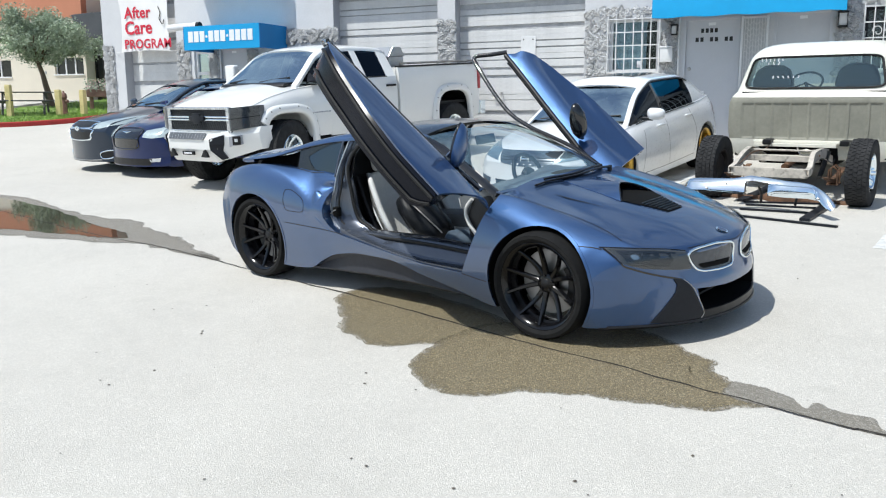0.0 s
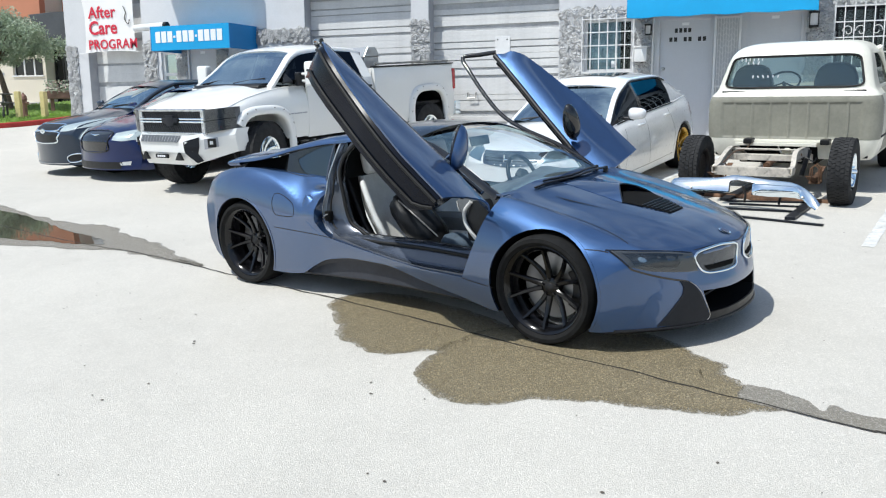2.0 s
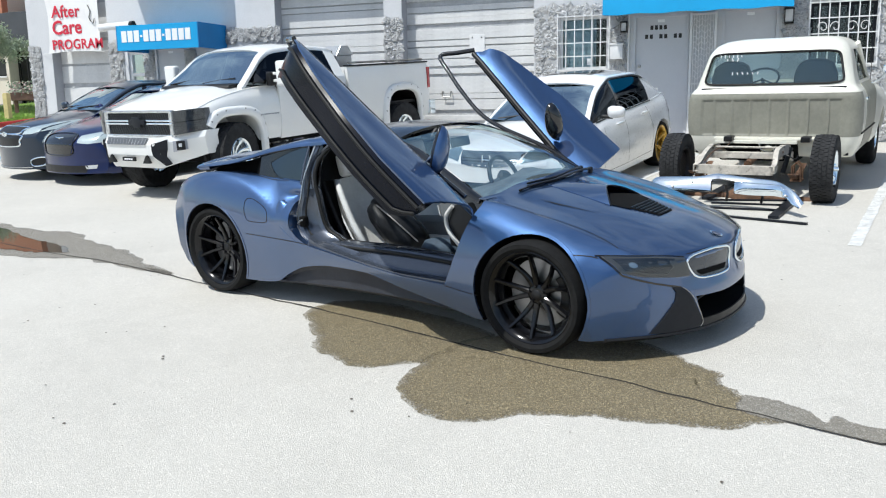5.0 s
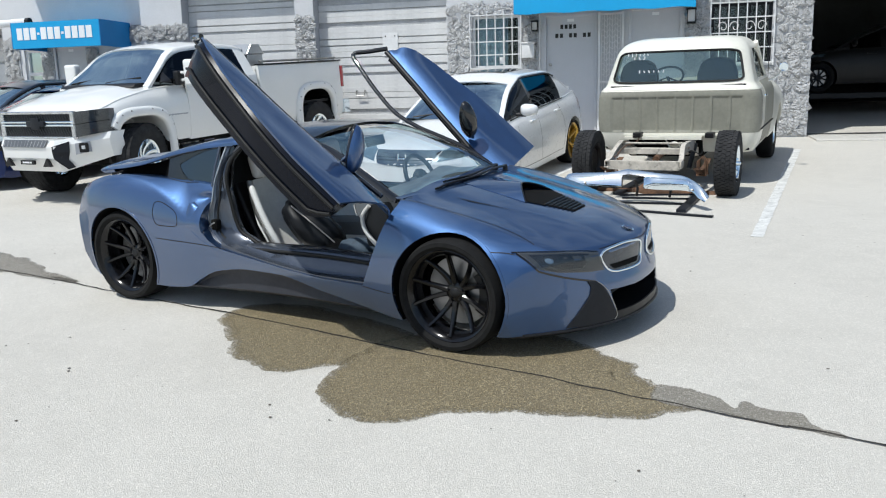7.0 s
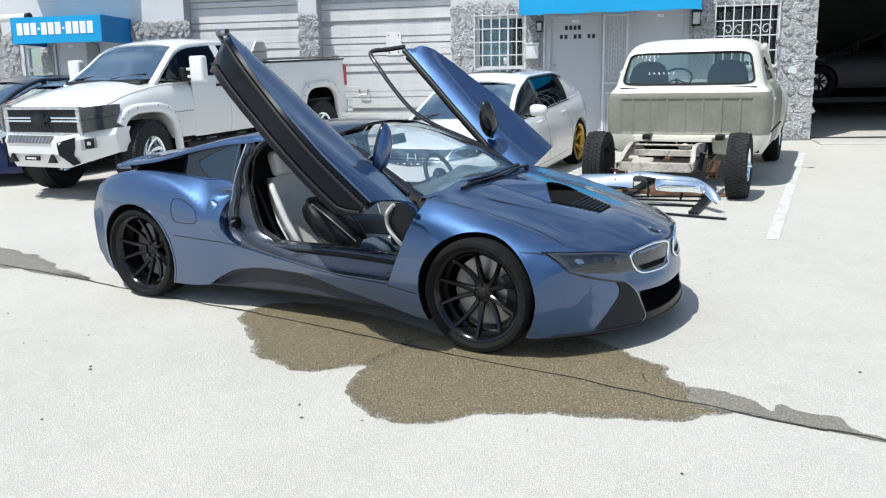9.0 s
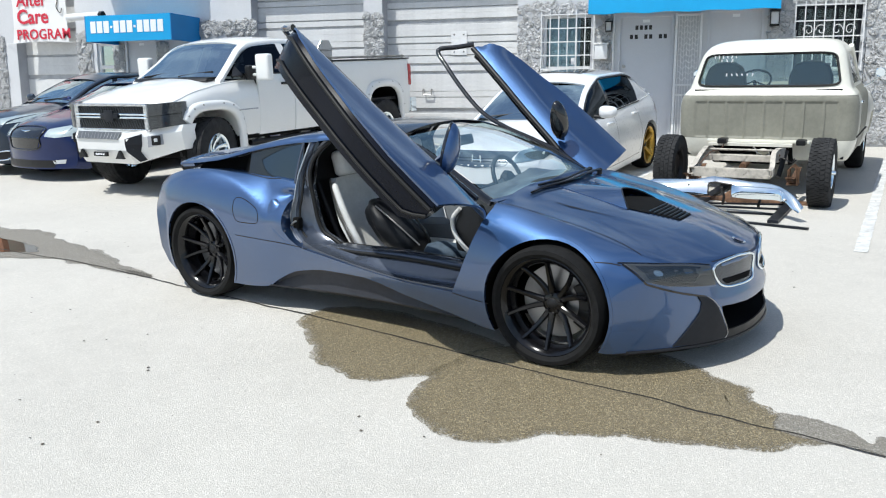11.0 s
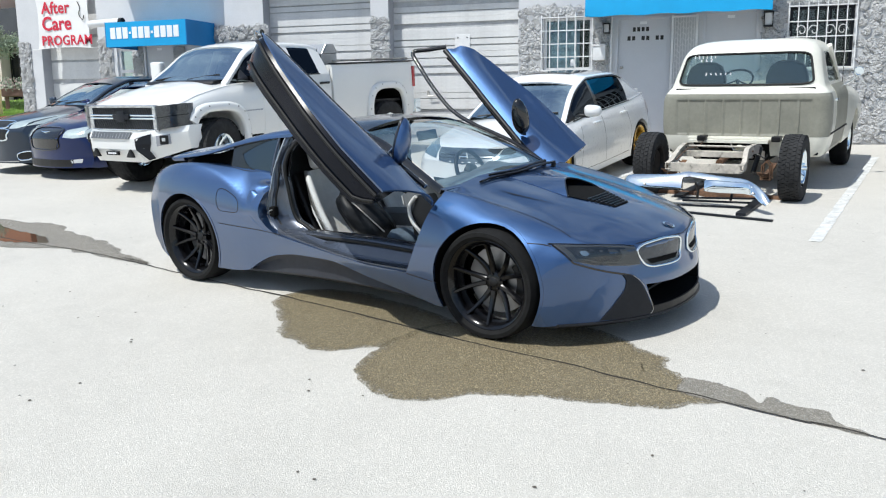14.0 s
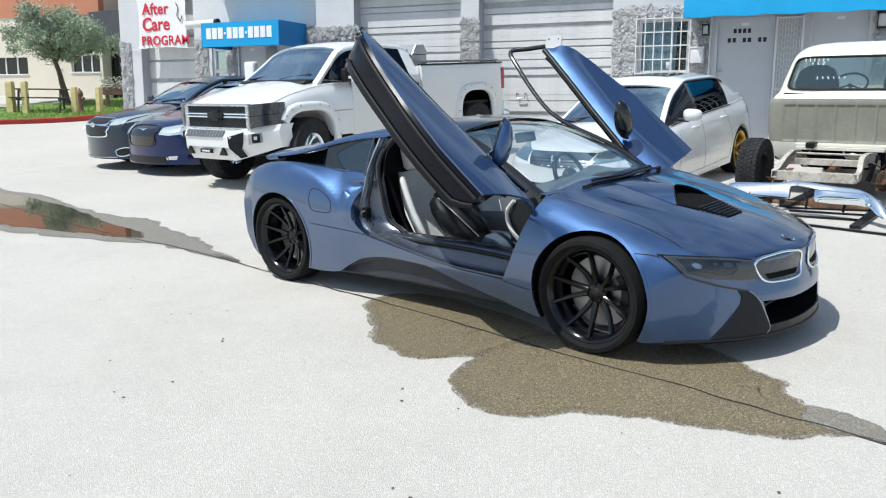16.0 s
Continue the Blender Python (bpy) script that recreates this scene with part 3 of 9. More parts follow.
stall_line(-3.55, 4.3, -2.2, 10.3, 0.10, 3)

# grit, gum and leaves strewn over the lot
bm = bmesh.new()
rnd = random.Random(12)
for k in range(900):
    x, y = rnd.uniform(-9, 6), rnd.uniform(-4.2, 8)
    r = rnd.choice((0.0025, 0.003, 0.004, 0.005, 0.0075, 0.010))
    a0 = rnd.random() * 6
    n = 6
    bm.faces.new([bm.verts.new(lain(x + r * rnd.uniform(0.6, 1.2) * math.cos(a0 + 2 * math.pi * j / n), y + r * rnd.uniform(0.6, 1.2) * math.sin(a0 + 2 * math.pi * j / n), 0.0045)) for j in range(n)])
part("grit", bm, surf("dark_grit", (0.09, 0.075, 0.06), 0.9, var=0.5, scale=2), None, "specks of grit and gum on the concrete", kind="stuff")

# ---------- the workshop building ----------
WALL = 10.8
TOP = 4.75


def base_z(x):
    return ground_z(x, WALL)


def wall_box(bm, x0, x1, z0=None, z1=TOP, y0=WALL, y1=WALL + 0.32):
    box(x0, x1, y0, y1, base_z(min(x0, x1)) - 0.25 if z0 is None else z0, z1, bm=bm)


bm = bmesh.new()
for x0, x1 in ((-14.6, -13.95), (-12.3, -11.8), (-11.34, -11.07), (-10.28, -8.0), (-5.55, -5.17), (-2.52, -2.04), (-1.14, -0.71), (0.26, 0.80), (1.72, 2.2), (3.2, 3.84), (8.4, 14.0)):
    wall_box(bm, x0, x1)
for x0, x1, z in ((-13.95, -12.3, 4.1), (-11.8, -11.34, 2.70), (-11.07, -10.28, 2.78), (-8.0, -5.55, 3.76), (-5.17, -2.52, 3.76), (-2.04, -1.14, 2.97), (-0.71, 0.26, 2.94), (0.80, 1.72, 2.99), (2.2, 3.2, 2.99), (3.84, 8.4, 4.1)):
    wall_box(bm, x0, x1, z)
for x0, x1, z in ((-11.8, -11.34, 1.75), (-2.04, -1.14, 2.02), (2.2, 3.2, 1.98)):
    wall_box(bm, x0, x1, None, z)
wall = part("wall_north", bm, M_STUCCO, None, "grey-white stucco workshop front", kind="structure")
part("wall_west", box(-14.6, -14.4, WALL + 0.322, 24.0, 0.2, TOP), M_STUCCO, None, "grey-white stucco side wall", kind="structure")
part("wall_east", box(13.8, 14.0, WALL + 0.322, 24.0, 0.2, TOP), M_STUCCO, None, "grey-white stucco side wall", kind="structure")
part("wall_back", box(-14.4, 13.8, 23.8, 24.0, 0.2, TOP), M_STUCCO, None, "plain rear wall of the workshop", kind="structure")
part("roof", box(-14.75, 14.15, WALL - 0.12, 24.1, TOP, TOP + 0.25, 0.03), M_STUCCO, None, "flat roof with a low parapet", kind="structure")
bm = bmesh.new()
for x0, x1 in ((-8.0, -7.992), (-5.17, -5.162), (-13.95, -13.942)):
    box(x0, x1, WALL + 0.004, WALL + 0.30, base_z(x0) - 0.1, 3.75, bm=bm)
part("trim", bm, M_JAMB, None, "grey painted door jambs", kind="structure")
# unseen ledge, added to cast the shadow on the upper wall
part("shadow_ledge", box(-11.5, -9.28, 10.3, WALL - 0.003, 4.05, 4.7, 0.01), M_STUCCO, None, "unseen boxed ledge added to shade the upper wall", kind="structure")
# inside: a partition and rooms, their dimness put into the wall colour
part("partition", box(3.5, 3.6, WALL + 0.23, 18.5, 0.3, 4.4), M_ROOMSHADE, None, "dark partition wall", kind="structure")
part("partition", box(8.5, 8.6, WALL + 0.23, 18.5, 0.3, 4.4), M_ROOMSHADE, None, "dark partition wall", kind="structure")
part("partition", box(3.5, 8.6, 18.5, 18.6, 0.3, 4.4), M_ROOMSHADE, None, "dark rear partition", kind="structure")
part("ceiling", box(3.5, 8.6, WALL + 0.23, 18.6, 4.4, 4.5), M_ROOMSHADE, None, "dark workshop ceiling", kind="structure")
part("floor", sheet(steps((3.6, 8.5, 4)), steps((WALL + 0.23, 18.5, 4)), lambda x, y: base_z(x) + 0.03), M_ROOMSHADE, None, "workshop floor coloured dark for the dim bay", kind="structure")
part("threshold", prism([(WALL - 0.75, 0.0), (WALL - 0.70, 0.02), (WALL + 0.3, 0.05), (WALL + 0.3, -0.1), (WALL - 0.75, -0.1)], 3.86, 8.4, "X"), M_APRON, None, "pale concrete ramp at the open bay", kind="structure").location = (0, 0, 0.0)
bpy.data.objects["threshold"].matrix_world = Matrix.Translation((0, 0, base_z(5.0) - 0.035))
drain = thing("floor_drain", pose(5.28, WALL - 0.45, base_z(5.3) - 0.022), "small slotted drain grate in the ramp", "drain")
part("grate_frame", box(-0.16, 0.16, -0.09, 0.09, -0.01, 0.006, 0.003), M_BRUSH, drain)
for k in range(7):
    part("grate_bar", box(-0.13 + 0.04 * k, -0.118 + 0.04 * k, -0.075, 0.075, 0.004, 0.012), M_SATIN, drain)


def slatted_door(name, x0, x1, z1, label, pitch=0.105, back=0.275):
    d = thing(name, pose(0, 0, 0), label, "garage door", kind="structure")
    z = base_z((x0 + x1) / 2) + 0.02
    rr = random.Random(int(abs(x0) * 100))
    alike = None
    k = 0
    while z < z1:
        b = box(x0 + 0.004, x1 - 0.004, WALL + back - 0.012, WALL + back + 0.02, 0.0, pitch - 0.004, 0.003, 1)
        if alike is None:
            alike = part("slat", b, M_SLAT, d)
            alike.location = (0, 0, z)
        else:
            b.free()
            o = new("slat", alike.data)
            o.parent = d
            o.location = (0, rr.uniform(-0.0015, 0.0015), z)
            o.rotation_euler = (rr.uniform(-0.006, 0.006), 0, 0)
        z += pitch
        k += 1
    part("door_backing", box(x0, x1, WALL + back + 0.02, WALL + back + 0.05, base_z(x0) - 0.1, z1), M_MORTAR, d)
    return d


slatted_door("door_1", -13.95, -12.3, 4.1, "grey slatted roll-up door behind a banner", 0.21)
slatted_door("door_2", -8.0, -5.55, 3.76, "grey slatted roll-up workshop door")
g2 = slatted_door("door_3", -5.17, -2.52, 3.76, "grey slatted roll-up workshop door with a handle")
part("door_handle", tube([(-4.42, WALL + 0.26, 1.68), (-4.42, WALL + 0.20, 1.68), (-4.42, WALL + 0.20, 1.58), (-4.25, WALL + 0.20, 1.58), (-4.25, WALL + 0.20, 1.68), (-4.25, WALL + 0.26, 1.68)], 0.012, 6), M_BRUSH, g2)
pl = thing("metal_plate", pose(0, 0, 0), "white metal plate screwed to the slatted door", "plate")
part("plate", box(-3.86, -3.55, WALL + 0.246, WALL + 0.256, 2.32, 2.76, 0.004), M_IRON, pl)
for x, z in ((-3.80, 2.70), (-3.61, 2.70), (-3.80, 2.38), (-3.61, 2.38)):
    part("screw", lathe([(0.001, -0.006), (0.012, -0.004), (0.014, 0.002)], 10), M_SATIN, pl).location = (x, WALL + 0.244, z)


# flat steel doors
def steel_door(name, x0, x1, z1, label, knob=True):
    d = thing(name, pose(0, 0, 0), label, "door", kind="structure")
    z0 = base_z(x0) + 0.02
    part("leaf", box(x0 + 0.05, x1 - 0.05, WALL + 0.04, WALL + 0.085, z0, z1 - 0.05, 0.004), M_DOOR, d)
    for a, b in ((x0, x0 + 0.05), (x1 - 0.05, x1)):
        part("door_frame", box(a, b, WALL - 0.01, WALL + 0.10, z0, z1, 0.004), M_DOOR, d)
    part("door_frame", box(x0 + 0.05, x1 - 0.05, WALL - 0.01, WALL + 0.10, z1 - 0.05, z1, 0.004), M_DOOR, d)
    if knob:
        part("door_knob", lathe([(0.001, -0.06), (0.025, -0.055), (0.03, -0.04), (0.012, -0.025), (0.03, 0.0)], 14), M_BRUSH, d, smooth=50).location = (x0 + 0.12, WALL + 0.04, z0 + 1.38)
    part("notice", box((x0 + x1) / 2 - 0.06, (x0 + x1) / 2 + 0.06, WALL + 0.036, WALL + 0.04, z1 - 0.14, z1 - 0.09), M_SIGNWHITE, d)
    return d


entry = steel_door("door_4", -0.71, 0.26, 2.94, "pale grey steel door with an address in black letters")
steel_door("door_5", 0.80, 1.72, 2.99, "pale grey steel door under the awning", False)
steel_door("door_6", -11.07, -10.28, 2.78, "pale grey steel door under a blue awning")
for x0, x1, z, h in ((-0.41, -0.10, 2.715, 0.075), (-0.50, 0.16, 2.56, 0.075)):
    n = max(3, int((x1 - x0) / 0.075))
    for k in range(n):
        xa = x0 + (x1 - x0) * k / n
        if n > 5 and k in (2, 5):
            continue
        part("address_bar", box(xa, xa + (x1 - x0) / n * 0.66, WALL + 0.036, WALL + 0.0405, z - h / 2, z + h / 2), M_INK, entry)


# windows with white security bars
def barred_window(name, x0, x1, z0, z1, label, scroll=False):
    w = thing(name, pose(0, 0, 0), label, "window", kind="structure")
    part("glass", box(x0 + 0.05, x1 - 0.05, WALL + 0.10, WALL + 0.106, z0 + 0.05, z1 - 0.05), G_CLEAR, w)
    fr = bmesh.new()
    for a, b, c, e in ((x0, x0 + 0.05, z0, z1), (x1 - 0.05, x1, z0, z1), (x0 + 0.05, x1 - 0.05, z0, z0 + 0.05), (x0 + 0.05, x1 - 0.05, z1 - 0.05, z1), ((x0 + x1) / 2 + 0.12, (x0 + x1) / 2 + 0.15, z0 + 0.05, z1 - 0.05)):
        box(a, b, WALL + 0.07, WALL + 0.13, c, e, bm=fr)
    part("window_frame", fr, M_CLAD if scroll else M_IRON, w)
    # dark sheets behind the glass stand for the unlit room
    part("blind" if not scroll else "dim_room_sheet", box(x0 + 0.05, x1 - 0.25, WALL + 0.18, WALL + 0.19, z0, z1), M_BLIND if not scroll else M_ROOMSHADE, w)
    part("room_shade_sheet", box(x0 - 0.1, x1 + 0.1, WALL + 0.4, WALL + 0.42, z0 - 0.1, z1 + 0.1), M_ROOMSHADE, w)
    part("window_sill", box(x0 - 0.03, x1 + 0.03, WALL - 0.05, WALL + 0.06, z0 - 0.05, z0, 0.008), M_IRON, w)
    n = 7 if not scroll else 8
    for k in range(n):
        x = x0 - 0.02 + (x1 - x0 + 0.04) * k / (n - 1)
        part("bar", box(x - 0.008, x + 0.008, WALL - 0.085, WALL - 0.069, z0 - 0.06, z1 + 0.06), M_IRON, w)
    for j in range(5):
        z = z0 + (z1 - z0) * j / 4
        part("cross_bar", box(x0 - 0.03, x1 + 0.03, WALL - 0.089, WALL - 0.066, z - 0.009, z + 0.009), M_IRON, w)
    if scroll:
        for s in (-1, 1):
            for q in (0.0, 0.24):
                cx, cz = (x0 + x1) / 2 + s * (0.12 + q * 0.8), z0 + (z1 - z0) * 0.6
                pth = [(cx + s * 0.085 * math.cos(t) * (1 - t / 9), WALL - 0.09, cz + 0.10 * math.sin(t) * (1 - t / 9)) for t in [0.45 * k for k in range(15)]]
                part("scroll", tube(pth, 0.007, 5), M_IRON, w)
    part("notice", box(x0 + 0.50, x0 + 0.60, WALL + 0.09, WALL + 0.096, z0 + 0.08, z0 + 0.20), M_SIGNWHITE, w)
    return w


barred_window("window_1", -2.04, -1.14, 2.02, 2.97, "window with a blue-grey blind behind white iron bars")
barred_window("window_2", 2.2, 3.2, 1.98, 2.99, "dark window behind white scrolled iron bars", True)
wa = thing("window_3", pose(0, 0, 0), "narrow dark sash window beside a stone pier", "window", kind="structure")
part("glass", box(-11.76, -11.38, WALL + 0.10, WALL + 0.106, 1.79, 2.66), G_TINT, wa)
part("room_shade_sheet", box(-11.9, -11.2, WALL + 0.4, WALL + 0.42, 1.7, 2.8), M_ROOMSHADE, wa)
fr = bmesh.new()
for a, b, c, e in ((-11.80, -11.74, 1.75, 2.70), (-11.40, -11.34, 1.75, 2.70), (-11.74, -11.40, 2.17, 2.24), (-11.74, -11.40, 1.75, 1.80), (-11.74, -11.40, 2.65, 2.70)):
    box(a, b, WALL + 0.05, WALL + 0.13, c, e, bm=fr)
part("window_frame", fr, M_IRON, wa)

# security gate folded beside the door, with its white post
gate = thing("security_gate", pose(0, 0, 0), "white iron security gate with dense scrollwork", "gate")
gz0 = base_z(0.5) + 0.05
for x in (0.29, 0.70):
    part("gate_post", box(x - 0.02, x + 0.02, WALL - 0.075, WALL - 0.035, gz0, 2.93, 0.004), M_IRON, gate)
for z in (gz0 + 0.05, 1.55, 1.72, 2.90):
    part("gate_rail", box(0.31, 0.68, WALL - 0.07, WALL - 0.04, z - 0.015, z + 0.015), M_IRON, gate)
for k in range(8):
    x = 0.335 + 0.046 * k
    part("gate_bar", box(x - 0.006, x + 0.006, WALL - 0.065, WALL - 0.05, gz0 + 0.06, 2.89), M_IRON, gate)
for k in range(11):
    z = 1.82 + 0.098 * k
    part("gate_scroll", tube([(0.33 + 0.33 * j / 12, WALL - 0.06, z + 0.03 * math.sin(j * 1.57)) for j in range(13)], 0.006, 5), M_IRON, gate)
pp = thing("pipe", pose(0, 0, 0), "thin white pipe running down the wall", "pipe")
part("pipe_run", tube([(-0.78, WALL - 0.03, base_z(-0.8)), (-0.78, WALL - 0.03, 2.95)], 0.018, 8), M_IRON, pp, smooth=50)
mb = thing("mailbox", pose(0, 0, 0), "white metal mailbox on the stone wall", "mailbox")
part("box_body", box(-1.09, -0.87, WALL - 0.15, WALL - 0.03, 2.18, 2.43, 0.012), M_IRON, mb, smooth=40)
part("lid", box(-1.10, -0.86, WALL - 0.165, WALL - 0.02, 2.43, 2.46, 0.008), M_IRON, mb, smooth=40)


def sconce(x, z, s=1.0):
    t = thing("wall_lamp", pose(x, WALL, z), "small black box-shaped wall lamp with pale glass", "lamp", "lamps by the doors")
    part("back_plate", box(-0.07 * s, 0.07 * s, -0.03, -0.005, -0.13 * s, 0.13 * s, 0.006), M_SATIN, t)
    part("lamp_cap", box(-0.085 * s, 0.085 * s, -0.15, -0.02, 0.10 * s, 0.13 * s, 0.006), M_SATIN, t)
    part("lamp_base", box(-0.075 * s, 0.075 * s, -0.14, -0.03, -0.13 * s, -0.10 * s, 0.006), M_SATIN, t)
    part("lamp_glass", box(-0.06 * s, 0.06 * s, -0.125, -0.035, -0.10 * s, 0.10 * s, 0.01), surf("milk_glass", (0.6, 0.6, 0.6), 0.2, var=0.05), t)
    for a in (-1, 1):
        part("lamp_strut", box(a * 0.07 * s - 0.006, a * 0.07 * s + 0.006, -0.14, -0.128, -0.10 * s, 0.10 * s), M_SATIN, t)


sconce(1.86, 2.80)
sconce(-0.86, 2.74, 0.72)

# ---------- awnings and signs ----------
aw = thing("awning", pose(0, 0, 0), "bright blue fabric awning over the doors", "awning")
part("fabric", solid(grid([[(x, y, z + 0.01 * math.sin(9 * x) * (y < 10)) for x in [-1.12 + 3.0 * k / 24 for k in range(25)]] for y, z in ((WALL - 0.01, 4.25), (10.35, 3.78), (9.92, 3.26), (9.90, 3.08), (9.90, 2.875))]), 0.006), M_AWN, aw, "bright blue awning fabric", smooth=30)
for x in (-1.12, 1.88):
    part("side_panel", prism([(WALL - 0.01, 4.25), (WALL - 0.01, 2.95), (9.905, 2.88), (9.905, 3.26)], x - 0.004, x + 0.004, "X"), M_AWNSHADE, aw, "side panel with shade put into its blue")
for x in (-1.10, 0.38, 1.86):
    part("awning_rib", tube([(x, WALL - 0.02, 4.2), (x, 9.94, 3.22), (x, 9.93, 2.9), (x, WALL - 0.02, 2.97)], 0.014, 6), M_BRUSH, aw)

sg = thing("awning", pose(0, 0, 0), "blue box awning with white lettering bars", "awning")
part("front_panel", box(-11.2, -9.21, 9.80, 9.83, 2.655, 3.16, 0.004), M_AWN, sg, "bright blue sign face")
part("end_panel", box(-9.21, -9.19, 9.80, WALL - 0.005, 2.655, 3.16, 0.003), M_AWNSHADE, sg, "end panel with shade put into its blue")
part("end_panel", box(-11.22, -11.2, 9.80, WALL - 0.005, 2.655, 3.16, 0.003), M_AWNSHADE, sg, "end panel with shade put into its blue")
part("awning_top", box(-11.2, -9.21, 9.83, WALL - 0.005, 3.14, 3.16), M_AWN, sg)
xk = -11.08
for ch in "nnn.nnn.nnnn":
    w = 0.128 if ch == "n" else 0.05
    if ch == "n":
        part("number_bar", box(xk, xk + w, 9.792, 9.799, 2.82, 3.05, 0.002), M_SIGNWHITE, sg)
    else:
        part("number_dot", box(xk, xk + w, 9.792, 9.799, 2.91, 2.955, 0.002), M_SIGNWHITE, sg)
    xk += w + 0.030
tb = thing("tube_lamp", pose(0, 0, 0), "white tube lamp on an arm above the sign", "lamp")
part("tube_body", tube([(-12.10, 10.35, 3.21), (-11.28, 10.35, 3.235)], 0.075, 14), M_IRON, tb, smooth=50)
part("tube_cap", tube([(-11.28, 10.35, 3.235), (-11.20, 10.35, 3.237)], 0.08, 14), M_SATIN, tb, smooth=50)
part("tube_arm", tube([(-11.95, 10.35, 3.215), (-11.95, WALL, 3.215)], 0.03, 8), M_IRON, tb, smooth=50)

# the cloth banner
bn = thing("banner", pose(0, 0, 0), "white cloth banner with hand-painted red words", "banner")
rows = []
for k in range(15):
    v = k / 14
    row = []
    for j in range(19):
        u = j / 18
        inset = 0.06 * math.sin(math.pi * v)
        x = -13.93 + inset + (1.50 - 2 * inset * 0.6) * u
        z = 2.74 + 1.24 * v + 0.03 * math.sin(math.pi * u) * (1 - v)
        y = WALL - 0.10 + 0.008 * math.sin(7 * u + 2 * v) + 0.005 * math.sin(11 * v + 3 * u)
        row.append((x, y, z))
    rows.append(row)
part("cloth", solid(grid(rows), 0.003), M_BANNER, bn, "white banner cloth", smooth=60)


def lettering(text, x, z, size, parent, wide=1.0, bold=0.022):
    c = bpy.data.curves.new("lettering", "FONT")
    c.body, c.size, c.extrude, c.offset, c.resolution_u = text, size, 0.002, bold * size, 3
    c.space_character = wide
    o = new("lettering", c)
    o.matrix_world = pose(x, WALL - 0.117, z, 90, 0, 0)
    bpy.context.view_layer.update()
    me = bpy.data.meshes.new_from_object(o.evaluated_get(bpy.context.evaluated_depsgraph_get()))
    m = o.matrix_world.copy()
    bpy.data.objects.remove(o)
    me.materials.clear()
    me.materials.append(M_REDINK)
    q = new("lettering", me)
    q.parent = parent
    q.matrix_world = m
    return q


lettering("After", -13.74, 3.53, 0.37, bn, 1.02, 0.018)
lettering("Care", -13.76, 3.16, 0.43, bn, 0.98, 0.020)
lettering("PROGRAM", -13.80, 2.825, 0.30, bn, 1.04, 0.020)
part("painted_mark", tube(spline([(-12.70, WALL - 0.117, 3.76), (-12.64, WALL - 0.117, 3.62), (-12.68, WALL - 0.117, 3.48), (-12.58, WALL - 0.117, 3.36), (-12.54, WALL - 0.117, 3.46)], 5), 0.010, 5), M_INK, bn)
for x, z, dx in ((-13.93, 2.74, -0.25), (-12.43, 2.74, 0.20)):
    part("banner_cord", tube([(x, WALL - 0.10, z), (x + dx, WALL - 0.02, z + 0.01)], 0.006, 5), M_IRON, bn)

# ---------- the blue sports coupe ----------
from mathutils.bvhtree import BVHTree


def tree_of(ob):
    bm = bmesh.new()
    bm.from_mesh(ob.data)
    t = BVHTree.FromBMesh(bm)
    bm.free()
    return t


def onto(tree, a, b, axis, side, far=4.0):
    """The point of a surface that is met from outside along an axis."""
    d = {"X": Vector((-side, 0, 0)), "Y": Vector((0, -side, 0)), "Z": Vector((0, 0, -side))}[axis]
    o = {"X": Vector((far * side, a, b)), "Y": Vector((a, far * side, b)), "Z": Vector((a, b, far * side))}[axis]
    hit, nrm, _, _ = tree.ray_cast(o, d)
    if hit is None:
        o = {"X": Vector((2.2 * side, a, b)), "Y": Vector((a, 0.95 * side, b)), "Z": Vector((a, b, 0.8 * side))}[axis]
        hit, nrm, _, _ = tree.find_nearest(o)
    if nrm.dot(d) > 0:
        nrm = -nrm
    return hit, nrm


def panel(tree, outline, axis, side, proud=0.004, thick=0.0, fine=0.06):
    """A panel that follows a surface: an outline of (a, b) pairs thrown onto it along an axis."""
    bm = bmesh.new()
    f = bm.faces.new([bm.verts.new((a, b, 0.0)) for a, b in outline])
    bmesh.ops.triangulate(bm, faces=[f])
    for _ in range(6):
        long = [e for e in bm.edges if e.calc_length() > fine]
        if not long:
            break
        bmesh.ops.subdivide_edges(bm, edges=long, cuts=1, use_grid_fill=False)
        bmesh.ops.triangulate(bm, faces=[q for q in bm.faces if len(q.verts) > 3])
    bmesh.ops.beautify_fill(bm, faces=bm.faces[:], edges=bm.edges[:])
    for v in bm.verts:
        p, nrm = onto(tree, v.co.x, v.co.y, axis, side)
        v.co = p + nrm * proud
    want = {"X": Vector((side, 0, 0)), "Y": Vector((0, side, 0)), "Z": Vector((0, 0, side))}[axis]
    bmesh.ops.recalc_face_normals(bm, faces=bm.faces)
    if sum((q.normal.dot(want) for q in bm.faces), 0.0) < 0:
        bmesh.ops.reverse_faces(bm, faces=bm.faces)
    if thick > 0:
        bmesh.ops.solidify(bm, geom=bm.faces[:], thickness=thick)
    return bm


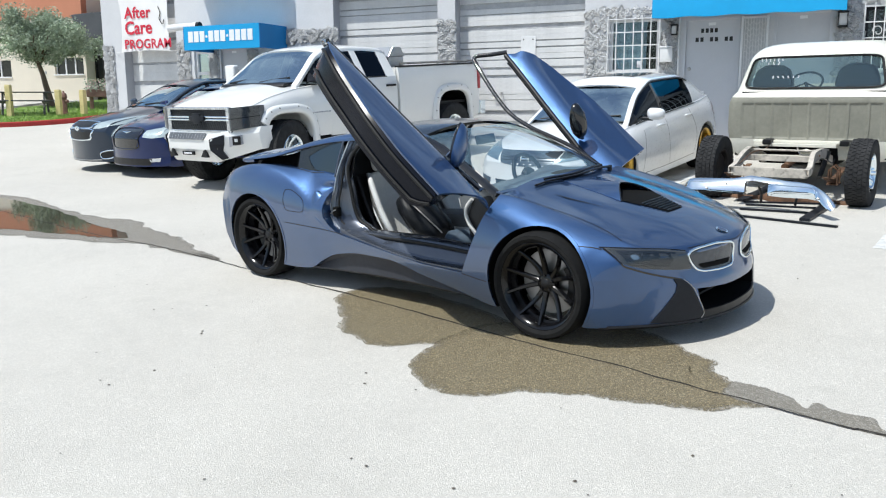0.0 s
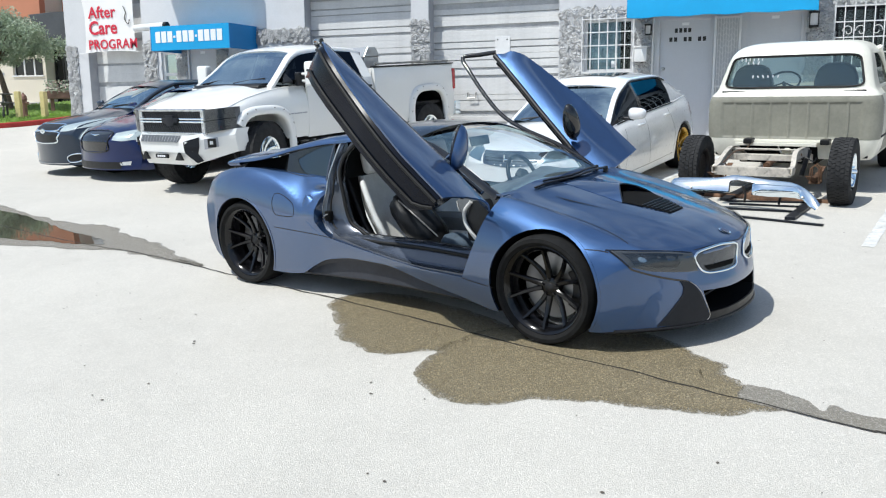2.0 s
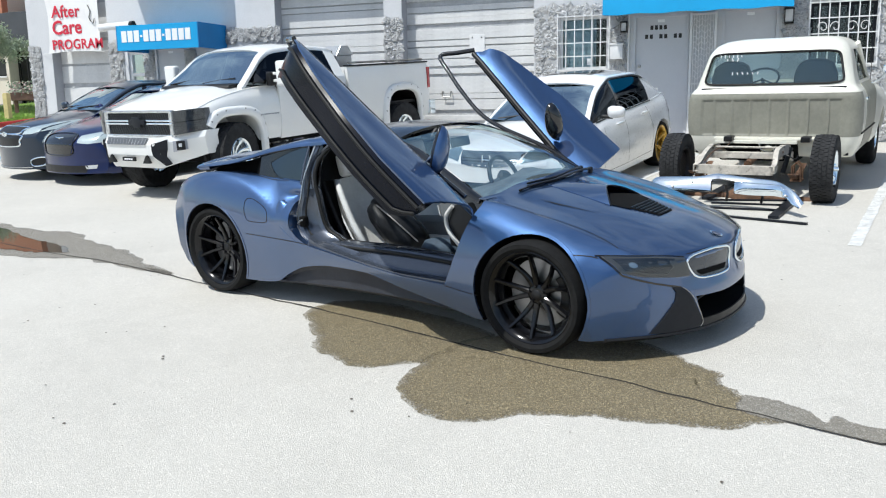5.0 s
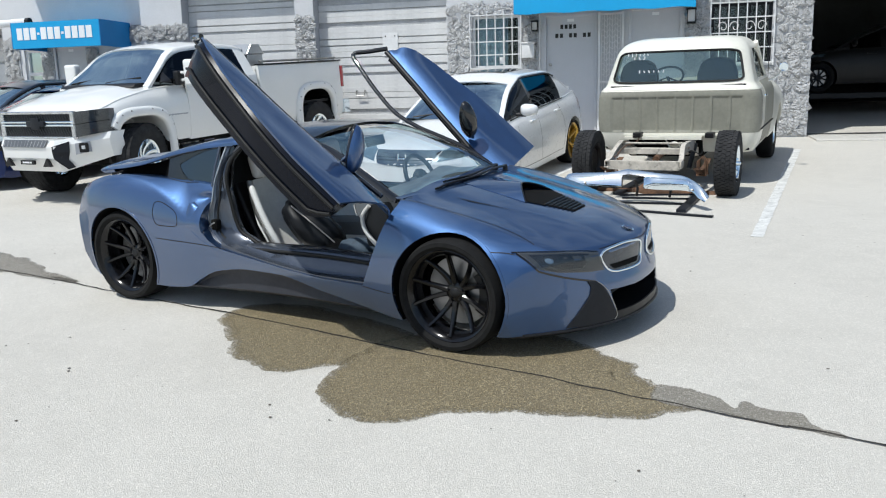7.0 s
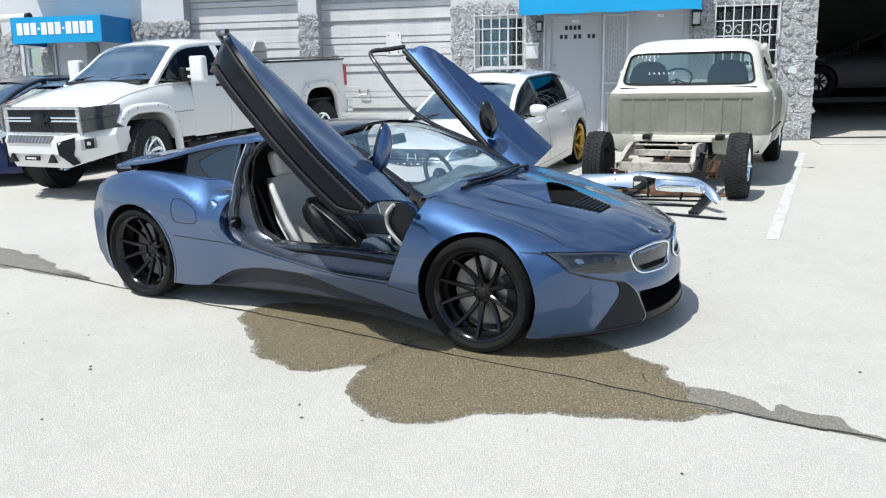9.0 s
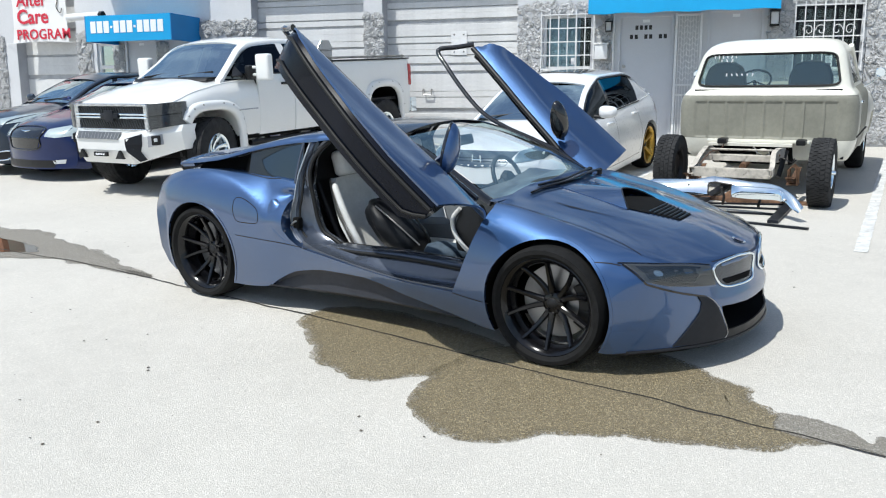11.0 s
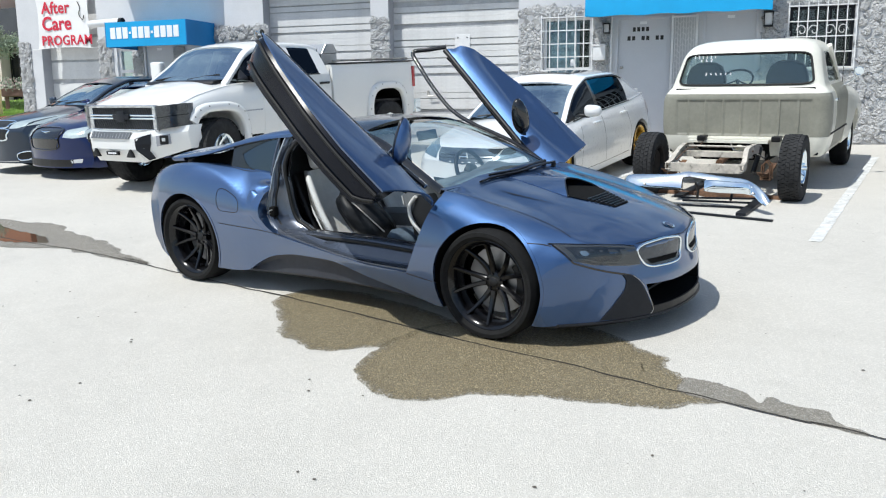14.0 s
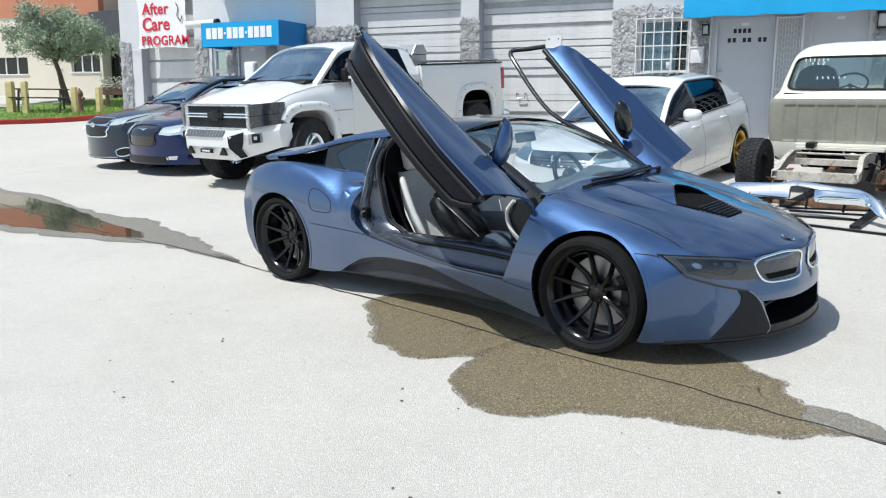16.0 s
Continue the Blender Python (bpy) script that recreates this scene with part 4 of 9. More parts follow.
def seam(tree, path, axis, side, width=0.006, proud=0.0012, per=5, closed=False):
    """A narrow dark gap along a path of (a, b) pairs on a surface."""
    pts = []
    for p in spline([(a, b, 0) for a, b in path], per, closed):
        pts.append(onto(tree, p.x, p.y, axis, side))
    bm = bmesh.new()
    vs = []
    n = len(pts)
    for k, (p, nrm) in enumerate(pts):
        d = (pts[(k + 1) % n][0] - pts[k - 1][0]) if closed else (pts[min(k + 1, n - 1)][0] - pts[max(k - 1, 0)][0])
        s = d.cross(nrm).normalized() * width / 2
        vs.append((bm.verts.new(p + nrm * proud + s), bm.verts.new(p + nrm * proud - s)))
    for k in range(n if closed else n - 1):
        a, b = vs[k], vs[(k + 1) % n]
        bm.faces.new((a[0], b[0], b[1], a[1]))
    return bm


def mirrored(bm):
    """The same piece for the other side of the car."""
    c = bm.copy()
    for v in c.verts:
        v.co.y = -v.co.y
    bmesh.ops.reverse_faces(c, faces=c.faces)
    return c


def both(name, bm, material, parent, label="", smooth=None):
    """A part of the left and its mirror image on the right."""
    c = mirrored(bm)
    return part(name, bm, material, parent, label, smooth), part(name, c, material, parent, label, smooth)


def tyre(r, rim, w, side=1, tread=0, crown=0.02):
    """A tyre lying across Y; side: where its outer face looks."""
    h = w / 2
    prof = [(rim, -h * 0.86), (rim + (r - rim) * 0.35, -h * 1.02), (rim + (r - rim) * 0.72, -h), (r - crown * 0.7, -h * 0.88), (r - crown * 0.15, -h * 0.7),
            (r, -h * 0.35), (r, h * 0.35), (r - crown * 0.15, h * 0.7), (r - crown * 0.7, h * 0.88), (rim + (r - rim) * 0.72, h), (rim + (r - rim) * 0.35, h * 1.02), (rim, h * 0.86)]
    bm = lathe(prof, 56)
    if tread:
        for k in range(tread):
            a = 2 * math.pi * k / tread
            for lane, (y, ww, sk) in enumerate(((-h * 0.78, h * 0.32, 0.35), (-h * 0.36, h * 0.34, -0.3), (h * 0.05, h * 0.32, 0.3), (h * 0.44, h * 0.34, -0.3), (h * 0.80, h * 0.30, 0.35))):
                off = (0.5 if lane % 2 else 0.0) * 2 * math.pi / tread
                ln = math.pi * r / tread * 0.78
                rr = r - (crown * 0.35 if abs(y) > h * 0.7 else 0.0)
                b = box(-ln, ln, y - ww / 2, y + ww / 2, -0.004, 0.006)
                for v in b.verts:
                    v.co.x += sk * (v.co.y - y)
                join(bm, b, Matrix.Rotation(-(a + off), 4, "Y") @ Matrix.Translation((0, 0, rr)))
    return bm


def wheel(parent, m, r, rim_r, w, side, rim_mat, spokes=10, style="fork", tread=0, disc=True, name="wheel", lip=0.02, label="", dish=0.05):
    """A wheel under its thing: tyre, rim with spokes, disc, caliper and cap. side: +1 outer face to +y, -1 to -y."""
    hub = new(name)
    hub.empty_display_size = 0.1
    hub.parent = parent
    hub.matrix_local = m
    if label:
        tagged(hub, label)
    part("tyre", tyre(r, rim_r, w, side, tread), M_OLDTYRE if tread else M_RUBBER, hub, smooth=40)
    h = w / 2
    o = side
    lipr = rim_r - 0.012
    prof = [(rim_r + 0.004, -0.9 * h * o), (rim_r - 0.02, -0.8 * h * o), (rim_r - 0.045, -0.2 * h * o), (rim_r - 0.04, 0.5 * h * o), (rim_r - lip, 0.80 * h * o), (rim_r - 0.004, 0.88 * h * o), (rim_r + 0.006, 0.84 * h * o)]
    bm = lathe(prof, 56)
    face = 0.72 * h * o
    hubface = face - dish * o
    n = spokes

    def spoke(a0, a1, wid0, wid1):
        ro, ri = rim_r - 0.03, 0.055
        q = []
        for s in range(7):
            u = s / 6
            rad = ri + (ro - ri) * u
            a = a0 + (a1 - a0) * u
            wd = (wid0 + (wid1 - wid0) * u) / 2
            y = hubface + (face - hubface) * (u ** 1.6)
            c, sn = math.cos(a), math.sin(a)
            t = Vector((-sn, 0, c))
            p = Vector((rad * c, y, rad * sn))
            up = Vector((0, o, 0))
            q.append([p - t * wd - up * 0.022, p - t * wd * 0.9, p - t * wd * 0.55 + up * 0.006, p + t * wd * 0.55 + up * 0.006, p + t * wd * 0.9, p + t * wd - up * 0.022])
        return grid(q, close=True, cap=True)
    if style == "fork":
        for k in range(n):
            pair, which = divmod(k, 2)
            mid = 2 * math.pi * (pair + 0.5) / (n / 2)
            sp = 2 * math.pi / n * 0.5
            join(bm, spoke(mid + (sp * 0.62 if which else -sp * 0.62), mid + (sp if which else -sp), 0.036, 0.023))
    elif style == "wide":
        for k in range(n):
            a = 2 * math.pi * k / n
            join(bm, spoke(a, a, 0.05, 0.075))
    elif style == "turbine":
        for k in range(n):
            a = 2 * math.pi * k / n
            join(bm, spoke(a, a + 0.42, 0.04, 0.07))
    elif style == "steel":
        join(bm, lathe([(0.05, hubface), (0.09, hubface + 0.012 * o), (0.12, hubface), (rim_r * 0.72, hubface - 0.02 * o), (rim_r - 0.04, hubface - 0.05 * o)], 40))
    join(bm, lathe([(0.002, hubface + 0.006 * o), (0.045, hubface + 0.006 * o), (0.062, hubface - 0.004 * o), (0.07, hubface - 0.03 * o)], 24))
    part("rim", bm, rim_mat, hub, smooth=35)
    cap = lathe([(0.001, hubface + 0.014 * o), (0.024, hubface + 0.013 * o), (0.030, hubface + 0.008 * o), (0.031, hubface)], 20)
    part("centre_cap", cap, M_SATIN if rim_mat is not M_CHROME else M_CHROME, hub, smooth=40)
    for k in range(5):
        a = 2 * math.pi * (k + 0.3) / 5
        part("lug_nut", moved(lathe([(0.001, 0.016 * o), (0.008, 0.015 * o), (0.010, 0.0)], 6), Matrix.Translation((0.05 * math.cos(a), hubface, 0.05 * math.sin(a)))), rim_mat, hub)
    if disc:
        d = lathe([(0.06, -0.012), (rim_r * 0.74, -0.012), (rim_r * 0.74, 0.012), (0.06, 0.012)], 48)
        part("brake_disc", moved(d, Matrix.Translation((0, hubface - 0.065 * o, 0))), M_DISC, hub, smooth=30)
        cal = bmesh.new()
        for k in range(5):
            a = radians(-32 + 16 * k)
            join(cal, box(-0.045, 0.05, -0.035, 0.04, -0.028, 0.028, 0.008), Matrix.Translation((0, hubface - 0.06 * o, 0)) @ Matrix.Rotation(-a, 4, "Y") @ Matrix.Translation((rim_r * 0.68, 0, 0)))
        part("brake_caliper", cal, M_SATIN, hub)
    return hub


coupe = thing("sports_car", lot(-1.077, 1.252, -17.1), "metallic blue sports coupe with both scissor doors raised", "car")

# the lines of the body, from tail to nose: (along, value)
ZC = [(-2.31, 0.72), (-2.2, 0.83), (-1.9, 0.86), (-1.0, 0.86), (0.4, 0.86), (0.95, 0.892), (1.2, 0.852), (1.6, 0.772), (2.0, 0.67), (2.2, 0.604), (2.28, 0.58), (2.30, 0.553)]
YK = [(-2.31, 0.78), (-1.9, 0.83), (-1.35, 0.86), (-0.9, 0.82), (-0.5, 0.78), (0.0, 0.80), (0.6, 0.80), (1.0, 0.77), (1.4, 0.775), (1.8, 0.76), (2.1, 0.74), (2.31, 0.72)]
ZK = [(-2.31, 0.68), (-2.2, 0.79), (-1.9, 0.885), (-1.6, 0.928), (-1.35, 0.942), (-1.05, 0.925), (-0.7, 0.905), (-0.4, 0.885), (0.2, 0.862), (0.7, 0.862), (1.0, 0.858), (1.4, 0.79), (1.8, 0.70), (2.1, 0.63), (2.25, 0.588), (2.30, 0.555)]
YW = [(-2.31, 0.86), (-1.9, 0.94), (-1.4, 0.97), (-0.9, 0.955), (-0.4, 0.93), (0.3, 0.925), (0.9, 0.94), (1.4, 0.967), (1.75, 0.962), (2.1, 0.95), (2.31, 0.93)]
ZW = [(-2.31, 0.56), (-1.9, 0.62), (-1.4, 0.64), (-0.9, 0.60), (-0.4, 0.56), (0.3, 0.52), (0.9, 0.52), (1.4, 0.55), (1.8, 0.50), (2.31, 0.40)]
ZB = [(-2.31, 0.30), (-2.1, 0.2), (-1.8, 0.16), (-0.97, 0.15), (-0.76, 0.165), (-0.62, 0.24), (-0.47, 0.305), (-0.2, 0.34), (0.07, 0.335), (0.44, 0.262), (0.79, 0.20), (1.05, 0.155), (1.8, 0.145), (2.2, 0.135), (2.31, 0.14)]
BOW = [(-2.31, -0.42), (-1.9, -0.18), (-1.4, 0.0), (1.3, 0.0), (1.6, 0.07), (1.9, 0.24), (2.1, 0.40), (2.31, 0.58)]


def bowed(x, y):
    return x - curve(BOW, x) * (abs(y) / 0.95) ** 2.3


def half_section(x):
    zc, yk, zk, yw, zw, zb = (curve(k, x) for k in (ZC, YK, ZK, YW, ZW, ZB))
    hood = 0.018 * max(0.0, min(1.0, (x - 0.9) / 0.4))
    pts = [(0, zc), (0.42 * yk, zc + (zk - zc) * (0.15 + 9 * hood) + 0.012 - hood * 0.4), (0.74 * yk, zc + (zk - zc) * 0.72 - hood * 0.5), (0.92 * yk, zk - 0.003), (yk, zk - 0.010),
           (yk + (yw - yk) * 0.62, zk - (zk - zw) * 0.36), (yw, zw), (yw - 0.006, zw + (zb - zw) * 0.55), (yw - 0.03, zb)]
    return [(p.x, p.y) for p in spline([(a, b, 0) for a, b in pts], 8)]


CREASE = [(-1.42, 0.945), (-1.30, 0.931), (-1.18, 0.917), (-1.084, 0.894), (-0.981, 0.854), (-0.884, 0.802), (-0.797, 0.741), (-0.737, 0.684), (-0.69, 0.62)]


def ahead_of_crease(x, z):
    """Distance in front of the haunch's shoulder line, and how far along it."""
    best = (9.0, 0.0)
    for k in range(len(CREASE) - 1):
        (ax, az), (bx_, bz) = CREASE[k], CREASE[k + 1]
        dx, dz = bx_ - ax, bz - az
        q = max(0.0, min(1.0, ((x - ax) * dx + (z - az) * dz) / (dx * dx + dz * dz)))
        ex, ez = x - ax - q * dx, z - az - q * dz
        d = math.hypot(ex, ez)
        if d < abs(best[0]):
            best = (d if dx * ez - dz * ex > 0 else -d, (k + q) / (len(CREASE) - 1))
    return best


def coupe_body():
    xs = [-2.31, -2.29, -2.25] + [-2.18 + 0.035 * k for k in range(124)] + [2.2, 2.24, 2.27, 2.29, 2.30]
    rows = []
    for x in xs:
        h = half_section(x)
        rows.append([(bowed(x, y), -y, z) for y, z in reversed(h)] + [(bowed(x, y), y, z) for y, z in h[1:]])
    bm = bmesh.new()
    vs = [[bm.verts.new(p) for p in row] for row in rows]
    w = len(rows[0])
    for a, b in zip(vs, vs[1:]):
        for j in range(w):
            bm.faces.new((a[j], a[(j + 1) % w], b[(j + 1) % w], b[j]))
    mid = w // 2
    for end, ring in ((xs[0], vs[0]), (xs[-1], vs[-1])):
        last = None
        for j in range(mid + 1):
            a, b = ring[j], ring[w - 1 - j]
            if j == mid:
                line = [a]
            else:
                line = [a] + [bm.verts.new((bowed(end, a.co.y + (b.co.y - a.co.y) * q / 16), a.co.y + (b.co.y - a.co.y) * q / 16, a.co.z)) for q in range(1, 16)] + [b]
            if last:
                if len(line) == 1:
                    for q in range(16):
                        bm.faces.new((last[q], last[q + 1], line[0]))
                else:
                    for q in range(16):
                        bm.faces.new((last[q], last[q + 1], line[q + 1], line[q]))
            last = line
    # hollow behind the door and a swelling under it
    for v in bm.verts:
        s = 1 if v.co.y > 0 else -1
        ay = abs(v.co.y)
        if ay > 0.5:
            e = math.exp(-((v.co.x + 0.57) / 0.07) ** 2 - ((v.co.z - 0.80) / 0.035) ** 2)
            g = math.exp(-((v.co.x + 0.56) / 0.13) ** 2 - ((v.co.z - 0.64) / 0.08) ** 2)
            v.co.y -= s * (0.07 * e - 0.028 * g)
            # the shoulder line: the skin falls away in front of it
            d, along = ahead_of_crease(v.co.x, v.co.z)
            if v.co.x < -0.4 and d > 0:
                fall = max(0.0, min(1.0, d / 0.11))
                fall = fall * (2 - fall) * max(0.0, min(1.0, 1.0 - (d - 0.11) / 0.16))
                v.co.y -= s * 0.062 * fall * math.sin(math.pi * min(1.0, 0.08 + 0.95 * along)) ** 0.7
            # a waist along the doors and a crease ahead of the rear wheel
            wst = math.exp(-((v.co.x - 0.25) / 0.5) ** 2 - ((v.co.z - 0.58) / 0.10) ** 2)
            v.co.y -= s * 0.02 * wst
    # the nose above the intake is drawn back between the lamps
    for v in bm.verts:
        if v.co.x > 1.9 and v.co.z > 0.36:
            v.co.x -= 0.040 * min(1.0, (v.co.x - 1.9) / 0.35) * min(1.0, (v.co.z - 0.36) / 0.10) * max(0.0, 1 - (abs(v.co.y) / 0.75) ** 3)
    bmesh.ops.holes_fill(bm, edges=[e for e in bm.edges if e.is_boundary], sides=0)
    return bm


body = part("body", coupe_body(), [M_BLUE, M_LINER, M_DARKTRIM], coupe, "metallic blue painted body shell", smooth=50)
body_tree = tree_of(body)

# the opening of a door, seen from the side
APERTURE = [(-0.50, 1.30), (-0.525, 1.0), (-0.53, 0.80), (-0.55, 0.68), (-0.54, 0.59), (-0.49, 0.53), (-0.40, 0.475), (-0.1, 0.425), (0.15, 0.385), (0.45, 0.352), (0.80, 0.345), (0.86, 0.47), (0.93, 0.66), (1.0, 0.835), (1.0, 1.30)]


def cutter(bm, index):
    for f in bm.faces:
        f.material_index = index
    return bm


def carve_body(ob):
    cuts = []
    for x, s in ((1.4, 1), (1.4, -1), (-1.4, 1), (-1.4, -1)):
        c = lathe([(0.0, 0.56 * s), (0.372, 0.56 * s), (0.372, 1.2 * s), (0.0, 1.2 * s)], 64)
        cuts.append(moved(c, Matrix.Translation((x, 0, 0.342))))
    for s in (1, -1):
        cuts.append(prism(APERTURE, 0.60 * s, 1.2 * s, "Y"))
    cuts.append(prism([(-0.43, 0.335), (-0.2, 0.322), (0.2, 0.322), (0.43, 0.335), (0.385, 0.19), (0.0, 0.175), (-0.385, 0.19)], 1.98, 2.6, "X"))
    cuts.append(prism([(-0.66, 1.3), (-0.66, 0.45), (-0.45, 0.26), (0.9, 0.24), (1.02, 0.45), (0.98, 0.84), (0.94, 1.3)], -0.69, 0.69, "Y"))
    for k, bm in enumerate(cuts):
        me = bpy.data.meshes.new("cutter")
        bmesh.ops.recalc_face_normals(bm, faces=bm.faces)
        if bm.calc_volume(signed=True) < 0:
            bmesh.ops.reverse_faces(bm, faces=bm.faces)
        bm.to_mesh(me)
        bm.free()
        me.materials.append(M_BLUE if k in (4, 5) else M_LINER)
        co = new("cutter", me)
        co.matrix_world = ob.matrix_world
        mod = ob.modifiers.new("cut", "BOOLEAN")
        mod.object, mod.operation, mod.solver, mod.material_mode, mod.use_self = co, "DIFFERENCE", "FAST", "TRANSFER", False
        bpy.context.view_layer.update()
        done = bpy.data.meshes.new_from_object(ob.evaluated_get(bpy.context.evaluated_depsgraph_get()))
        ob.modifiers.clear()
        old, ob.data = ob.data, done
        bpy.data.meshes.remove(old)
        bpy.data.objects.remove(co)
        bpy.data.meshes.remove(me)


bpy.context.view_layer.update()
carve_body(body)
shade(body, 38)

# wheels
for x, s, w in ((1.4, -1, 0.235), (1.4, 1, 0.235), (-1.4, -1, 0.265), (-1.4, 1, 0.265)):
    wheel(coupe, pose(x, s * (0.945 - w / 2), 0.34), 0.34, 0.278, w, s, M_WHEELBLACK, 10, "fork", 0, label="gloss black ten-spoke alloy wheel", dish=0.08)

# dark lips round the arches
for x in (1.4, -1.4):
    prof = []
    bm = bmesh.new()
    rows = []
    for k in range(29):
        a = radians(-28 + 236 * k / 28)
        row = []
        for rr, yy in ((0.372, -0.012), (0.372, 0.004), (0.386, 0.004), (0.386, -0.012)):
            px_, pz_ = x + rr * math.cos(a), 0.342 + rr * math.sin(a)
            p, nrm = onto(body_tree, px_, max(pz_, 0.16), "Y", 1)
            row.append((px_, p.y + yy, pz_))
        rows.append(row)
    both("arch_trim", grid(rows, close=True, cap=True), M_BLUE, coupe, smooth=30)

# side skirts, dark, between the wheels
rows = []
for k in range(25):
    x = -0.80 + 1.86 * k / 24
    zt = curve(ZB, x) + 0.012
    yo = curve(YW, x) - 0.045
    zl = 0.145 + 0.02 * math.sin(math.pi * k / 24)
    zt = max(zt, zl + 0.01)
    rows.append([(x, yo - 0.02, zt), (x, yo - 0.045, zt * 0.7 + zl * 0.3), (x, yo - 0.03, zl + 0.02), (x, yo - 0.05, zl), (x, yo - 0.25, zl), (x, yo - 0.25, zt)])
both("side_skirt", grid(rows, close=True, cap=True), surf("slate_skirt_plastic", (0.034, 0.036, 0.045), 0.45, var=0.15, scale=5, spec=0.3), coupe, "slate grey plastic side skirt", smooth=35)

# door sills: a stepped carbon tub edge under dark rubber
rows = []
for k in range(27):
    x = -0.40 + 1.26 * k / 26
    zo = curve([(-0.43, 0.53), (-0.325, 0.475), (-0.1, 0.425), (0.15, 0.385), (0.45, 0.352), (0.86, 0.345)], x)
    wav = 0.022 * math.sin(3.4 * x + 0.6)
    zi = 0.47 + 0.04 * max(0, -x) + wav * 0.6
    low = max(0.25, curve(ZB, x) + 0.02)
    rows.append([(x, 0.905, zo - 0.02), (x, 0.90, zo + 0.012), (x, 0.86, zo + 0.022), (x, 0.83, zo + 0.04 + wav * 0.4), (x, 0.80, zi - 0.03), (x, 0.775, zi), (x, 0.72, zi + 0.012), (x, 0.66, zi + 0.004), (x, 0.64, zi - 0.05), (x, 0.64, low), (x, 0.88, low)])
both("door_sill", grid(rows, close=True, cap=True), M_JAMBBLUE, coupe, "door sill in body blue toned for shade", smooth=40)
for y0, dz, r in ((0.805, 0.0, 0.012), (0.70, 0.02, 0.010)):
    path = []
    for k in range(27):
        x = -0.44 + 1.30 * k / 26
        wav = 0.022 * math.sin(3.4 * x + 0.6)
        path.append((x, y0, 0.455 + 0.04 * max(0, -x) + wav * 0.6 + dz))
    both("sill_seal", tube(path, r, 8), M_SEAL, coupe, smooth=50)

# flared lip of the rear haunch, behind the door opening
rows = []
for (xl, zl), (xr, zr) in zip(((-0.705, 0.768), (-0.70, 0.70), (-0.635, 0.60), (-0.545, 0.525), (-0.43, 0.462)), ((-0.66, 0.775), (-0.565, 0.715), (-0.552, 0.62), (-0.49, 0.525), (-0.385, 0.456))):
    p = onto(body_tree, xl, zl, "Y", 1)[0]
    a, b = Vector((xl, p.y + 0.001, zl)), Vector((xr, 0.868, zr))
    rows.append([a, a.lerp(b, 0.35) + Vector((0, 0.020, 0)), a.lerp(b, 0.7) + Vector((0, 0.018, 0)), b, b + Vector((-0.015, -0.03, 0)), a + Vector((0, -0.04, 0))])
lip_rows = [spline(c, 4) for c in zip(*rows)]
both("haunch_lip", grid([list(r) for r in zip(*lip_rows)], close=True, cap=True), M_BLUE, coupe, "flared blue lip of the rear haunch", smooth=50)

# rear door post with its seals: a glossy outer face, stepped jamb and inner edge
POST_OUT = [(0.44, -0.36), (0.50, -0.455), (0.547, -0.51), (0.604, -0.553), (0.704, -0.553), (0.80, -0.53), (0.883, -0.532), (1.0, -0.515), (1.17, -0.49)]
POST_IN = [(0.44, -0.20), (0.496, -0.25), (0.525, -0.335), (0.56, -0.385), (0.658, -0.426), (0.776, -0.448), (0.894, -0.468), (1.012, -0.465), (1.09, -0.426), (1.14, -0.369), (1.19, -0.30)]
rows = []
for k in range(25):
    z = 0.45 + 0.72 * k / 24
    xo, xi = curve(POST_OUT, z), curve(POST_IN, z)
    yo = curve([(0.45, 0.885), (0.6, 0.86), (0.75, 0.83), (0.9, 0.785), (1.0, 0.745), (1.17, 0.66)], z)
    yi = min(0.735, yo - 0.03)
    w = xi - xo
    rows.append([(xo - 0.02, yo - 0.02, z), (xo + 0.004, yo + 0.004, z), (xo + 0.014, yo - 0.006, z), (xo + 0.30 * w, yo - 0.012, z), (xo + 0.40 * w, yo - 0.045, z), (xo + 0.70 * w, yi + 0.012, z), (xi - 0.02, yi + 0.004, z), (xi, yi - 0.012, z), (xi - 0.005, yi - 0.06, z), (xo - 0.02, yi - 0.09, z)])
both("door_post", grid(rows, close=True, cap=True), M_JAMBBLUE, coupe, "rear door post in body blue toned for shade", smooth=40)
both("post_seal", tube([(r[7][0] + 0.004, r[7][1] + 0.004, r[7][2]) for r in rows], 0.014, 8), M_SEAL, coupe, smooth=50)
both("post_seal", tube([(r[4][0], r[4][1] + 0.006, r[4][2]) for r in rows], 0.007, 8), M_SEAL, coupe, smooth=50)
both("post_edge", tube([(r[1][0], r[1][1], r[1][2]) for r in rows], 0.006, 6), M_ALU, coupe, smooth=50)
both("door_latch", box(-0.525, -0.47, 0.815, 0.862, 0.585, 0.66, 0.012), M_LINER, coupe, smooth=40)
both("latch_hook", tube([(-0.515, 0.865, 0.605), (-0.515, 0.885, 0.615), (-0.49, 0.885, 0.635), (-0.485, 0.865, 0.64)], 0.006, 6), M_BRUSH, coupe, smooth=50)

# roof, glass and flying buttresses
ROOFZ = [(-2.0, 0.955), (-1.75, 0.985), (-1.336, 1.05), (-0.87, 1.165), (-0.54, 1.225), (-0.15, 1.262), (0.1, 1.252), (0.3, 1.215), (0.6, 1.085), (0.92, 0.885)]
RAILY = [(-1.95, 0.72), (-1.4, 0.74), (-0.9, 0.72), (-0.5, 0.665), (0.0, 0.59), (0.25, 0.575), (0.6, 0.635), (0.93, 0.70)]
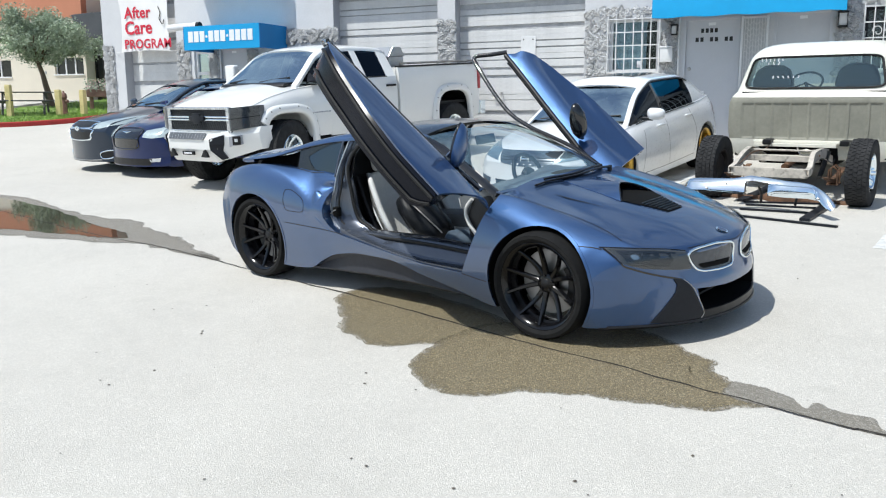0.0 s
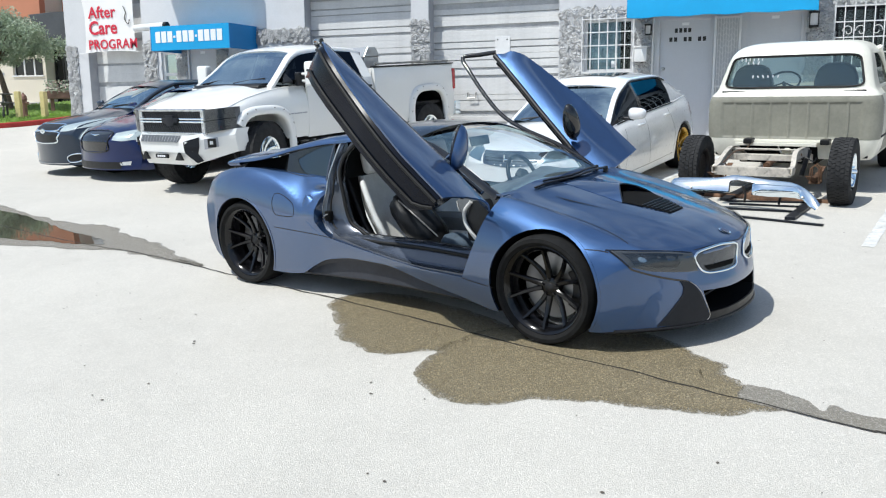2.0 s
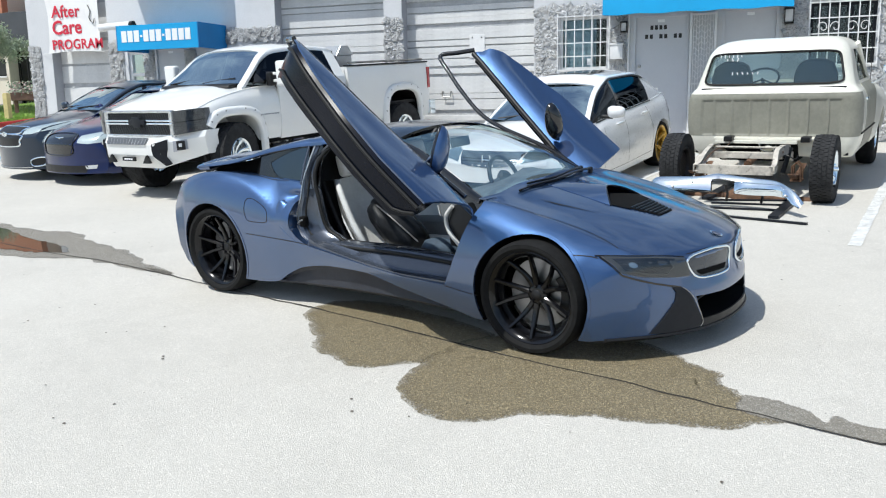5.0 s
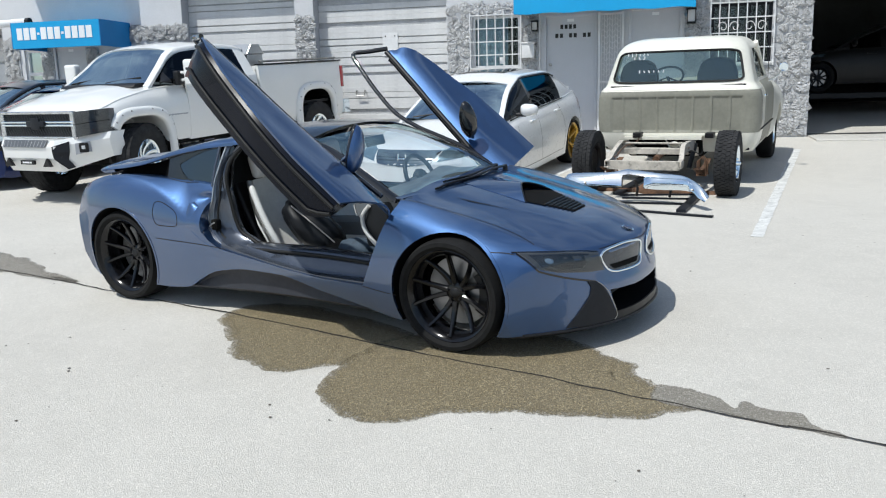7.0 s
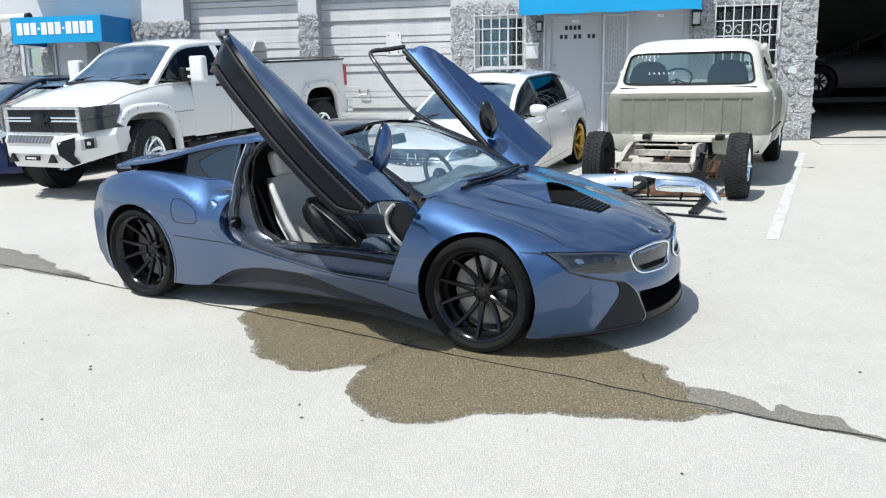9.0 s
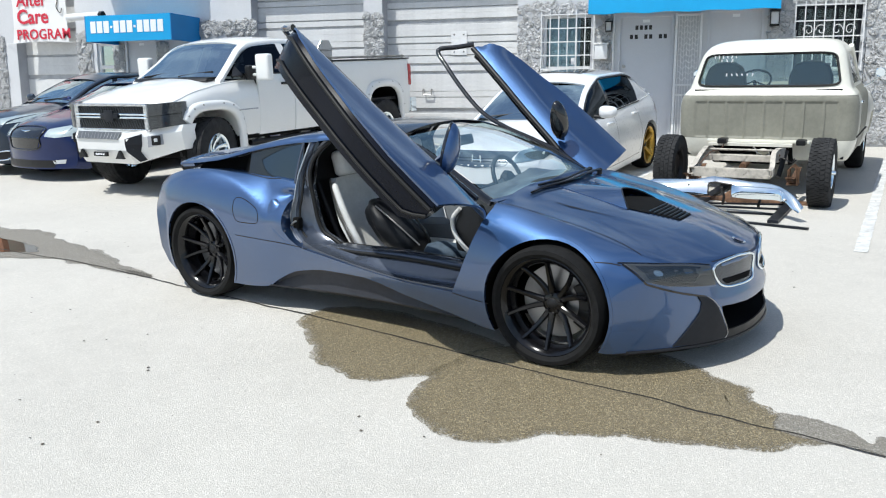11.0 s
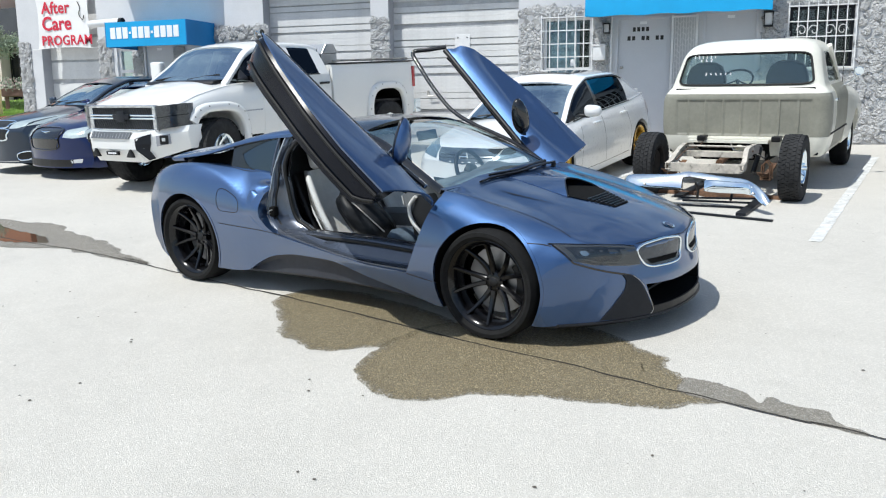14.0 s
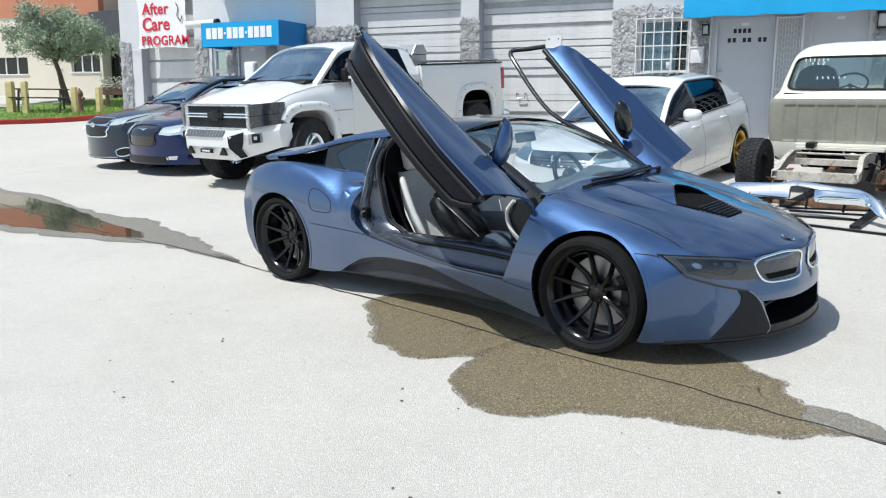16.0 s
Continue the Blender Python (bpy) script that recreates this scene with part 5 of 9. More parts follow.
RAILZ = [(-1.95, 0.925), (-1.75, 0.958), (-1.336, 1.015), (-0.87, 1.125), (-0.54, 1.18), (-0.15, 1.205), (0.1, 1.19), (0.3, 1.14), (0.6, 1.01), (0.93, 0.852)]


def roof_point(x, u, drop=0.0):
    """u from 0 at the middle to 1 at the rail."""
    y = curve(RAILY, x) * u
    zc, zr = curve(ROOFZ, x), curve(RAILZ, x)
    return (x, y, zc + (zr - zc) * u ** 2.2 - drop)


def roof_sheet(x0, x1, n, u0=-1.0, u1=1.0, m=14, lift=0.0, bend=0.0, drop=0.0):
    rows = []
    for k in range(n + 1):
        x = x0 + (x1 - x0) * k / n
        row = []
        for j in range(m + 1):
            u = u0 + (u1 - u0) * j / m
            xx = x + bend * (1 - u * u)
            px_, py_, pz_ = roof_point(xx, abs(u))
            row.append((px_, py_ * (1 if u >= 0 else -1), pz_ + lift - drop))
        rows.append(row)
    return grid(rows)


part("roof", solid(roof_sheet(-0.55, 0.16, 12, -0.90, 0.90), 0.02), M_GLOSSBLACK, coupe, "gloss black roof panel", smooth=40)
part("windscreen", roof_sheet(0.17, 0.905, 14, -0.93, 0.93, bend=0.12), G_WIND, coupe, "clear windscreen with teal tinted into its reflections", smooth=60)
part("rear_screen", solid(roof_sheet(-1.8, -0.555, 14, -0.80, 0.80, lift=-0.006), 0.006), G_DARK, coupe, "dark rear hatch glass", smooth=60)


def rail(x0, x1, n, wide, high, inner=0.0):
    rows = []
    for k in range(n + 1):
        x = x0 + (x1 - x0) * k / n
        y, z = curve(RAILY, x), curve(RAILZ, x)
        w = wide(x) if callable(wide) else wide
        h = high(x) if callable(high) else high
        ui = max(0.0, 1 - w / y)
        pi = roof_point(x, ui)
        pm = roof_point(x, 1 - 0.35 * w / y)
        rows.append([(x, pi[1], pi[2] + 0.004), (x, pm[1], pm[2] + 0.006), (x, y, z + 0.002), (x, y + 0.022, z - 0.016), (x, y + 0.026, z - h), (x, y + 0.006, z - h - 0.006), (x, y - 0.01, z - h), (x, pi[1], pi[2] - 0.028)])
    return grid(rows, close=True, cap=True)


both("buttress", rail(-1.77, -0.42, 30, lambda x: curve([(-1.77, 0.30), (-1.5, 0.26), (-0.9, 0.15), (-0.42, 0.09)], x), lambda x: curve([(-1.77, 0.012), (-1.3, 0.02), (-0.6, 0.035), (-0.42, 0.04)], x)), M_BLUE, coupe, "blue flying buttress running into the tail", smooth=40)
both("roof_rail", rail(-0.425, 0.19, 14, 0.06, 0.035), M_BLUE, coupe, smooth=40)
both("windscreen_pillar", rail(0.185, 0.935, 14, 0.03, 0.02), M_GLOSSBLACK, coupe, "gloss black windscreen pillar", smooth=40)
tail = []
for k in range(21):
    y = -0.74 + 1.48 * k / 20
    b = 0.22 * (1 - (y / 0.74) ** 2)
    z = 0.956 + 0.018 * (1 - (y / 0.74) ** 2)
    tail.append([(-1.64 - b * 0.6, y, z + 0.010), (-1.775 - b, y, z + 0.004), (-1.79 - b, y, z - 0.012), (-1.75 - b, y, z - 0.03), (-1.62 - b * 0.6, y, z - 0.02)])
part("tail_spoiler", grid(tail, close=True, cap=True), M_BLUE, coupe, "blue tail spoiler edge", smooth=40)

# black cheeks under the buttresses, with the quarter window
rows = []
for k in range(21):
    x = -1.72 + 1.29 * k / 20
    zt, yt = curve(RAILZ, x) - 0.02, curve(RAILY, x) - 0.005
    yb, zb = curve(YK, x) - 0.06, curve(ZK, x) - 0.02
    zb = min(zb, zt - 0.005)
    rows.append([(x, yt + (yb - yt) * q, zt + (zb - zt) * q) for q in (0, 0.33, 0.66, 1.0)])
both("cheek", solid(grid(rows[11:]), 0.01), M_GLOSSBLACK, coupe, "gloss black panel under the buttress", smooth=50)
# recessed black sheet stands for the shade in the open gap
both("buttress_shade_sheet", solid(grid([[(x, y - 0.16 * min(1.0, (11 - k) / 3.0), z) for x, y, z in r] for k, r in enumerate(rows[:12])]), 0.01), M_LINER, coupe, "black sheet standing for the shade under the buttress", smooth=50)
rows = []
for k in range(11):
    x = -0.895 + 0.355 * k / 10
    lo = curve([(-0.895, 1.0), (-0.85, 0.94), (-0.80, 0.908), (-0.54, 0.885)], x)
    hi = curve([(-0.895, 1.02), (-0.78, 1.075), (-0.65, 1.12), (-0.54, 1.14)], x)
    row = []
    for q in range(5):
        z = lo + (hi - lo) * q / 4
        zt, yt = curve(RAILZ, x) - 0.02, curve(RAILY, x) - 0.005
        yb, zb = curve(YK, x) - 0.06, curve(ZK, x) - 0.02
        row.append((x, yb + (yt - yb) * (z - zb) / (zt - zb) + 0.008, z))
    rows.append(row)
edge = [r[0] for r in rows] + [r[-1] for r in reversed(rows)]
both("quarter_window", solid(grid(rows), 0.004), G_QUARTER, coupe, "dark tinted rear quarter window", smooth=50)
both("window_trim", tube(edge, 0.0055, 6, closed=True), M_GLOSSBLACK, coupe, smooth=50)
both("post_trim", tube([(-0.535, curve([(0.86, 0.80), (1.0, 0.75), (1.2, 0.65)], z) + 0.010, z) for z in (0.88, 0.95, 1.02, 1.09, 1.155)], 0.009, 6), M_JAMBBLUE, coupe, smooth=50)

# ---------- coupe: nose ----------
LAMP = [(0.815, 0.608), (0.683, 0.595), (0.56, 0.578), (0.478, 0.562), (0.478, 0.54), (0.45, 0.458), (0.53, 0.462), (0.608, 0.473), (0.716, 0.491), (0.80, 0.523)]
lamp_l, lamp_r = both("headlight", panel(body_tree, LAMP, "X", 1, 0.003, fine=0.05), M_LAMPGREY, coupe, "long smoked headlight", smooth=40)
for ob, s in ((lamp_l, 1), (lamp_r, -1)):
    part("housing", panel(body_tree, [(s * a, b) for a, b in ((0.79, 0.594), (0.66, 0.586), (0.535, 0.564), (0.592, 0.488), (0.70, 0.503), (0.785, 0.531))], "X", 1, 0.006, fine=0.05), M_LAMPDARK, ob, "dark lamp housing", smooth=40)
    for y, w in ((0.745, 0.016),):
        r = panel(body_tree, [(s * (y + w * math.cos(a * math.pi / 5)), 0.558 + w * 0.9 * math.sin(a * math.pi / 5)) for a in range(10)], "X", 1, 0.009, fine=0.05)
        part("reflector", r, M_CHROME, ob, smooth=40)
    part("light_strip", tube([onto(body_tree, s * a, b, "X", 1)[0] + Vector((0.010, 0, 0)) for a, b in ((0.785, 0.533), (0.70, 0.506), (0.596, 0.492), (0.56, 0.53))], 0.0035, 6), M_LAMPGREY, ob, "grey light strip", smooth=50)
    part("lens", panel(body_tree, [(s * a, b) for a, b in LAMP], "X", 1, 0.014, fine=0.05), G_SMOKE, ob, "smoked headlight lens", smooth=60)
KIDNEY = [(0.062, 0.545), (0.12, 0.563), (0.25, 0.574), (0.40, 0.568), (0.468, 0.552), (0.474, 0.530), (0.435, 0.468), (0.39, 0.436), (0.30, 0.424), (0.15, 0.420), (0.085, 0.435), (0.062, 0.47)]
kid_l, kid_r = both("kidney_grille", panel(body_tree, KIDNEY, "X", 1, 0.004, fine=0.05), M_LAMPDARK, coupe, "dark grille in a chrome frame", smooth=40)
for ob, s in ((kid_l, 1), (kid_r, -1)):
    ring = []
    for p in spline([(s * a, b, 0) for a, b in KIDNEY], 4, closed=True):
        q, nrm = onto(body_tree, p.x, p.y, "X", 1)
        ring.append(q + nrm * 0.007)
    part("frame", tube(ring, 0.0075, 8, closed=True), M_CHROME, ob, "chrome grille frame", smooth=50)
    slot = panel(body_tree, [(s * a, b) for a, b in ((0.10, 0.468), (0.24, 0.475), (0.40, 0.478), (0.37, 0.445), (0.14, 0.44))], "X", 1, 0.008, fine=0.06)
    part("opening", slot, M_LINER, ob, smooth=40)
part("intake_back", box(1.985, 2.0, -0.42, 0.42, 0.19, 0.33), M_LINER, coupe, "black back of the lower air intake")
for z in (0.225, 0.27):
    part("intake_bar", tube([(2.06 + 0.05 * math.cos(1.9 * y), y, z) for y in [-0.36 + 0.72 * k / 14 for k in range(15)]], 0.008, 6), M_SATIN, coupe, smooth=50)
part("chin", panel(body_tree, [(-0.41, 0.192), (0.0, 0.195), (0.41, 0.192), (0.40, 0.148), (0.0, 0.146), (-0.40, 0.148)], "X", 1, 0.007, 0.01, fine=0.05), M_SATIN, coupe, "black chin under the intake", smooth=40)
CORNER = [(0.57, 0.414), (0.518, 0.403), (0.49, 0.377), (0.46, 0.335), (0.432, 0.282), (0.40, 0.213), (0.392, 0.175), (0.41, 0.152), (0.575, 0.150), (0.685, 0.156), (0.629, 0.225), (0.561, 0.329), (0.552, 0.376)]
both("bumper_corner", panel(body_tree, CORNER, "X", 1, 0.008, 0.012, fine=0.05), M_CLAD, coupe, "dark grey plastic bumper corner", smooth=40)
both("corner_edge", tube(spline([onto(body_tree, a, b, "X", 1)[0] + Vector((0.012, 0, 0)) for a, b in CORNER[1:8]], 4), 0.0022, 6), M_BRUSH, coupe, smooth=50)
both("lamp_seam", seam(body_tree, [(0.82, 0.606), (0.805, 0.524), (0.765, 0.492), (0.665, 0.448), (0.58, 0.421), (0.518, 0.402)], "X", 1, 0.011, 0.0035), M_GLOSSBLACK, coupe)
both("lamp_lid", seam(body_tree, [(0.83, 0.612), (0.683, 0.599), (0.56, 0.582), (0.478, 0.567)], "X", 1, 0.008, 0.005), M_GLOSSBLACK, coupe)
lip = []
for k in range(33):
    y = -0.86 + 1.72 * k / 32
    x = bowed(2.30, y)
    lip.append([(x - 0.03, y, 0.150), (x + 0.012, y, 0.148), (x + 0.016, y, 0.138), (x - 0.02, y, 0.118), (x - 0.10, y, 0.118)])
part("front_lip", grid(lip, close=True, cap=True), M_SATIN, coupe, "black front splitter", smooth=40)
both("bumper_seam", seam(body_tree, [(1.79, 0.600), (1.74, 0.612), (1.66, 0.618)], "Y", 1, 0.006), M_SEAL, coupe)
both("bonnet_seam", seam(body_tree, [(0.45, 0.577), (0.30, 0.583), (0.15, 0.575), (0.0, 0.565)], "X", 1, 0.005), M_SEAL, coupe)
badge = panel(body_tree, [(2.165 + 0.038 * math.cos(a * math.pi / 8), 0.038 * math.sin(a * math.pi / 8)) for a in range(16)], "Z", 1, 0.006, fine=0.03)
bd = part("bonnet_badge", badge, M_CHROME, coupe, "round silver bonnet badge", smooth=50)
part("badge_face", panel(body_tree, [(2.165 + 0.027 * math.cos(a * math.pi / 8), 0.027 * math.sin(a * math.pi / 8)) for a in range(16)], "Z", 1, 0.009, fine=0.03), M_NAVY, bd, smooth=50)

# bonnet: a raised scoop, its black mouth and the vent ahead of it
rows = []
for k in range(17):
    u = k / 16
    row = []
    for j in range(21):
        v = -1 + 2 * j / 20
        y = v * (0.16 + 0.06 * u)
        x = 1.02 + (0.43 + 0.13 * abs(v) ** 1.3) * u
        q, nrm = onto(body_tree, x, y, "Z", 1)
        row.append(q + Vector((0, 0, 0.003 + 0.058 * u ** 1.5 * (1 - abs(v) ** 2.2))))
    rows.append(row)
part("bonnet_scoop", solid(grid(rows), 0.008), M_BLUE, coupe, "raised blue bonnet scoop", smooth=45)
part("scoop_edge", tube([p + Vector((0.002, 0, -0.004)) for p in rows[-1]], 0.006, 6), M_GLOSSBLACK, coupe, smooth=50)
part("scoop_mouth", panel(body_tree, [(1.56, -0.215), (1.50, -0.12), (1.43, 0.0), (1.50, 0.12), (1.56, 0.215), (1.69, 0.17), (1.675, 0.0), (1.69, -0.17)], "Z", 1, 0.005, fine=0.06), M_LINER, coupe, "black scoop mouth", smooth=40)
for k in range(7):
    x = 1.685 + 0.026 * k
    w = 0.155 - 0.010 * k
    bar = []
    for j in range(9):
        y = -w + 2 * w * j / 8
        q, nrm = onto(body_tree, x, y, "Z", 1)
        bar.append(q + nrm * 0.006)
    part("vent_slat", tube(bar, 0.007, 6), M_CLAD, coupe, smooth=50)
part("vent_bed", panel(body_tree, [(1.675, -0.165), (1.675, 0.165), (1.855, 0.10), (1.855, -0.10)], "Z", 1, 0.003, fine=0.06), M_LINER, coupe, "black bonnet vent", smooth=40)
both("bonnet_slit", panel(body_tree, [(1.22, 0.475), (1.34, 0.475), (1.66, 0.395), (1.60, 0.41), (1.38, 0.452)], "Z", 1, 0.003, fine=0.05), M_SATIN, coupe, "narrow dark bonnet slit", smooth=40)
both("fender_seam", seam(body_tree, [(1.0, 0.74), (1.2, 0.735), (1.45, 0.72), (1.7, 0.70), (1.86, 0.72)], "Z", 1, 0.005), M_SEAL, coupe)

# flanks: filler flap and shut lines



part("filler_flap_seam", seam(body_tree, [(-0.995, 0.765), (-0.93, 0.77), (-0.84, 0.735), (-0.785, 0.695), (-0.772, 0.63), (-0.80, 0.61), (-0.88, 0.608), (-0.96, 0.613), (-0.99, 0.64), (-1.01, 0.70)], "Y", -1, 0.005, closed=True), M_SEAL, coupe)
both("flank_seam", seam(body_tree, [(-0.99, 0.515), (-0.8, 0.507), (-0.55, 0.495), (-0.34, 0.478)], "Y", 1, 0.005), M_SEAL, coupe)
both("shoulder_seam", seam(body_tree, [(-1.35, 0.80), (-1.0, 0.775), (-0.7, 0.765)], "Z", 1, 0.006), M_SEAL, coupe)
both("skirt_seam", seam(body_tree, [(0.80, 0.34), (0.95, 0.322), (1.05, 0.315)], "Y", 1, 0.005), M_SEAL, coupe)
both("tail_light", panel(body_tree, [(0.86, 0.60), (0.60, 0.66), (0.35, 0.64), (0.38, 0.58), (0.62, 0.58), (0.84, 0.55)], "X", -1, 0.005, fine=0.06), M_REDLENS, coupe, "red tail light", smooth=40)

# wipers and cowl
part("cowl", solid(grid([[(0.955 + 0.10 * (1 - v * v) + d, 0.70 * v, 0.856 + 0.022 * (1 - v * v) + h) for v in [-1 + j / 6 for j in range(13)]] for d, h in ((-0.03, 0.004), (0.0, 0.005), (0.025, 0.0))]), 0.01), M_BLUE, coupe, "blue cowl under the windscreen", smooth=40)
for y0, y1, x0 in ((0.50, -0.46, 1.085), (0.42, -0.30, 1.05)):
    pth = []
    for k in range(13):
        y = y0 + (y1 - y0) * k / 12
        q, nrm = onto(body_tree, x0 + 0.025 * math.sin(math.pi * k / 12), y, "Z", 1)
        pth.append(q + Vector((0, 0, 0.030 - 0.010 * k / 12)))
    w = part("wiper", tube(pth, [0.015 - 0.0008 * k for k in range(13)], 6, flat=0.6), M_SATIN, coupe, "black wiper arm", smooth=50)
    part("blade", tube([p + Vector((-0.014, 0, -0.008)) for p in pth[4:]], 0.007, 6), M_SEAL, w, smooth=50)
    part("pivot", lathe([(0.001, 0.012), (0.014, 0.010), (0.018, 0.0), (0.018, -0.03)], 14, "Z"), M_SATIN, w, smooth=50).location = pth[0]

# ---------- coupe: doors ----------
HINGE = Vector((1.0, -0.86, 0.83))
TURNED = Matrix(((0.747, -0.6319, -0.2067), (0.178, -0.1095, 0.9779), (-0.6406, -0.7673, 0.0307))).to_4x4()
OPEN_L = Matrix.Translation(HINGE + Vector((-0.079, 0.054, -0.024))) @ TURNED @ Matrix.Translation(-HINGE)
OPEN_R = Matrix(((0.7301, -0.6753, -0.105, -0.1629), (0.1609, 0.0205, 0.9867, -1.8953), (-0.6642, -0.7373, 0.1236, 0.8017), (0, 0, 0, 1)))
FLIP = Matrix.Diagonal((1, -1, 1, 1))
SILL = [(-0.524, 0.838), (-0.49, 0.76), (-0.40, 0.68), (-0.22, 0.60), (0.0, 0.53), (0.2, 0.462), (0.5, 0.40), (0.864, 0.361)]
SKIN = SILL + [(0.92, 0.50), (0.985, 0.70), (1.03, 0.836), (0.6, 0.852), (0.2, 0.855), (-0.2, 0.862), (-0.535, 0.868)]
FRAME = [(-0.548, 0.815, 0.850), (-0.62, 0.73, 0.95), (-0.69, 0.641, 1.044), (-0.51, 0.622, 1.068), (-0.27, 0.607, 1.081), (0.017, 0.61, 1.079), (0.245, 0.656, 1.031), (0.435, 0.717, 0.967), (0.675, 0.788, 0.892), (0.92, 0.83, 0.850)]


def build_door(s):
    d = new("door")
    d.parent = coupe
    d.matrix_local = OPEN_R if s < 0 else FLIP @ OPEN_L @ FLIP
    tagged(d, "raised blue scissor door with black inner trim")
    fix = (lambda bm: bm) if s > 0 else mirrored
    skin = panel(body_tree, SKIN, "Y", 1, 0.0, fine=0.05)
    part("skin", solid(fix(skin), 0.012), M_BLUE, d, "blue outer door skin", smooth=40)
    rows, low, low2 = [], [], []
    for k in range(23):
        u = k / 22
        x = -0.50 + 1.35 * u
        zb = curve(SILL, x)
        yo = onto(body_tree, x, zb + 0.01, "Y", 1)[0].y
        yt = onto(body_tree, x, 0.83, "Y", 1)[0].y
        deep = (0.235 + 0.05 * (1 - u) ** 2) * min(1.0, (1 - u) * 6 + 0.55) if s < 0 else 0.185 * min(1.0, 0.45 + 1.1 * u) * min(1.0, (1 - u) * 6 + 0.55)
        zm = min(0.80, zb + 0.10)
        rows.append([(x, yo - 0.014, zb + 0.006), (x, yo - 0.03, zb - 0.012), (x, yo - deep * 0.55, zb - 0.004), (x, yo - deep, zb + 0.014), (x, yo - deep - 0.01, zm), (x, yo - deep * 0.75, max(zm, 0.5) * 0.5 + 0.40), (x, yt - 0.10, 0.83), (x, yt - 0.03, 0.846), (x, yt - 0.014, 0.83)])
        low.append((x, yo - 0.05, zb - 0.014))
        low2.append((x, yo - deep * 0.78, zb - 0.002))
    part("inner_panel", fix(grid(rows, close=True, cap=True)), M_DOORTRIM, d, "black moulded inner door panel", smooth=40)
    part("door_seal", fix(tube(low, 0.011, 8)), M_SEAL, d, smooth=50)
    part("inner_seal", fix(tube(low2, 0.009, 8)), M_SEAL, d, smooth=50)
    path = spline(FRAME, 4)
    part("window_frame", fix(tube(path, 0.019, 8, flat=0.8)), M_GLOSSBLACK, d, "black window frame", smooth=50)
    belt = [(x, onto(body_tree, x, 0.845, "Y", 1)[0].y - 0.022, 0.866) for x in [-0.53 + 1.43 * k / 12 for k in range(13)]]
    part("belt_trim", fix(tube(belt, 0.021, 8)), M_SATIN, d, "black belt moulding", smooth=50)
    part("corner_trim", fix(solid(grid([[FRAME[8], FRAME[9]], [(0.62, 0.80, 0.862), (0.80, 0.82, 0.862)]]), 0.01)), M_SATIN, d)
    # mirror
    m = new("door_mirror")
    m.parent = d
    tagged(m, "mirror with a black back")
    off = Vector((0.066, -0.074, -0.012)) if s < 0 else Vector()
    c, tip = Vector((0.542, 0.985, 0.925)) + off, Vector((0.472, 1.102, 0.974)) + off
    ax = (tip - c).normalized()
    shell = bmesh.new()
    bmesh.ops.create_uvsphere(shell, u_segments=24, v_segments=14, radius=1.0)
    for v in shell.verts:
        q = v.co.copy()
        fl = -0.02 if q.x < 0 else 0.0
        v.co = Vector((0.070 * (q.x if q.x > 0 else q.x * 0.35) + fl, 0.138 * q.y, 0.078 * math.copysign(abs(q.z) ** 0.8, q.z) * (1.0 - 0.12 * q.y)))
    rot = Matrix((Vector((1, 0, 0)), ax, Vector((1, 0, 0)).cross(ax))).transposed().to_4x4()
    base = Matrix.Translation(c) @ rot
    back = shell.copy()
    bmesh.ops.bisect_plane(shell, geom=shell.verts[:] + shell.edges[:] + shell.faces[:], plane_co=(-0.012, 0, 0), plane_no=(1, 0, 0), clear_inner=True)
    bmesh.ops.bisect_plane(back, geom=back.verts[:] + back.edges[:] + back.faces[:], plane_co=(-0.012, 0, 0), plane_no=(1, 0, 0), clear_outer=True)
    bmesh.ops.holes_fill(back, edges=[e for e in back.edges if e.is_boundary], sides=0)
    # the far shell is coloured black to fit the camera's view
    part("mirror_shell", fix(moved(shell, base)), M_BLUE if s < 0 else M_GLOSSBLACK, m, smooth=60)
    part("mirror_back", fix(moved(back, base)), M_GLOSSBLACK, m, "gloss black mirror back", smooth=60)
    arm = spline([(0.60, 0.86, 0.865), Vector((0.585, 0.90, 0.885)) + off * 0.6, Vector((0.56, 0.935, 0.905)) + off], 4)
    part("mirror_arm", fix(tube(arm, [0.045, 0.044, 0.042, 0.04, 0.038, 0.036, 0.035, 0.034, 0.034], 10, flat=0.5)), M_BLUE, m, smooth=60)
    return d


build_door(-1)
build_door(1)

# ---------- coupe: cabin ----------
tub = bmesh.new()
join(tub, box(-0.60, 1.0, -0.66, 0.66, 0.235, 0.26))
part("cabin_floor", tub, M_DARKTRIM, coupe, "black carpeted cabin floor")
part("tunnel", prism([(-0.5, 0.26), (-0.5, 0.50), (-0.1, 0.53), (0.35, 0.56), (0.62, 0.70), (0.9, 0.72), (0.9, 0.26)], -0.13, 0.13, "Y", 0.03), M_GREYTRIM, coupe, "slate centre tunnel", smooth=40)
rows = []
for k in range(13):
    y = -0.66 + 1.32 * k / 12
    b = 0.05 * math.cos(math.pi * y / 0.66 / 2)
    bump = 0.055 * math.exp(-((y - 0.36) / 0.17) ** 2)
    rows.append([(1.0, y, 0.84), (0.80, y, 0.86 + bump * 0.3), (0.66 - b, y, 0.845 + bump), (0.58 - b, y, 0.79 + bump * 0.7), (0.60 - b, y, 0.72), (0.70, y, 0.60), (0.78, y, 0.42), (1.0, y, 0.40)])
# slate instead of black puts the windscreen's reflected haze into its colour
part("dashboard", grid(rows, close=True, cap=True), M_GREYTRIM, coupe, "dashboard in slate standing for reflected haze, with pale trim", smooth=40)
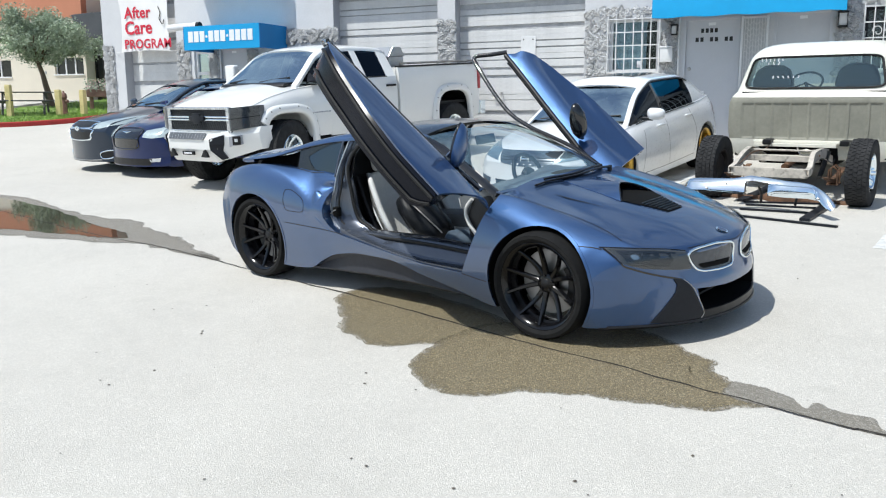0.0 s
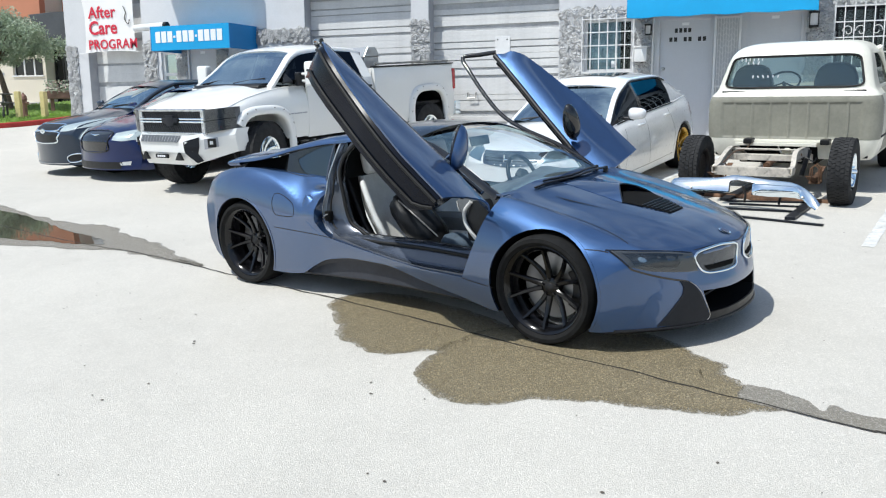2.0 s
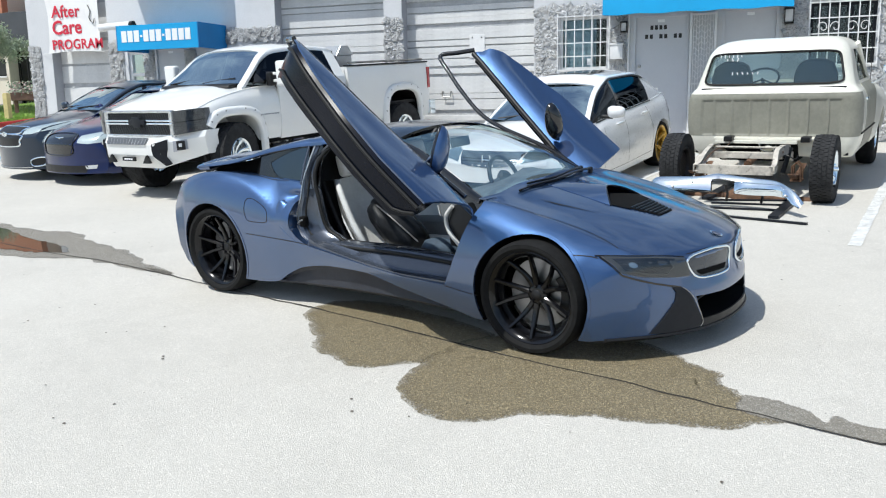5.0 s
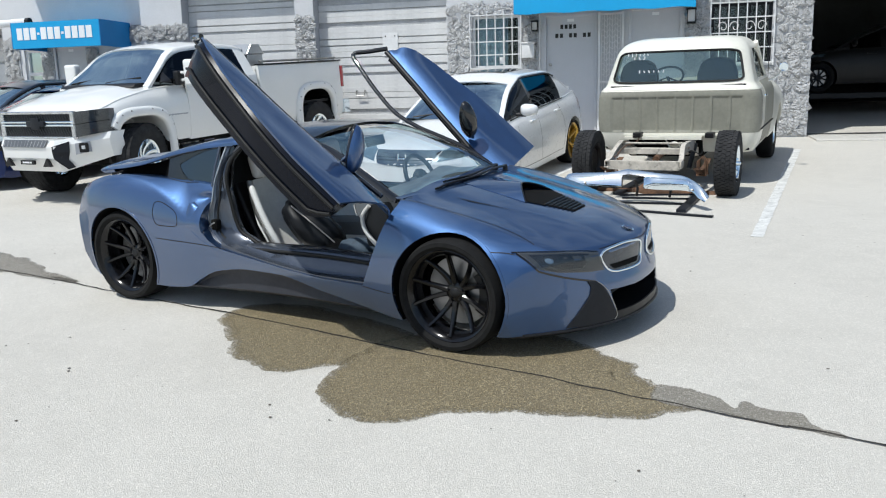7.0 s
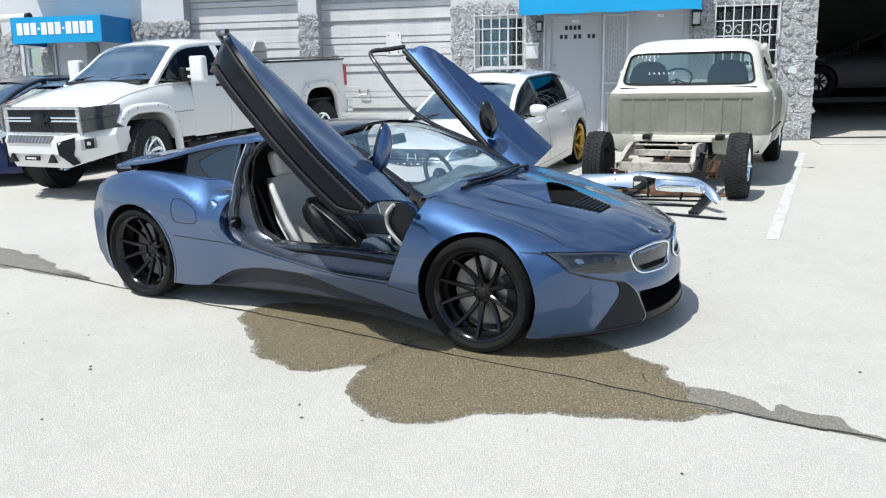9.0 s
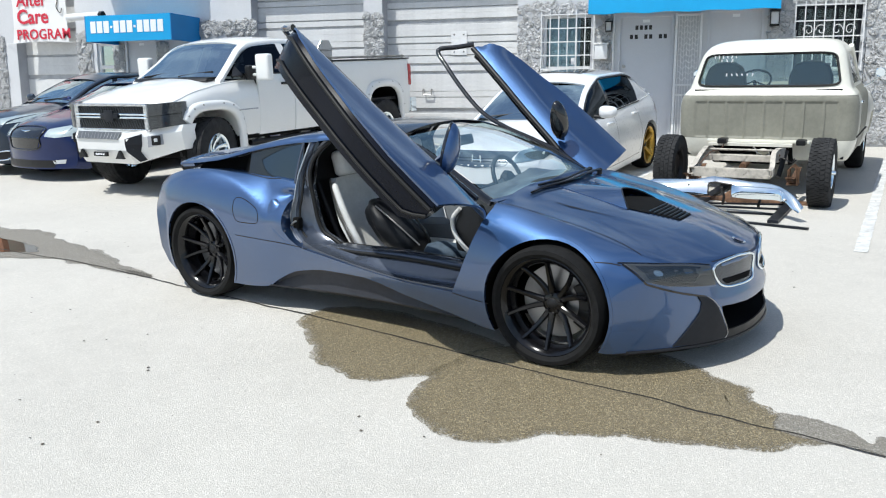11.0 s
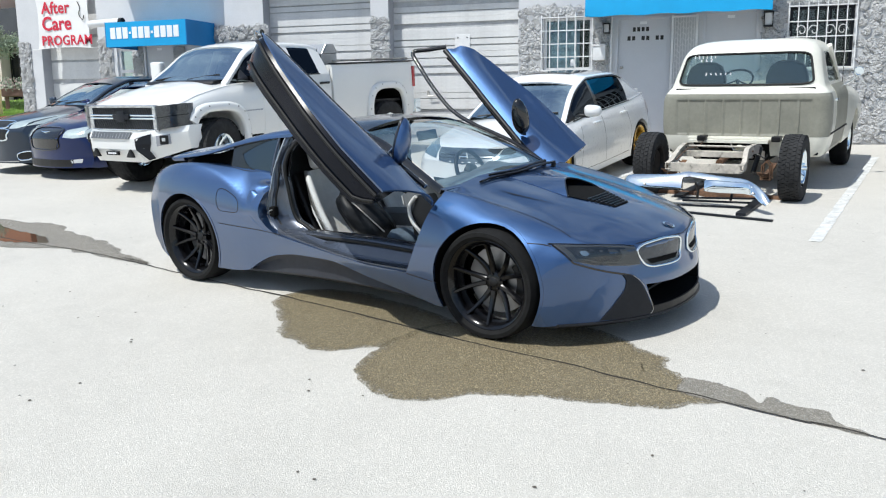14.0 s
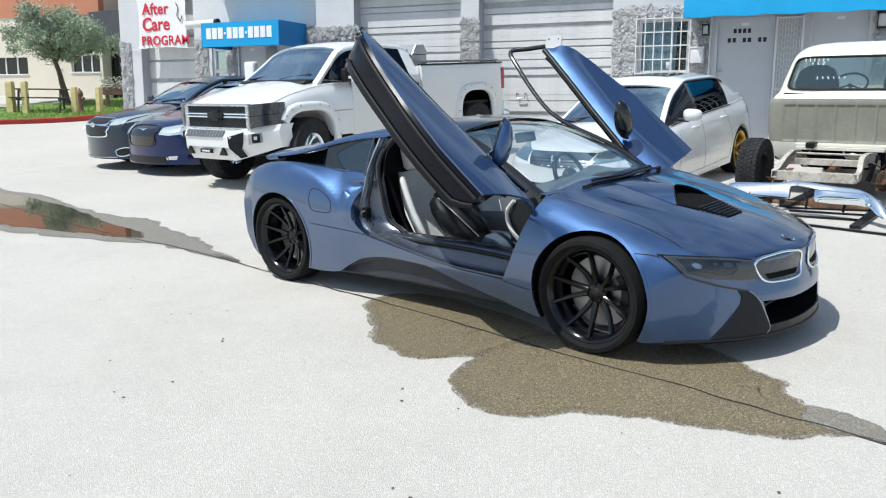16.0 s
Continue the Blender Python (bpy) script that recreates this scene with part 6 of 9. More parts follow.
rows2 = [[(r[3][0] - 0.006, r[3][1], r[3][2] - 0.004), (r[4][0] - 0.008, r[4][1], r[4][2] - 0.004)] for r in rows]
part("dash_trim", solid(grid(rows2), 0.006), M_GREYLEATHER, coupe, smooth=40)
both("kick_panel", prism([(0.74, 0.30), (0.98, 0.30), (1.0, 0.80), (0.86, 0.80), (0.76, 0.62)], 0.60, 0.66, "Y", 0.02), M_GREYTRIM, coupe, smooth=40)
part("rear_wall", prism([(-0.62, 0.30), (-0.50, 0.30), (-0.56, 0.86), (-0.60, 1.12), (-0.64, 1.12)], -0.60, 0.60, "Y", 0.02), M_DARKTRIM, coupe, "black cabin rear wall", smooth=40)


def sport_seat(y):
    s = new("seat")
    s.parent = coupe
    tagged(s, "pale grey leather sports seat")
    rows = []
    for k in range(15):
        u = k / 14
        x = 0.34 - 0.62 * u
        z = 0.40 - 0.06 * u + 0.02 * math.sin(math.pi * u)
        row = []
        for v in (-1, -0.93, -0.8, -0.6, -0.3, 0, 0.3, 0.6, 0.8, 0.93, 1):
            rise = 0.06 * max(0, abs(v) - 0.5) * 2 * (1 if abs(v) < 0.95 else 0.3)
            row.append((x, y + 0.25 * v, z + rise + (-0.09 if abs(v) == 1 else 0)))
        rows.append(row)
    part("cushion", solid(grid(rows), 0.05), M_GREYLEATHER, s, smooth=50)
    rows = []
    for k in range(17):
        u = k / 16
        x = -0.20 - 0.27 * u - 0.03 * math.sin(math.pi * u)
        z = 0.36 + 0.52 * u
        wd = 0.255 - 0.085 * max(0, u - 0.45) / 0.55
        row = []
        for v in (-1, -0.93, -0.78, -0.55, -0.25, 0, 0.25, 0.55, 0.78, 0.93, 1):
            fwd = 0.085 * max(0, abs(v) - 0.45) * 1.8 * (1 if abs(v) < 0.95 else 0.2) * (1 - 0.5 * u)
            row.append((x + fwd, y + wd * v, z))
        rows.append(row)
    part("backrest", solid(grid(rows), 0.06), M_GREYLEATHER, s, smooth=50)
    part("headrest", moved(box(-0.055, 0.05, -0.13, 0.13, -0.085, 0.095, 0.045, 4), pose(-0.44, y, 0.975, 0, -14, 0)), M_GREYLEATHER, s, smooth=60)
    part("seat_shell", moved(box(-0.09, -0.03, -0.22, 0.22, -0.27, 0.30, 0.03, 3), pose(-0.40, y, 0.62, 0, -26, 0)), M_SATIN, s, smooth=50)
    part("seat_bolster", tube(spline([(-0.12, y - 0.25, 0.40), (-0.24, y - 0.262, 0.60), (-0.36, y - 0.235, 0.80), (-0.40, y - 0.21, 0.86)], 5), [0.008, 0.017, 0.022] + [0.024] * 9 + [0.022, 0.019, 0.014, 0.006], 10), M_GREYLEATHER, s, smooth=60)
    part("belt_buckle", tube([(-0.44, y - 0.2, 0.88), (-0.33, y - 0.26, 0.66), (-0.2, y - 0.27, 0.46)], 0.012, 6, flat=2.0), M_BRUSH, s, smooth=50)
    return s


sport_seat(-0.35)
sport_seat(0.37)
sw = new("steering_wheel")
sw.parent = coupe
sw.matrix_local = pose(0.44, 0.37, 0.80, 0, 66, 0)
ring = [(0.18 * math.cos(2 * math.pi * k / 28), 0.18 * math.sin(2 * math.pi * k / 28), 0) for k in range(28)]
part("steering_rim", tube(ring, 0.016, 8, closed=True), M_SATIN, sw, smooth=60)
part("steering_hub", lathe([(0.001, 0.03), (0.06, 0.028), (0.075, 0.0), (0.06, -0.03)], 20, "Z"), M_DARKTRIM, sw, smooth=50)
for a in (0, 180, 270):
    part("steering_spoke", moved(box(0.05, 0.17, -0.02, 0.02, -0.008, 0.008, 0.005), Matrix.Rotation(radians(a + 90), 4, "Z")), M_BRUSH, sw)
part("column", lathe([(0.03, -0.25), (0.035, -0.03)], 12, "Z"), M_DARKTRIM, sw)
im = box(-0.012, 0.012, -0.11, 0.11, -0.035, 0.035, 0.01, 3)
part("interior_mirror", moved(im, pose(0.30, 0.0, 1.12, 0, -15, 0)), M_SATIN, coupe, smooth=50)

part("dash_side", prism([(0.66, 0.52), (0.64, 0.66), (0.70, 0.80), (0.86, 0.83), (0.92, 0.70), (0.88, 0.50)], -0.665, -0.60, "Y", 0.02), M_DARKTRIM, coupe, "dark end of the dashboard", smooth=40)
part("dash_piping", tube(spline([(0.70, -0.672, 0.79), (0.645, -0.674, 0.72), (0.66, -0.674, 0.63), (0.74, -0.672, 0.54), (0.84, -0.668, 0.47)], 5), 0.014, 8), M_GREYLEATHER, coupe, "pale grey piping on the dashboard's end", smooth=50)
boot = bmesh.new()
bmesh.ops.create_icosphere(boot, subdivisions=3, radius=1.0)
for v in boot.verts:
    q = v.co * (1.0 + noise.noise(v.co * 2.1) * 0.12)
    v.co = Vector((0.15 * q.x, 0.10 * q.y, 0.075 * q.z))
cloth = thing("folded_cloth", coupe.matrix_world @ pose(0.47, -0.50, 0.45, 0, 6, 10), "folded slate-blue cloth lying in the footwell", "cloth")
part("cloth_body", boot, surf("slate_blue_cloth", (0.045, 0.07, 0.10), 0.8, var=0.25, scale=9, bump=0.002, bump_scale=60), cloth, smooth=60)

# a black bag lying on the passenger seat and sill
bag = bmesh.new()
bmesh.ops.create_icosphere(bag, subdivisions=4, radius=1.0)
for v in bag.verts:
    n0 = noise.noise(v.co * 1.7) * 0.16 + noise.noise(v.co * 4.1) * 0.05
    q = v.co * (1.0 + n0)
    v.co = Vector((0.27 * q.x, 0.17 * q.y, 0.125 * q.z))
bag_ob = thing("bag", coupe.matrix_world @ pose(0.02, -0.40, 0.545, 0, 38, 14), "soft black bag leaning on the passenger seat", "bag")
part("bag_body", bag, M_DARKTRIM, bag_ob, smooth=60)
part("bag_strap", tube(spline([(-0.25, 0.02, 0.06), (-0.10, -0.03, 0.155), (0.10, -0.05, 0.15), (0.25, 0.0, 0.06)], 5), 0.011, 6, flat=0.5), M_SEAL, bag_ob, smooth=50)
part("bag_zip", tube(spline([(-0.20, -0.12, 0.07), (0.0, -0.155, 0.085), (0.20, -0.12, 0.06)], 5), 0.005, 6), M_BRUSH, bag_ob, smooth=50)

# ---------- parked cars ----------
def hull(c, xs, per=4):
    """A closed car hull from its lines: c holds ZC, YK, ZK, YW, ZW, ZB and BOW by name."""
    half = max(v for _, v in c["YW"])

    def bow(x, y):
        return x - curve(c["BOW"], x) * (abs(y) / half) ** 2.4
    rows = []
    for x in xs:
        zc, yk, zk, yw, zw, zb = (curve(c[k], x) for k in ("ZC", "YK", "ZK", "YW", "ZW", "ZB"))
        pts = [(0, zc), (0.45 * yk, zc + (zk - zc) * 0.2), (0.80 * yk, zc + (zk - zc) * 0.75), (yk - 0.01, zk - 0.002), (yk + 0.006, zk - 0.02),
               (yk + (yw - yk) * 0.66, zk - (zk - zw) * 0.40), (yw, zw), (yw - 0.008, zw + (zb - zw) * 0.6), (yw - 0.04, zb)]
        h = [(p.x, p.y) for p in spline([(a, b, 0) for a, b in pts], per)]
        rows.append([(bow(x, y), -y, z) for y, z in reversed(h)] + [(bow(x, y), y, z) for y, z in h[1:]])
    bm = bmesh.new()
    vs = [[bm.verts.new(p) for p in row] for row in rows]
    w = len(rows[0])
    for a, b in zip(vs, vs[1:]):
        for j in range(w):
            bm.faces.new((a[j], a[(j + 1) % w], b[(j + 1) % w], b[j]))
    mid = w // 2
    for end, ring in ((xs[0], vs[0]), (xs[-1], vs[-1])):
        last = None
        for j in range(mid + 1):
            a, b = ring[j], ring[w - 1 - j]
            line = [a] if j == mid else [a] + [bm.verts.new((bow(end, a.co.y + (b.co.y - a.co.y) * q / 12), a.co.y + (b.co.y - a.co.y) * q / 12, a.co.z)) for q in range(1, 12)] + [b]
            if last:
                for q in range(12):
                    bm.faces.new((last[q], last[q + 1], line[0]) if len(line) == 1 else (last[q], last[q + 1], line[q + 1], line[q]))
            last = line
    bmesh.ops.holes_fill(bm, edges=[e for e in bm.edges if e.is_boundary], sides=0)
    return bm


def cut_with(ob, cutters, solver="FAST"):
    for bm in cutters:
        bmesh.ops.recalc_face_normals(bm, faces=bm.faces)
        if bm.calc_volume(signed=True) < 0:
            bmesh.ops.reverse_faces(bm, faces=bm.faces)
        me = bpy.data.meshes.new("cutter")
        bm.to_mesh(me)
        bm.free()
        me.materials.append(M_LINER)
        co = new("cutter", me)
        co.matrix_world = ob.matrix_world
        mod = ob.modifiers.new("cut", "BOOLEAN")
        mod.object, mod.operation, mod.solver, mod.material_mode = co, "DIFFERENCE", solver, "TRANSFER"
        bpy.context.view_layer.update()
        done = bpy.data.meshes.new_from_object(ob.evaluated_get(bpy.context.evaluated_depsgraph_get()))
        ob.modifiers.clear()
        old, ob.data = ob.data, done
        bpy.data.meshes.remove(old)
        bpy.data.objects.remove(co)
        bpy.data.meshes.remove(me)
    return shade(ob, 38)


def saloon(name, m, label, paint, wb=2.7, front=0.93, rear=0.93, half=0.89, high=1.43, belt=0.94, hood=0.97, tyre_r=0.33, rim=0.235, rim_mat=None, style="wide", spokes=6, glass=None, face="compact", tail_wing=False, sunroof=False, group="", rise=0.0, rake=0.0, mirrors=(1, -1)):
    """A four-door car: x ahead from its rear axle."""
    car = thing(name, m, label, "car", group)
    glass = glass or G_DARK
    r0, f1, w = -rear, wb + front, half
    cowl = wb - 0.42
    c = dict(
        ZC=[(r0, 0.70), (r0 + 0.05, 0.92 + rise), (r0 + 0.14, 1.02 + rise), (-0.35, 1.04 + rise), (0.4, 0.98 + rise), (cowl - 0.3, hood), (cowl, hood + 0.01), (wb, hood - 0.05), (f1 - 0.3, hood - 0.17), (f1 - 0.08, hood - 0.27), (f1, hood - 0.36)],
        YK=[(r0, 0.74 * w), (r0 + 0.5, 0.84 * w), (0.4, 0.89 * w), (cowl, 0.87 * w), (wb, 0.84 * w), (f1, 0.78 * w)],
        ZK=[(r0, 0.68), (r0 + 0.06, 0.90 + rise), (r0 + 0.2, belt + 0.04 + rise), (0.3, belt + 0.01 + rise), (wb * 0.5, belt + 0.6 * rise), (cowl, belt - 0.02), (wb, belt - 0.08), (f1 - 0.3, hood - 0.22), (f1 - 0.06, hood - 0.31), (f1, hood - 0.38)],
        YW=[(r0, 0.90 * w), (r0 + 0.5, 0.985 * w), (0, w), (wb, w), (f1 - 0.5, 0.985 * w), (f1, 0.92 * w)],
        ZW=[(r0, 0.55), (0, 0.64), (wb * 0.5, 0.60), (wb, 0.60), (f1, 0.46)],
        ZB=[(r0, 0.30), (r0 + 0.3, 0.24), (0, 0.2), (wb, 0.19), (f1 - 0.3, 0.18), (f1, 0.2)],
        BOW=[(r0, -0.24), (r0 + 0.6, 0.0), (wb, 0.0), (f1 - 0.35, 0.10), (f1, 0.36)])
    n = 46
    xs = [r0, r0 + 0.02, r0 + 0.05, r0 + 0.09] + [r0 + 0.14 + (f1 - r0 - 0.28) * k / n for k in range(n + 1)] + [f1 - 0.09, f1 - 0.05, f1 - 0.02, f1]
    body_ = part("body", hull(c, xs), [paint], car, smooth=50)
    tree = tree_of(body_)
    bpy.context.view_layer.update()
    cut_with(body_, [moved(lathe([(0.0, 0.45 * s), (tyre_r + 0.035, 0.45 * s), (tyre_r + 0.035, 1.3 * s), (0.0, 1.3 * s)], 48), Matrix.Translation((x, 0, tyre_r))) for x in (0, wb) for s in (1, -1)])
    for x in (0, wb):
        for s in (1, -1):
            wheel(car, pose(x, s * (w - 0.02 - 0.105), tyre_r), tyre_r, rim, 0.21, s, rim_mat or M_ALU, spokes, style, 0)
    # cabin
    x0, x1 = -0.42, cowl + 0.10
    RZ = [(x0, 1.02 + rise), (x0 + 0.45, high - 0.14), (x0 + 0.95, high - 0.015), (wb * 0.5, high), (cowl - 0.75, high - 0.05), (cowl - 0.45, high - 0.17), (x1, hood + 0.005)]
    RY = [(x0, 0.76 * w), (x0 + 0.5, 0.70 * w), (wb * 0.45, 0.66 * w), (cowl - 0.6, 0.68 * w), (x1, 0.84 * w)]
    RE = [(x0, 0.975 + rise), (x0 + 0.45, high - 0.20), (x0 + 0.95, high - 0.075), (wb * 0.5, high - 0.06), (cowl - 0.75, high - 0.11), (cowl - 0.45, high - 0.23), (x1, belt - 0.02)]

    def top(x, u):
        ze, zc = curve(RE, x), curve(RZ, x)
        return (x, curve(RY, x) * u, zc + (ze - zc) * abs(u) ** 2.4)

    def skin(a, b, k, bend=0.0, inner=0.97):
        return grid([[top(a + (b - a) * i / k + bend * (1 - (j / 8 - 1) ** 2), inner * (j / 8 - 1)) for j in range(17)] for i in range(k + 1)])
    hx, tx = cowl - 0.62, x0 + 0.78
    part("roof", solid(skin(tx, hx, 12), 0.02), paint, car, smooth=50)
    part("windscreen", skin(hx, x1 - 0.09, 10, 0.10), glass if glass is not G_DARK else G_TINT, car, "tinted windscreen", smooth=60)
    part("rear_screen", skin(x0 + 0.06, tx, 8, -0.05), glass, car, "dark rear screen", smooth=60)

    def railbar(a, b, k, wid, drop):
        rows = []
        for i in range(k + 1):
            x = a + (b - a) * i / k
            _, y, z = top(x, 1.0)
            q = top(x, 1 - wid / y)
            rows.append([(x, q[1], q[2] + 0.004), (x, y * 0.985, z + 0.012), (x, y + 0.010, z - 0.004), (x, y + 0.012, z - drop), (x, y - 0.02, z - drop), (x, q[1], q[2] - 0.02)])
        return grid(rows, close=True, cap=True)
    both("roof_rail", railbar(x0, x1, 34, 0.055, 0.03), paint, car, smooth=45)

    def side(x, v, out=0.0):
        _, yt, zt = top(x, 1.0)
        yb, zb = curve(c["YK"], x) - 0.012, curve(c["ZK"], x) - 0.01
        v2 = v
        return (x, yb + (yt - yb) * v2 + out + 0.025 * math.sin(math.pi * v2), zb + (zt - 0.02 - zb) * v2)

    def pane(a, b, k=8):
        return grid([[side(a + (b - a) * i / k, j / 5) for j in range(6)] for i in range(k + 1)])
    bx = wb * 0.5 + 0.02
    for nm, a, b in (("front_window", bx + 0.05, x1 - 0.28), ("rear_window", x0 + 0.72, bx - 0.05)):
        both(nm, pane(a, b), glass, car, "dark tinted side window", smooth=60)
    for nm, a, b, mt in (("door_pillar", bx - 0.05, bx + 0.05, M_GLOSSBLACK), ("rear_pillar", x0 + 0.04, x0 + 0.72, paint), ("mirror_sail", x1 - 0.28, x1 - 0.06, M_SATIN)):
        both(nm, solid(pane(a, b), 0.012), mt, car, smooth=60)
    both("belt_trim", tube([side(x0 + 0.70 + (x1 - 0.20 - x0 - 0.70) * i / 16, 0.0, 0.012) for i in range(17)], 0.010, 6), M_SEAL if paint is not M_PEARL else M_SATIN, car, smooth=50)
    both("drip_trim", tube([side(x0 + 0.62 + (x1 - 0.14 - x0 - 0.62) * i / 20, 0.985, 0.016) for i in range(21)], 0.010, 6), M_SATIN, car, smooth=50)
    # shut lines, handles, sills
    for path in ([(bx, belt - 0.04), (bx - 0.01, 0.6), (bx - 0.03, 0.30)], [(x1 - 0.32, belt - 0.10), (x1 - 0.28, 0.65), (x1 - 0.20, 0.30)], [(0.55, belt), (0.46, 0.75), (0.40, 0.56), (0.46, 0.34)], [(0.46, 0.30), (bx, 0.285), (x1 - 0.20, 0.29)]):
        both("door_seam", seam(tree, path, "Y", 1, 0.007), M_SEAL, car)
    for hx_ in (bx + 0.12, 0.55):
        p, nrm = onto(tree, hx_ + 0.10, belt - 0.12 + rise * (0.9 if hx_ < 1 else 0.4), "Y", 1)
        both("door_handle", moved(box(-0.10, 0.10, 0.0, 0.035, -0.014, 0.014, 0.010, 3), Matrix.Translation(p)), paint, car, smooth=50)
    for s in mirrors:
        mr = new("door_mirror")
        mr.parent = car
        sh = bmesh.new()
        bmesh.ops.create_uvsphere(sh, u_segments=20, v_segments=12, radius=1.0)
        for v in sh.verts:
            q = v.co.copy()
            full = (abs(q.y) ** 3.2 + abs(q.z) ** 3.2) ** (-1 / 3.2) * math.hypot(q.y, q.z) if abs(q.x) < 0.999 else 1.0
            v.co = Vector((0.080 * (q.x if q.x > 0 else q.x * 0.35), 0.118 * q.y * full, 0.074 * q.z * full * (1.0 - 0.12 * s * q.y)))
        mr.matrix_local = pose(x1 - 0.34, s * (w + 0.10), belt + 0.10)
        part("mirror_shell", sh, paint, mr, smooth=60)
        part("mirror_foot", tube([(0.0, -s * 0.18, -0.06), (0.0, -s * 0.05, -0.065)], 0.024, 8), M_SATIN, mr, smooth=50)
    # faces
    zf = hood - 0.36

    def front(nm, outline, mt, lab="", proud=0.005, parent=car):
        return part(nm, panel(tree, outline, "X", 1, proud, fine=0.07), mt, parent, lab, smooth=40)

    def pair(nm, outline, mt, lab="", proud=0.005):
        return both(nm, panel(tree, outline, "X", 1, proud, fine=0.06), mt, car, lab, smooth=40)

    def rim_line(outline, rr, mt, nm="chrome_trim", closed=True, ax=1):
        pts_ = [onto(tree, a, b, "X", ax) for a, b in [(p.x, p.y) for p in spline([(a, b, 0) for a, b in outline], 4, closed)]]
        return part(nm, tube([p + q * 0.008 for p, q in pts_], rr, 6, closed=closed), mt, car, smooth=50)
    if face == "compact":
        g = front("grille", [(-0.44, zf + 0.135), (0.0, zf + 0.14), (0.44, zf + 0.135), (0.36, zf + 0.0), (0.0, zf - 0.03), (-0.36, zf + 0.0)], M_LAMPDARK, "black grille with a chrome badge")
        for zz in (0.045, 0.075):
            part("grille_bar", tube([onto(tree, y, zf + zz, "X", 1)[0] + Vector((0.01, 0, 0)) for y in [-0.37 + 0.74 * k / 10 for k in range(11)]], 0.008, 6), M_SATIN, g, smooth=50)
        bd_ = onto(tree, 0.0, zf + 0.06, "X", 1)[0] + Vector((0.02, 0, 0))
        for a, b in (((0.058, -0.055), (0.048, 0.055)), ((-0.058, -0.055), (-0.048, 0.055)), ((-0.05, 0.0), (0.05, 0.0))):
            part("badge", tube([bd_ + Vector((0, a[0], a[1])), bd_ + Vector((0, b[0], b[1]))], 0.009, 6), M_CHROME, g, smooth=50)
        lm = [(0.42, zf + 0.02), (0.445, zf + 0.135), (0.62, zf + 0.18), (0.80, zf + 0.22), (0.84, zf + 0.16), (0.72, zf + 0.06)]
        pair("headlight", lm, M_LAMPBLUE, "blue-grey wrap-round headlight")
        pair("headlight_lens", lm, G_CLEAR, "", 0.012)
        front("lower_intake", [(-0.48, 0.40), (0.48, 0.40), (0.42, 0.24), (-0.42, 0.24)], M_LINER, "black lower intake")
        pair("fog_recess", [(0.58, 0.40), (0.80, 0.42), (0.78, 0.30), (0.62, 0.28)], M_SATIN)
    elif face == "split":
        for nm, zz, hh, ww in (("upper_grille", zf + 0.10, 0.05, 0.40), ("lower_grille", zf - 0.06, 0.09, 0.42)):
            ol = [(-ww, zz + hh), (ww, zz + hh), (ww * 1.02, zz), (ww * 0.85, zz - hh), (-ww * 0.85, zz - hh), (-ww * 1.02, zz)]
            g = front(nm, ol, M_SATIN, "black mesh grille in a chrome frame")
            rim_line(ol, 0.014, M_CHROME)
        bd_ = onto(tree, 0.0, zf + 0.045, "X", 1)[0] + Vector((0.025, 0, 0))
        part("badge", moved(box(-0.01, 0.012, -0.085, 0.085, -0.028, 0.028, 0.008), Matrix.Translation(bd_)), M_CHROME, car, "silver badge", smooth=40)
        part("badge", moved(box(-0.01, 0.012, -0.035, 0.035, -0.045, 0.045, 0.008), Matrix.Translation(bd_)), M_CHROME, car, smooth=40)
        lm = [(0.46, zf + 0.04), (0.45, zf + 0.13), (0.62, zf + 0.19), (0.82, zf + 0.235), (0.86, zf + 0.20), (0.80, zf + 0.10), (0.62, zf + 0.045)]
        pair("headlight", lm, M_LAMPWHITE, "long clear headlight")
        pair("headlight_lens", lm, G_CLEAR, "", 0.012)
        ol = [(0.60, 0.36), (0.80, 0.40), (0.80, 0.28), (0.62, 0.26)]
        pair("fog_lamp", ol, M_SATIN, "fog lamp recess")
        for s in (1, -1):
            rim_line([(s * a, b) for a, b in ol], 0.010, M_CHROME)
        rim_line([(-0.6, 0.235), (0.0, 0.225), (0.6, 0.235)], 0.010, M_BRUSH, "chin_trim", False)
    else:
        ol = [(-0.34, zf + 0.13), (0.34, zf + 0.13), (0.37, zf - 0.02), (0.31, zf - 0.17), (-0.31, zf - 0.17), (-0.37, zf - 0.02)]
        g = front("grille", ol, M_GLOSSBLACK, "large gloss black grille")
        rim_line(ol, 0.012, M_GLOSSBLACK, "grille_frame")
        bd_ = onto(tree, 0.0, zf + 0.085, "X", 1)[0] + Vector((0.014, 0, 0))
        for s in (1, -1):
            part("badge_wing", tube([bd_, bd_ + Vector((-0.004, s * 0.06, 0.006)), bd_ + Vector((-0.01, s * 0.12, 0.016))], [0.016, 0.010, 0.004], 6), M_CHROME, g, smooth=50)
        lm = [(0.45, zf + 0.01), (0.44, zf + 0.11), (0.66, zf + 0.15), (0.84, zf + 0.165), (0.86, zf + 0.10), (0.82, zf + 0.01), (0.62, zf - 0.01)]
        pair("headlight", lm, M_LAMPWHITE, "bright square headlight")
        pair("headlight_lens", lm, G_CLEAR, "", 0.012)
        front("lower_intake", [(-0.62, 0.33), (0.62, 0.33), (0.56, 0.22), (-0.56, 0.22)], M_SATIN, "black lower intake")
        pair("fog_lamp", [(0.55, 0.33), (0.74, 0.34), (0.72, 0.28), (0.57, 0.275)], M_LAMPWHITE, "slim fog lamp")
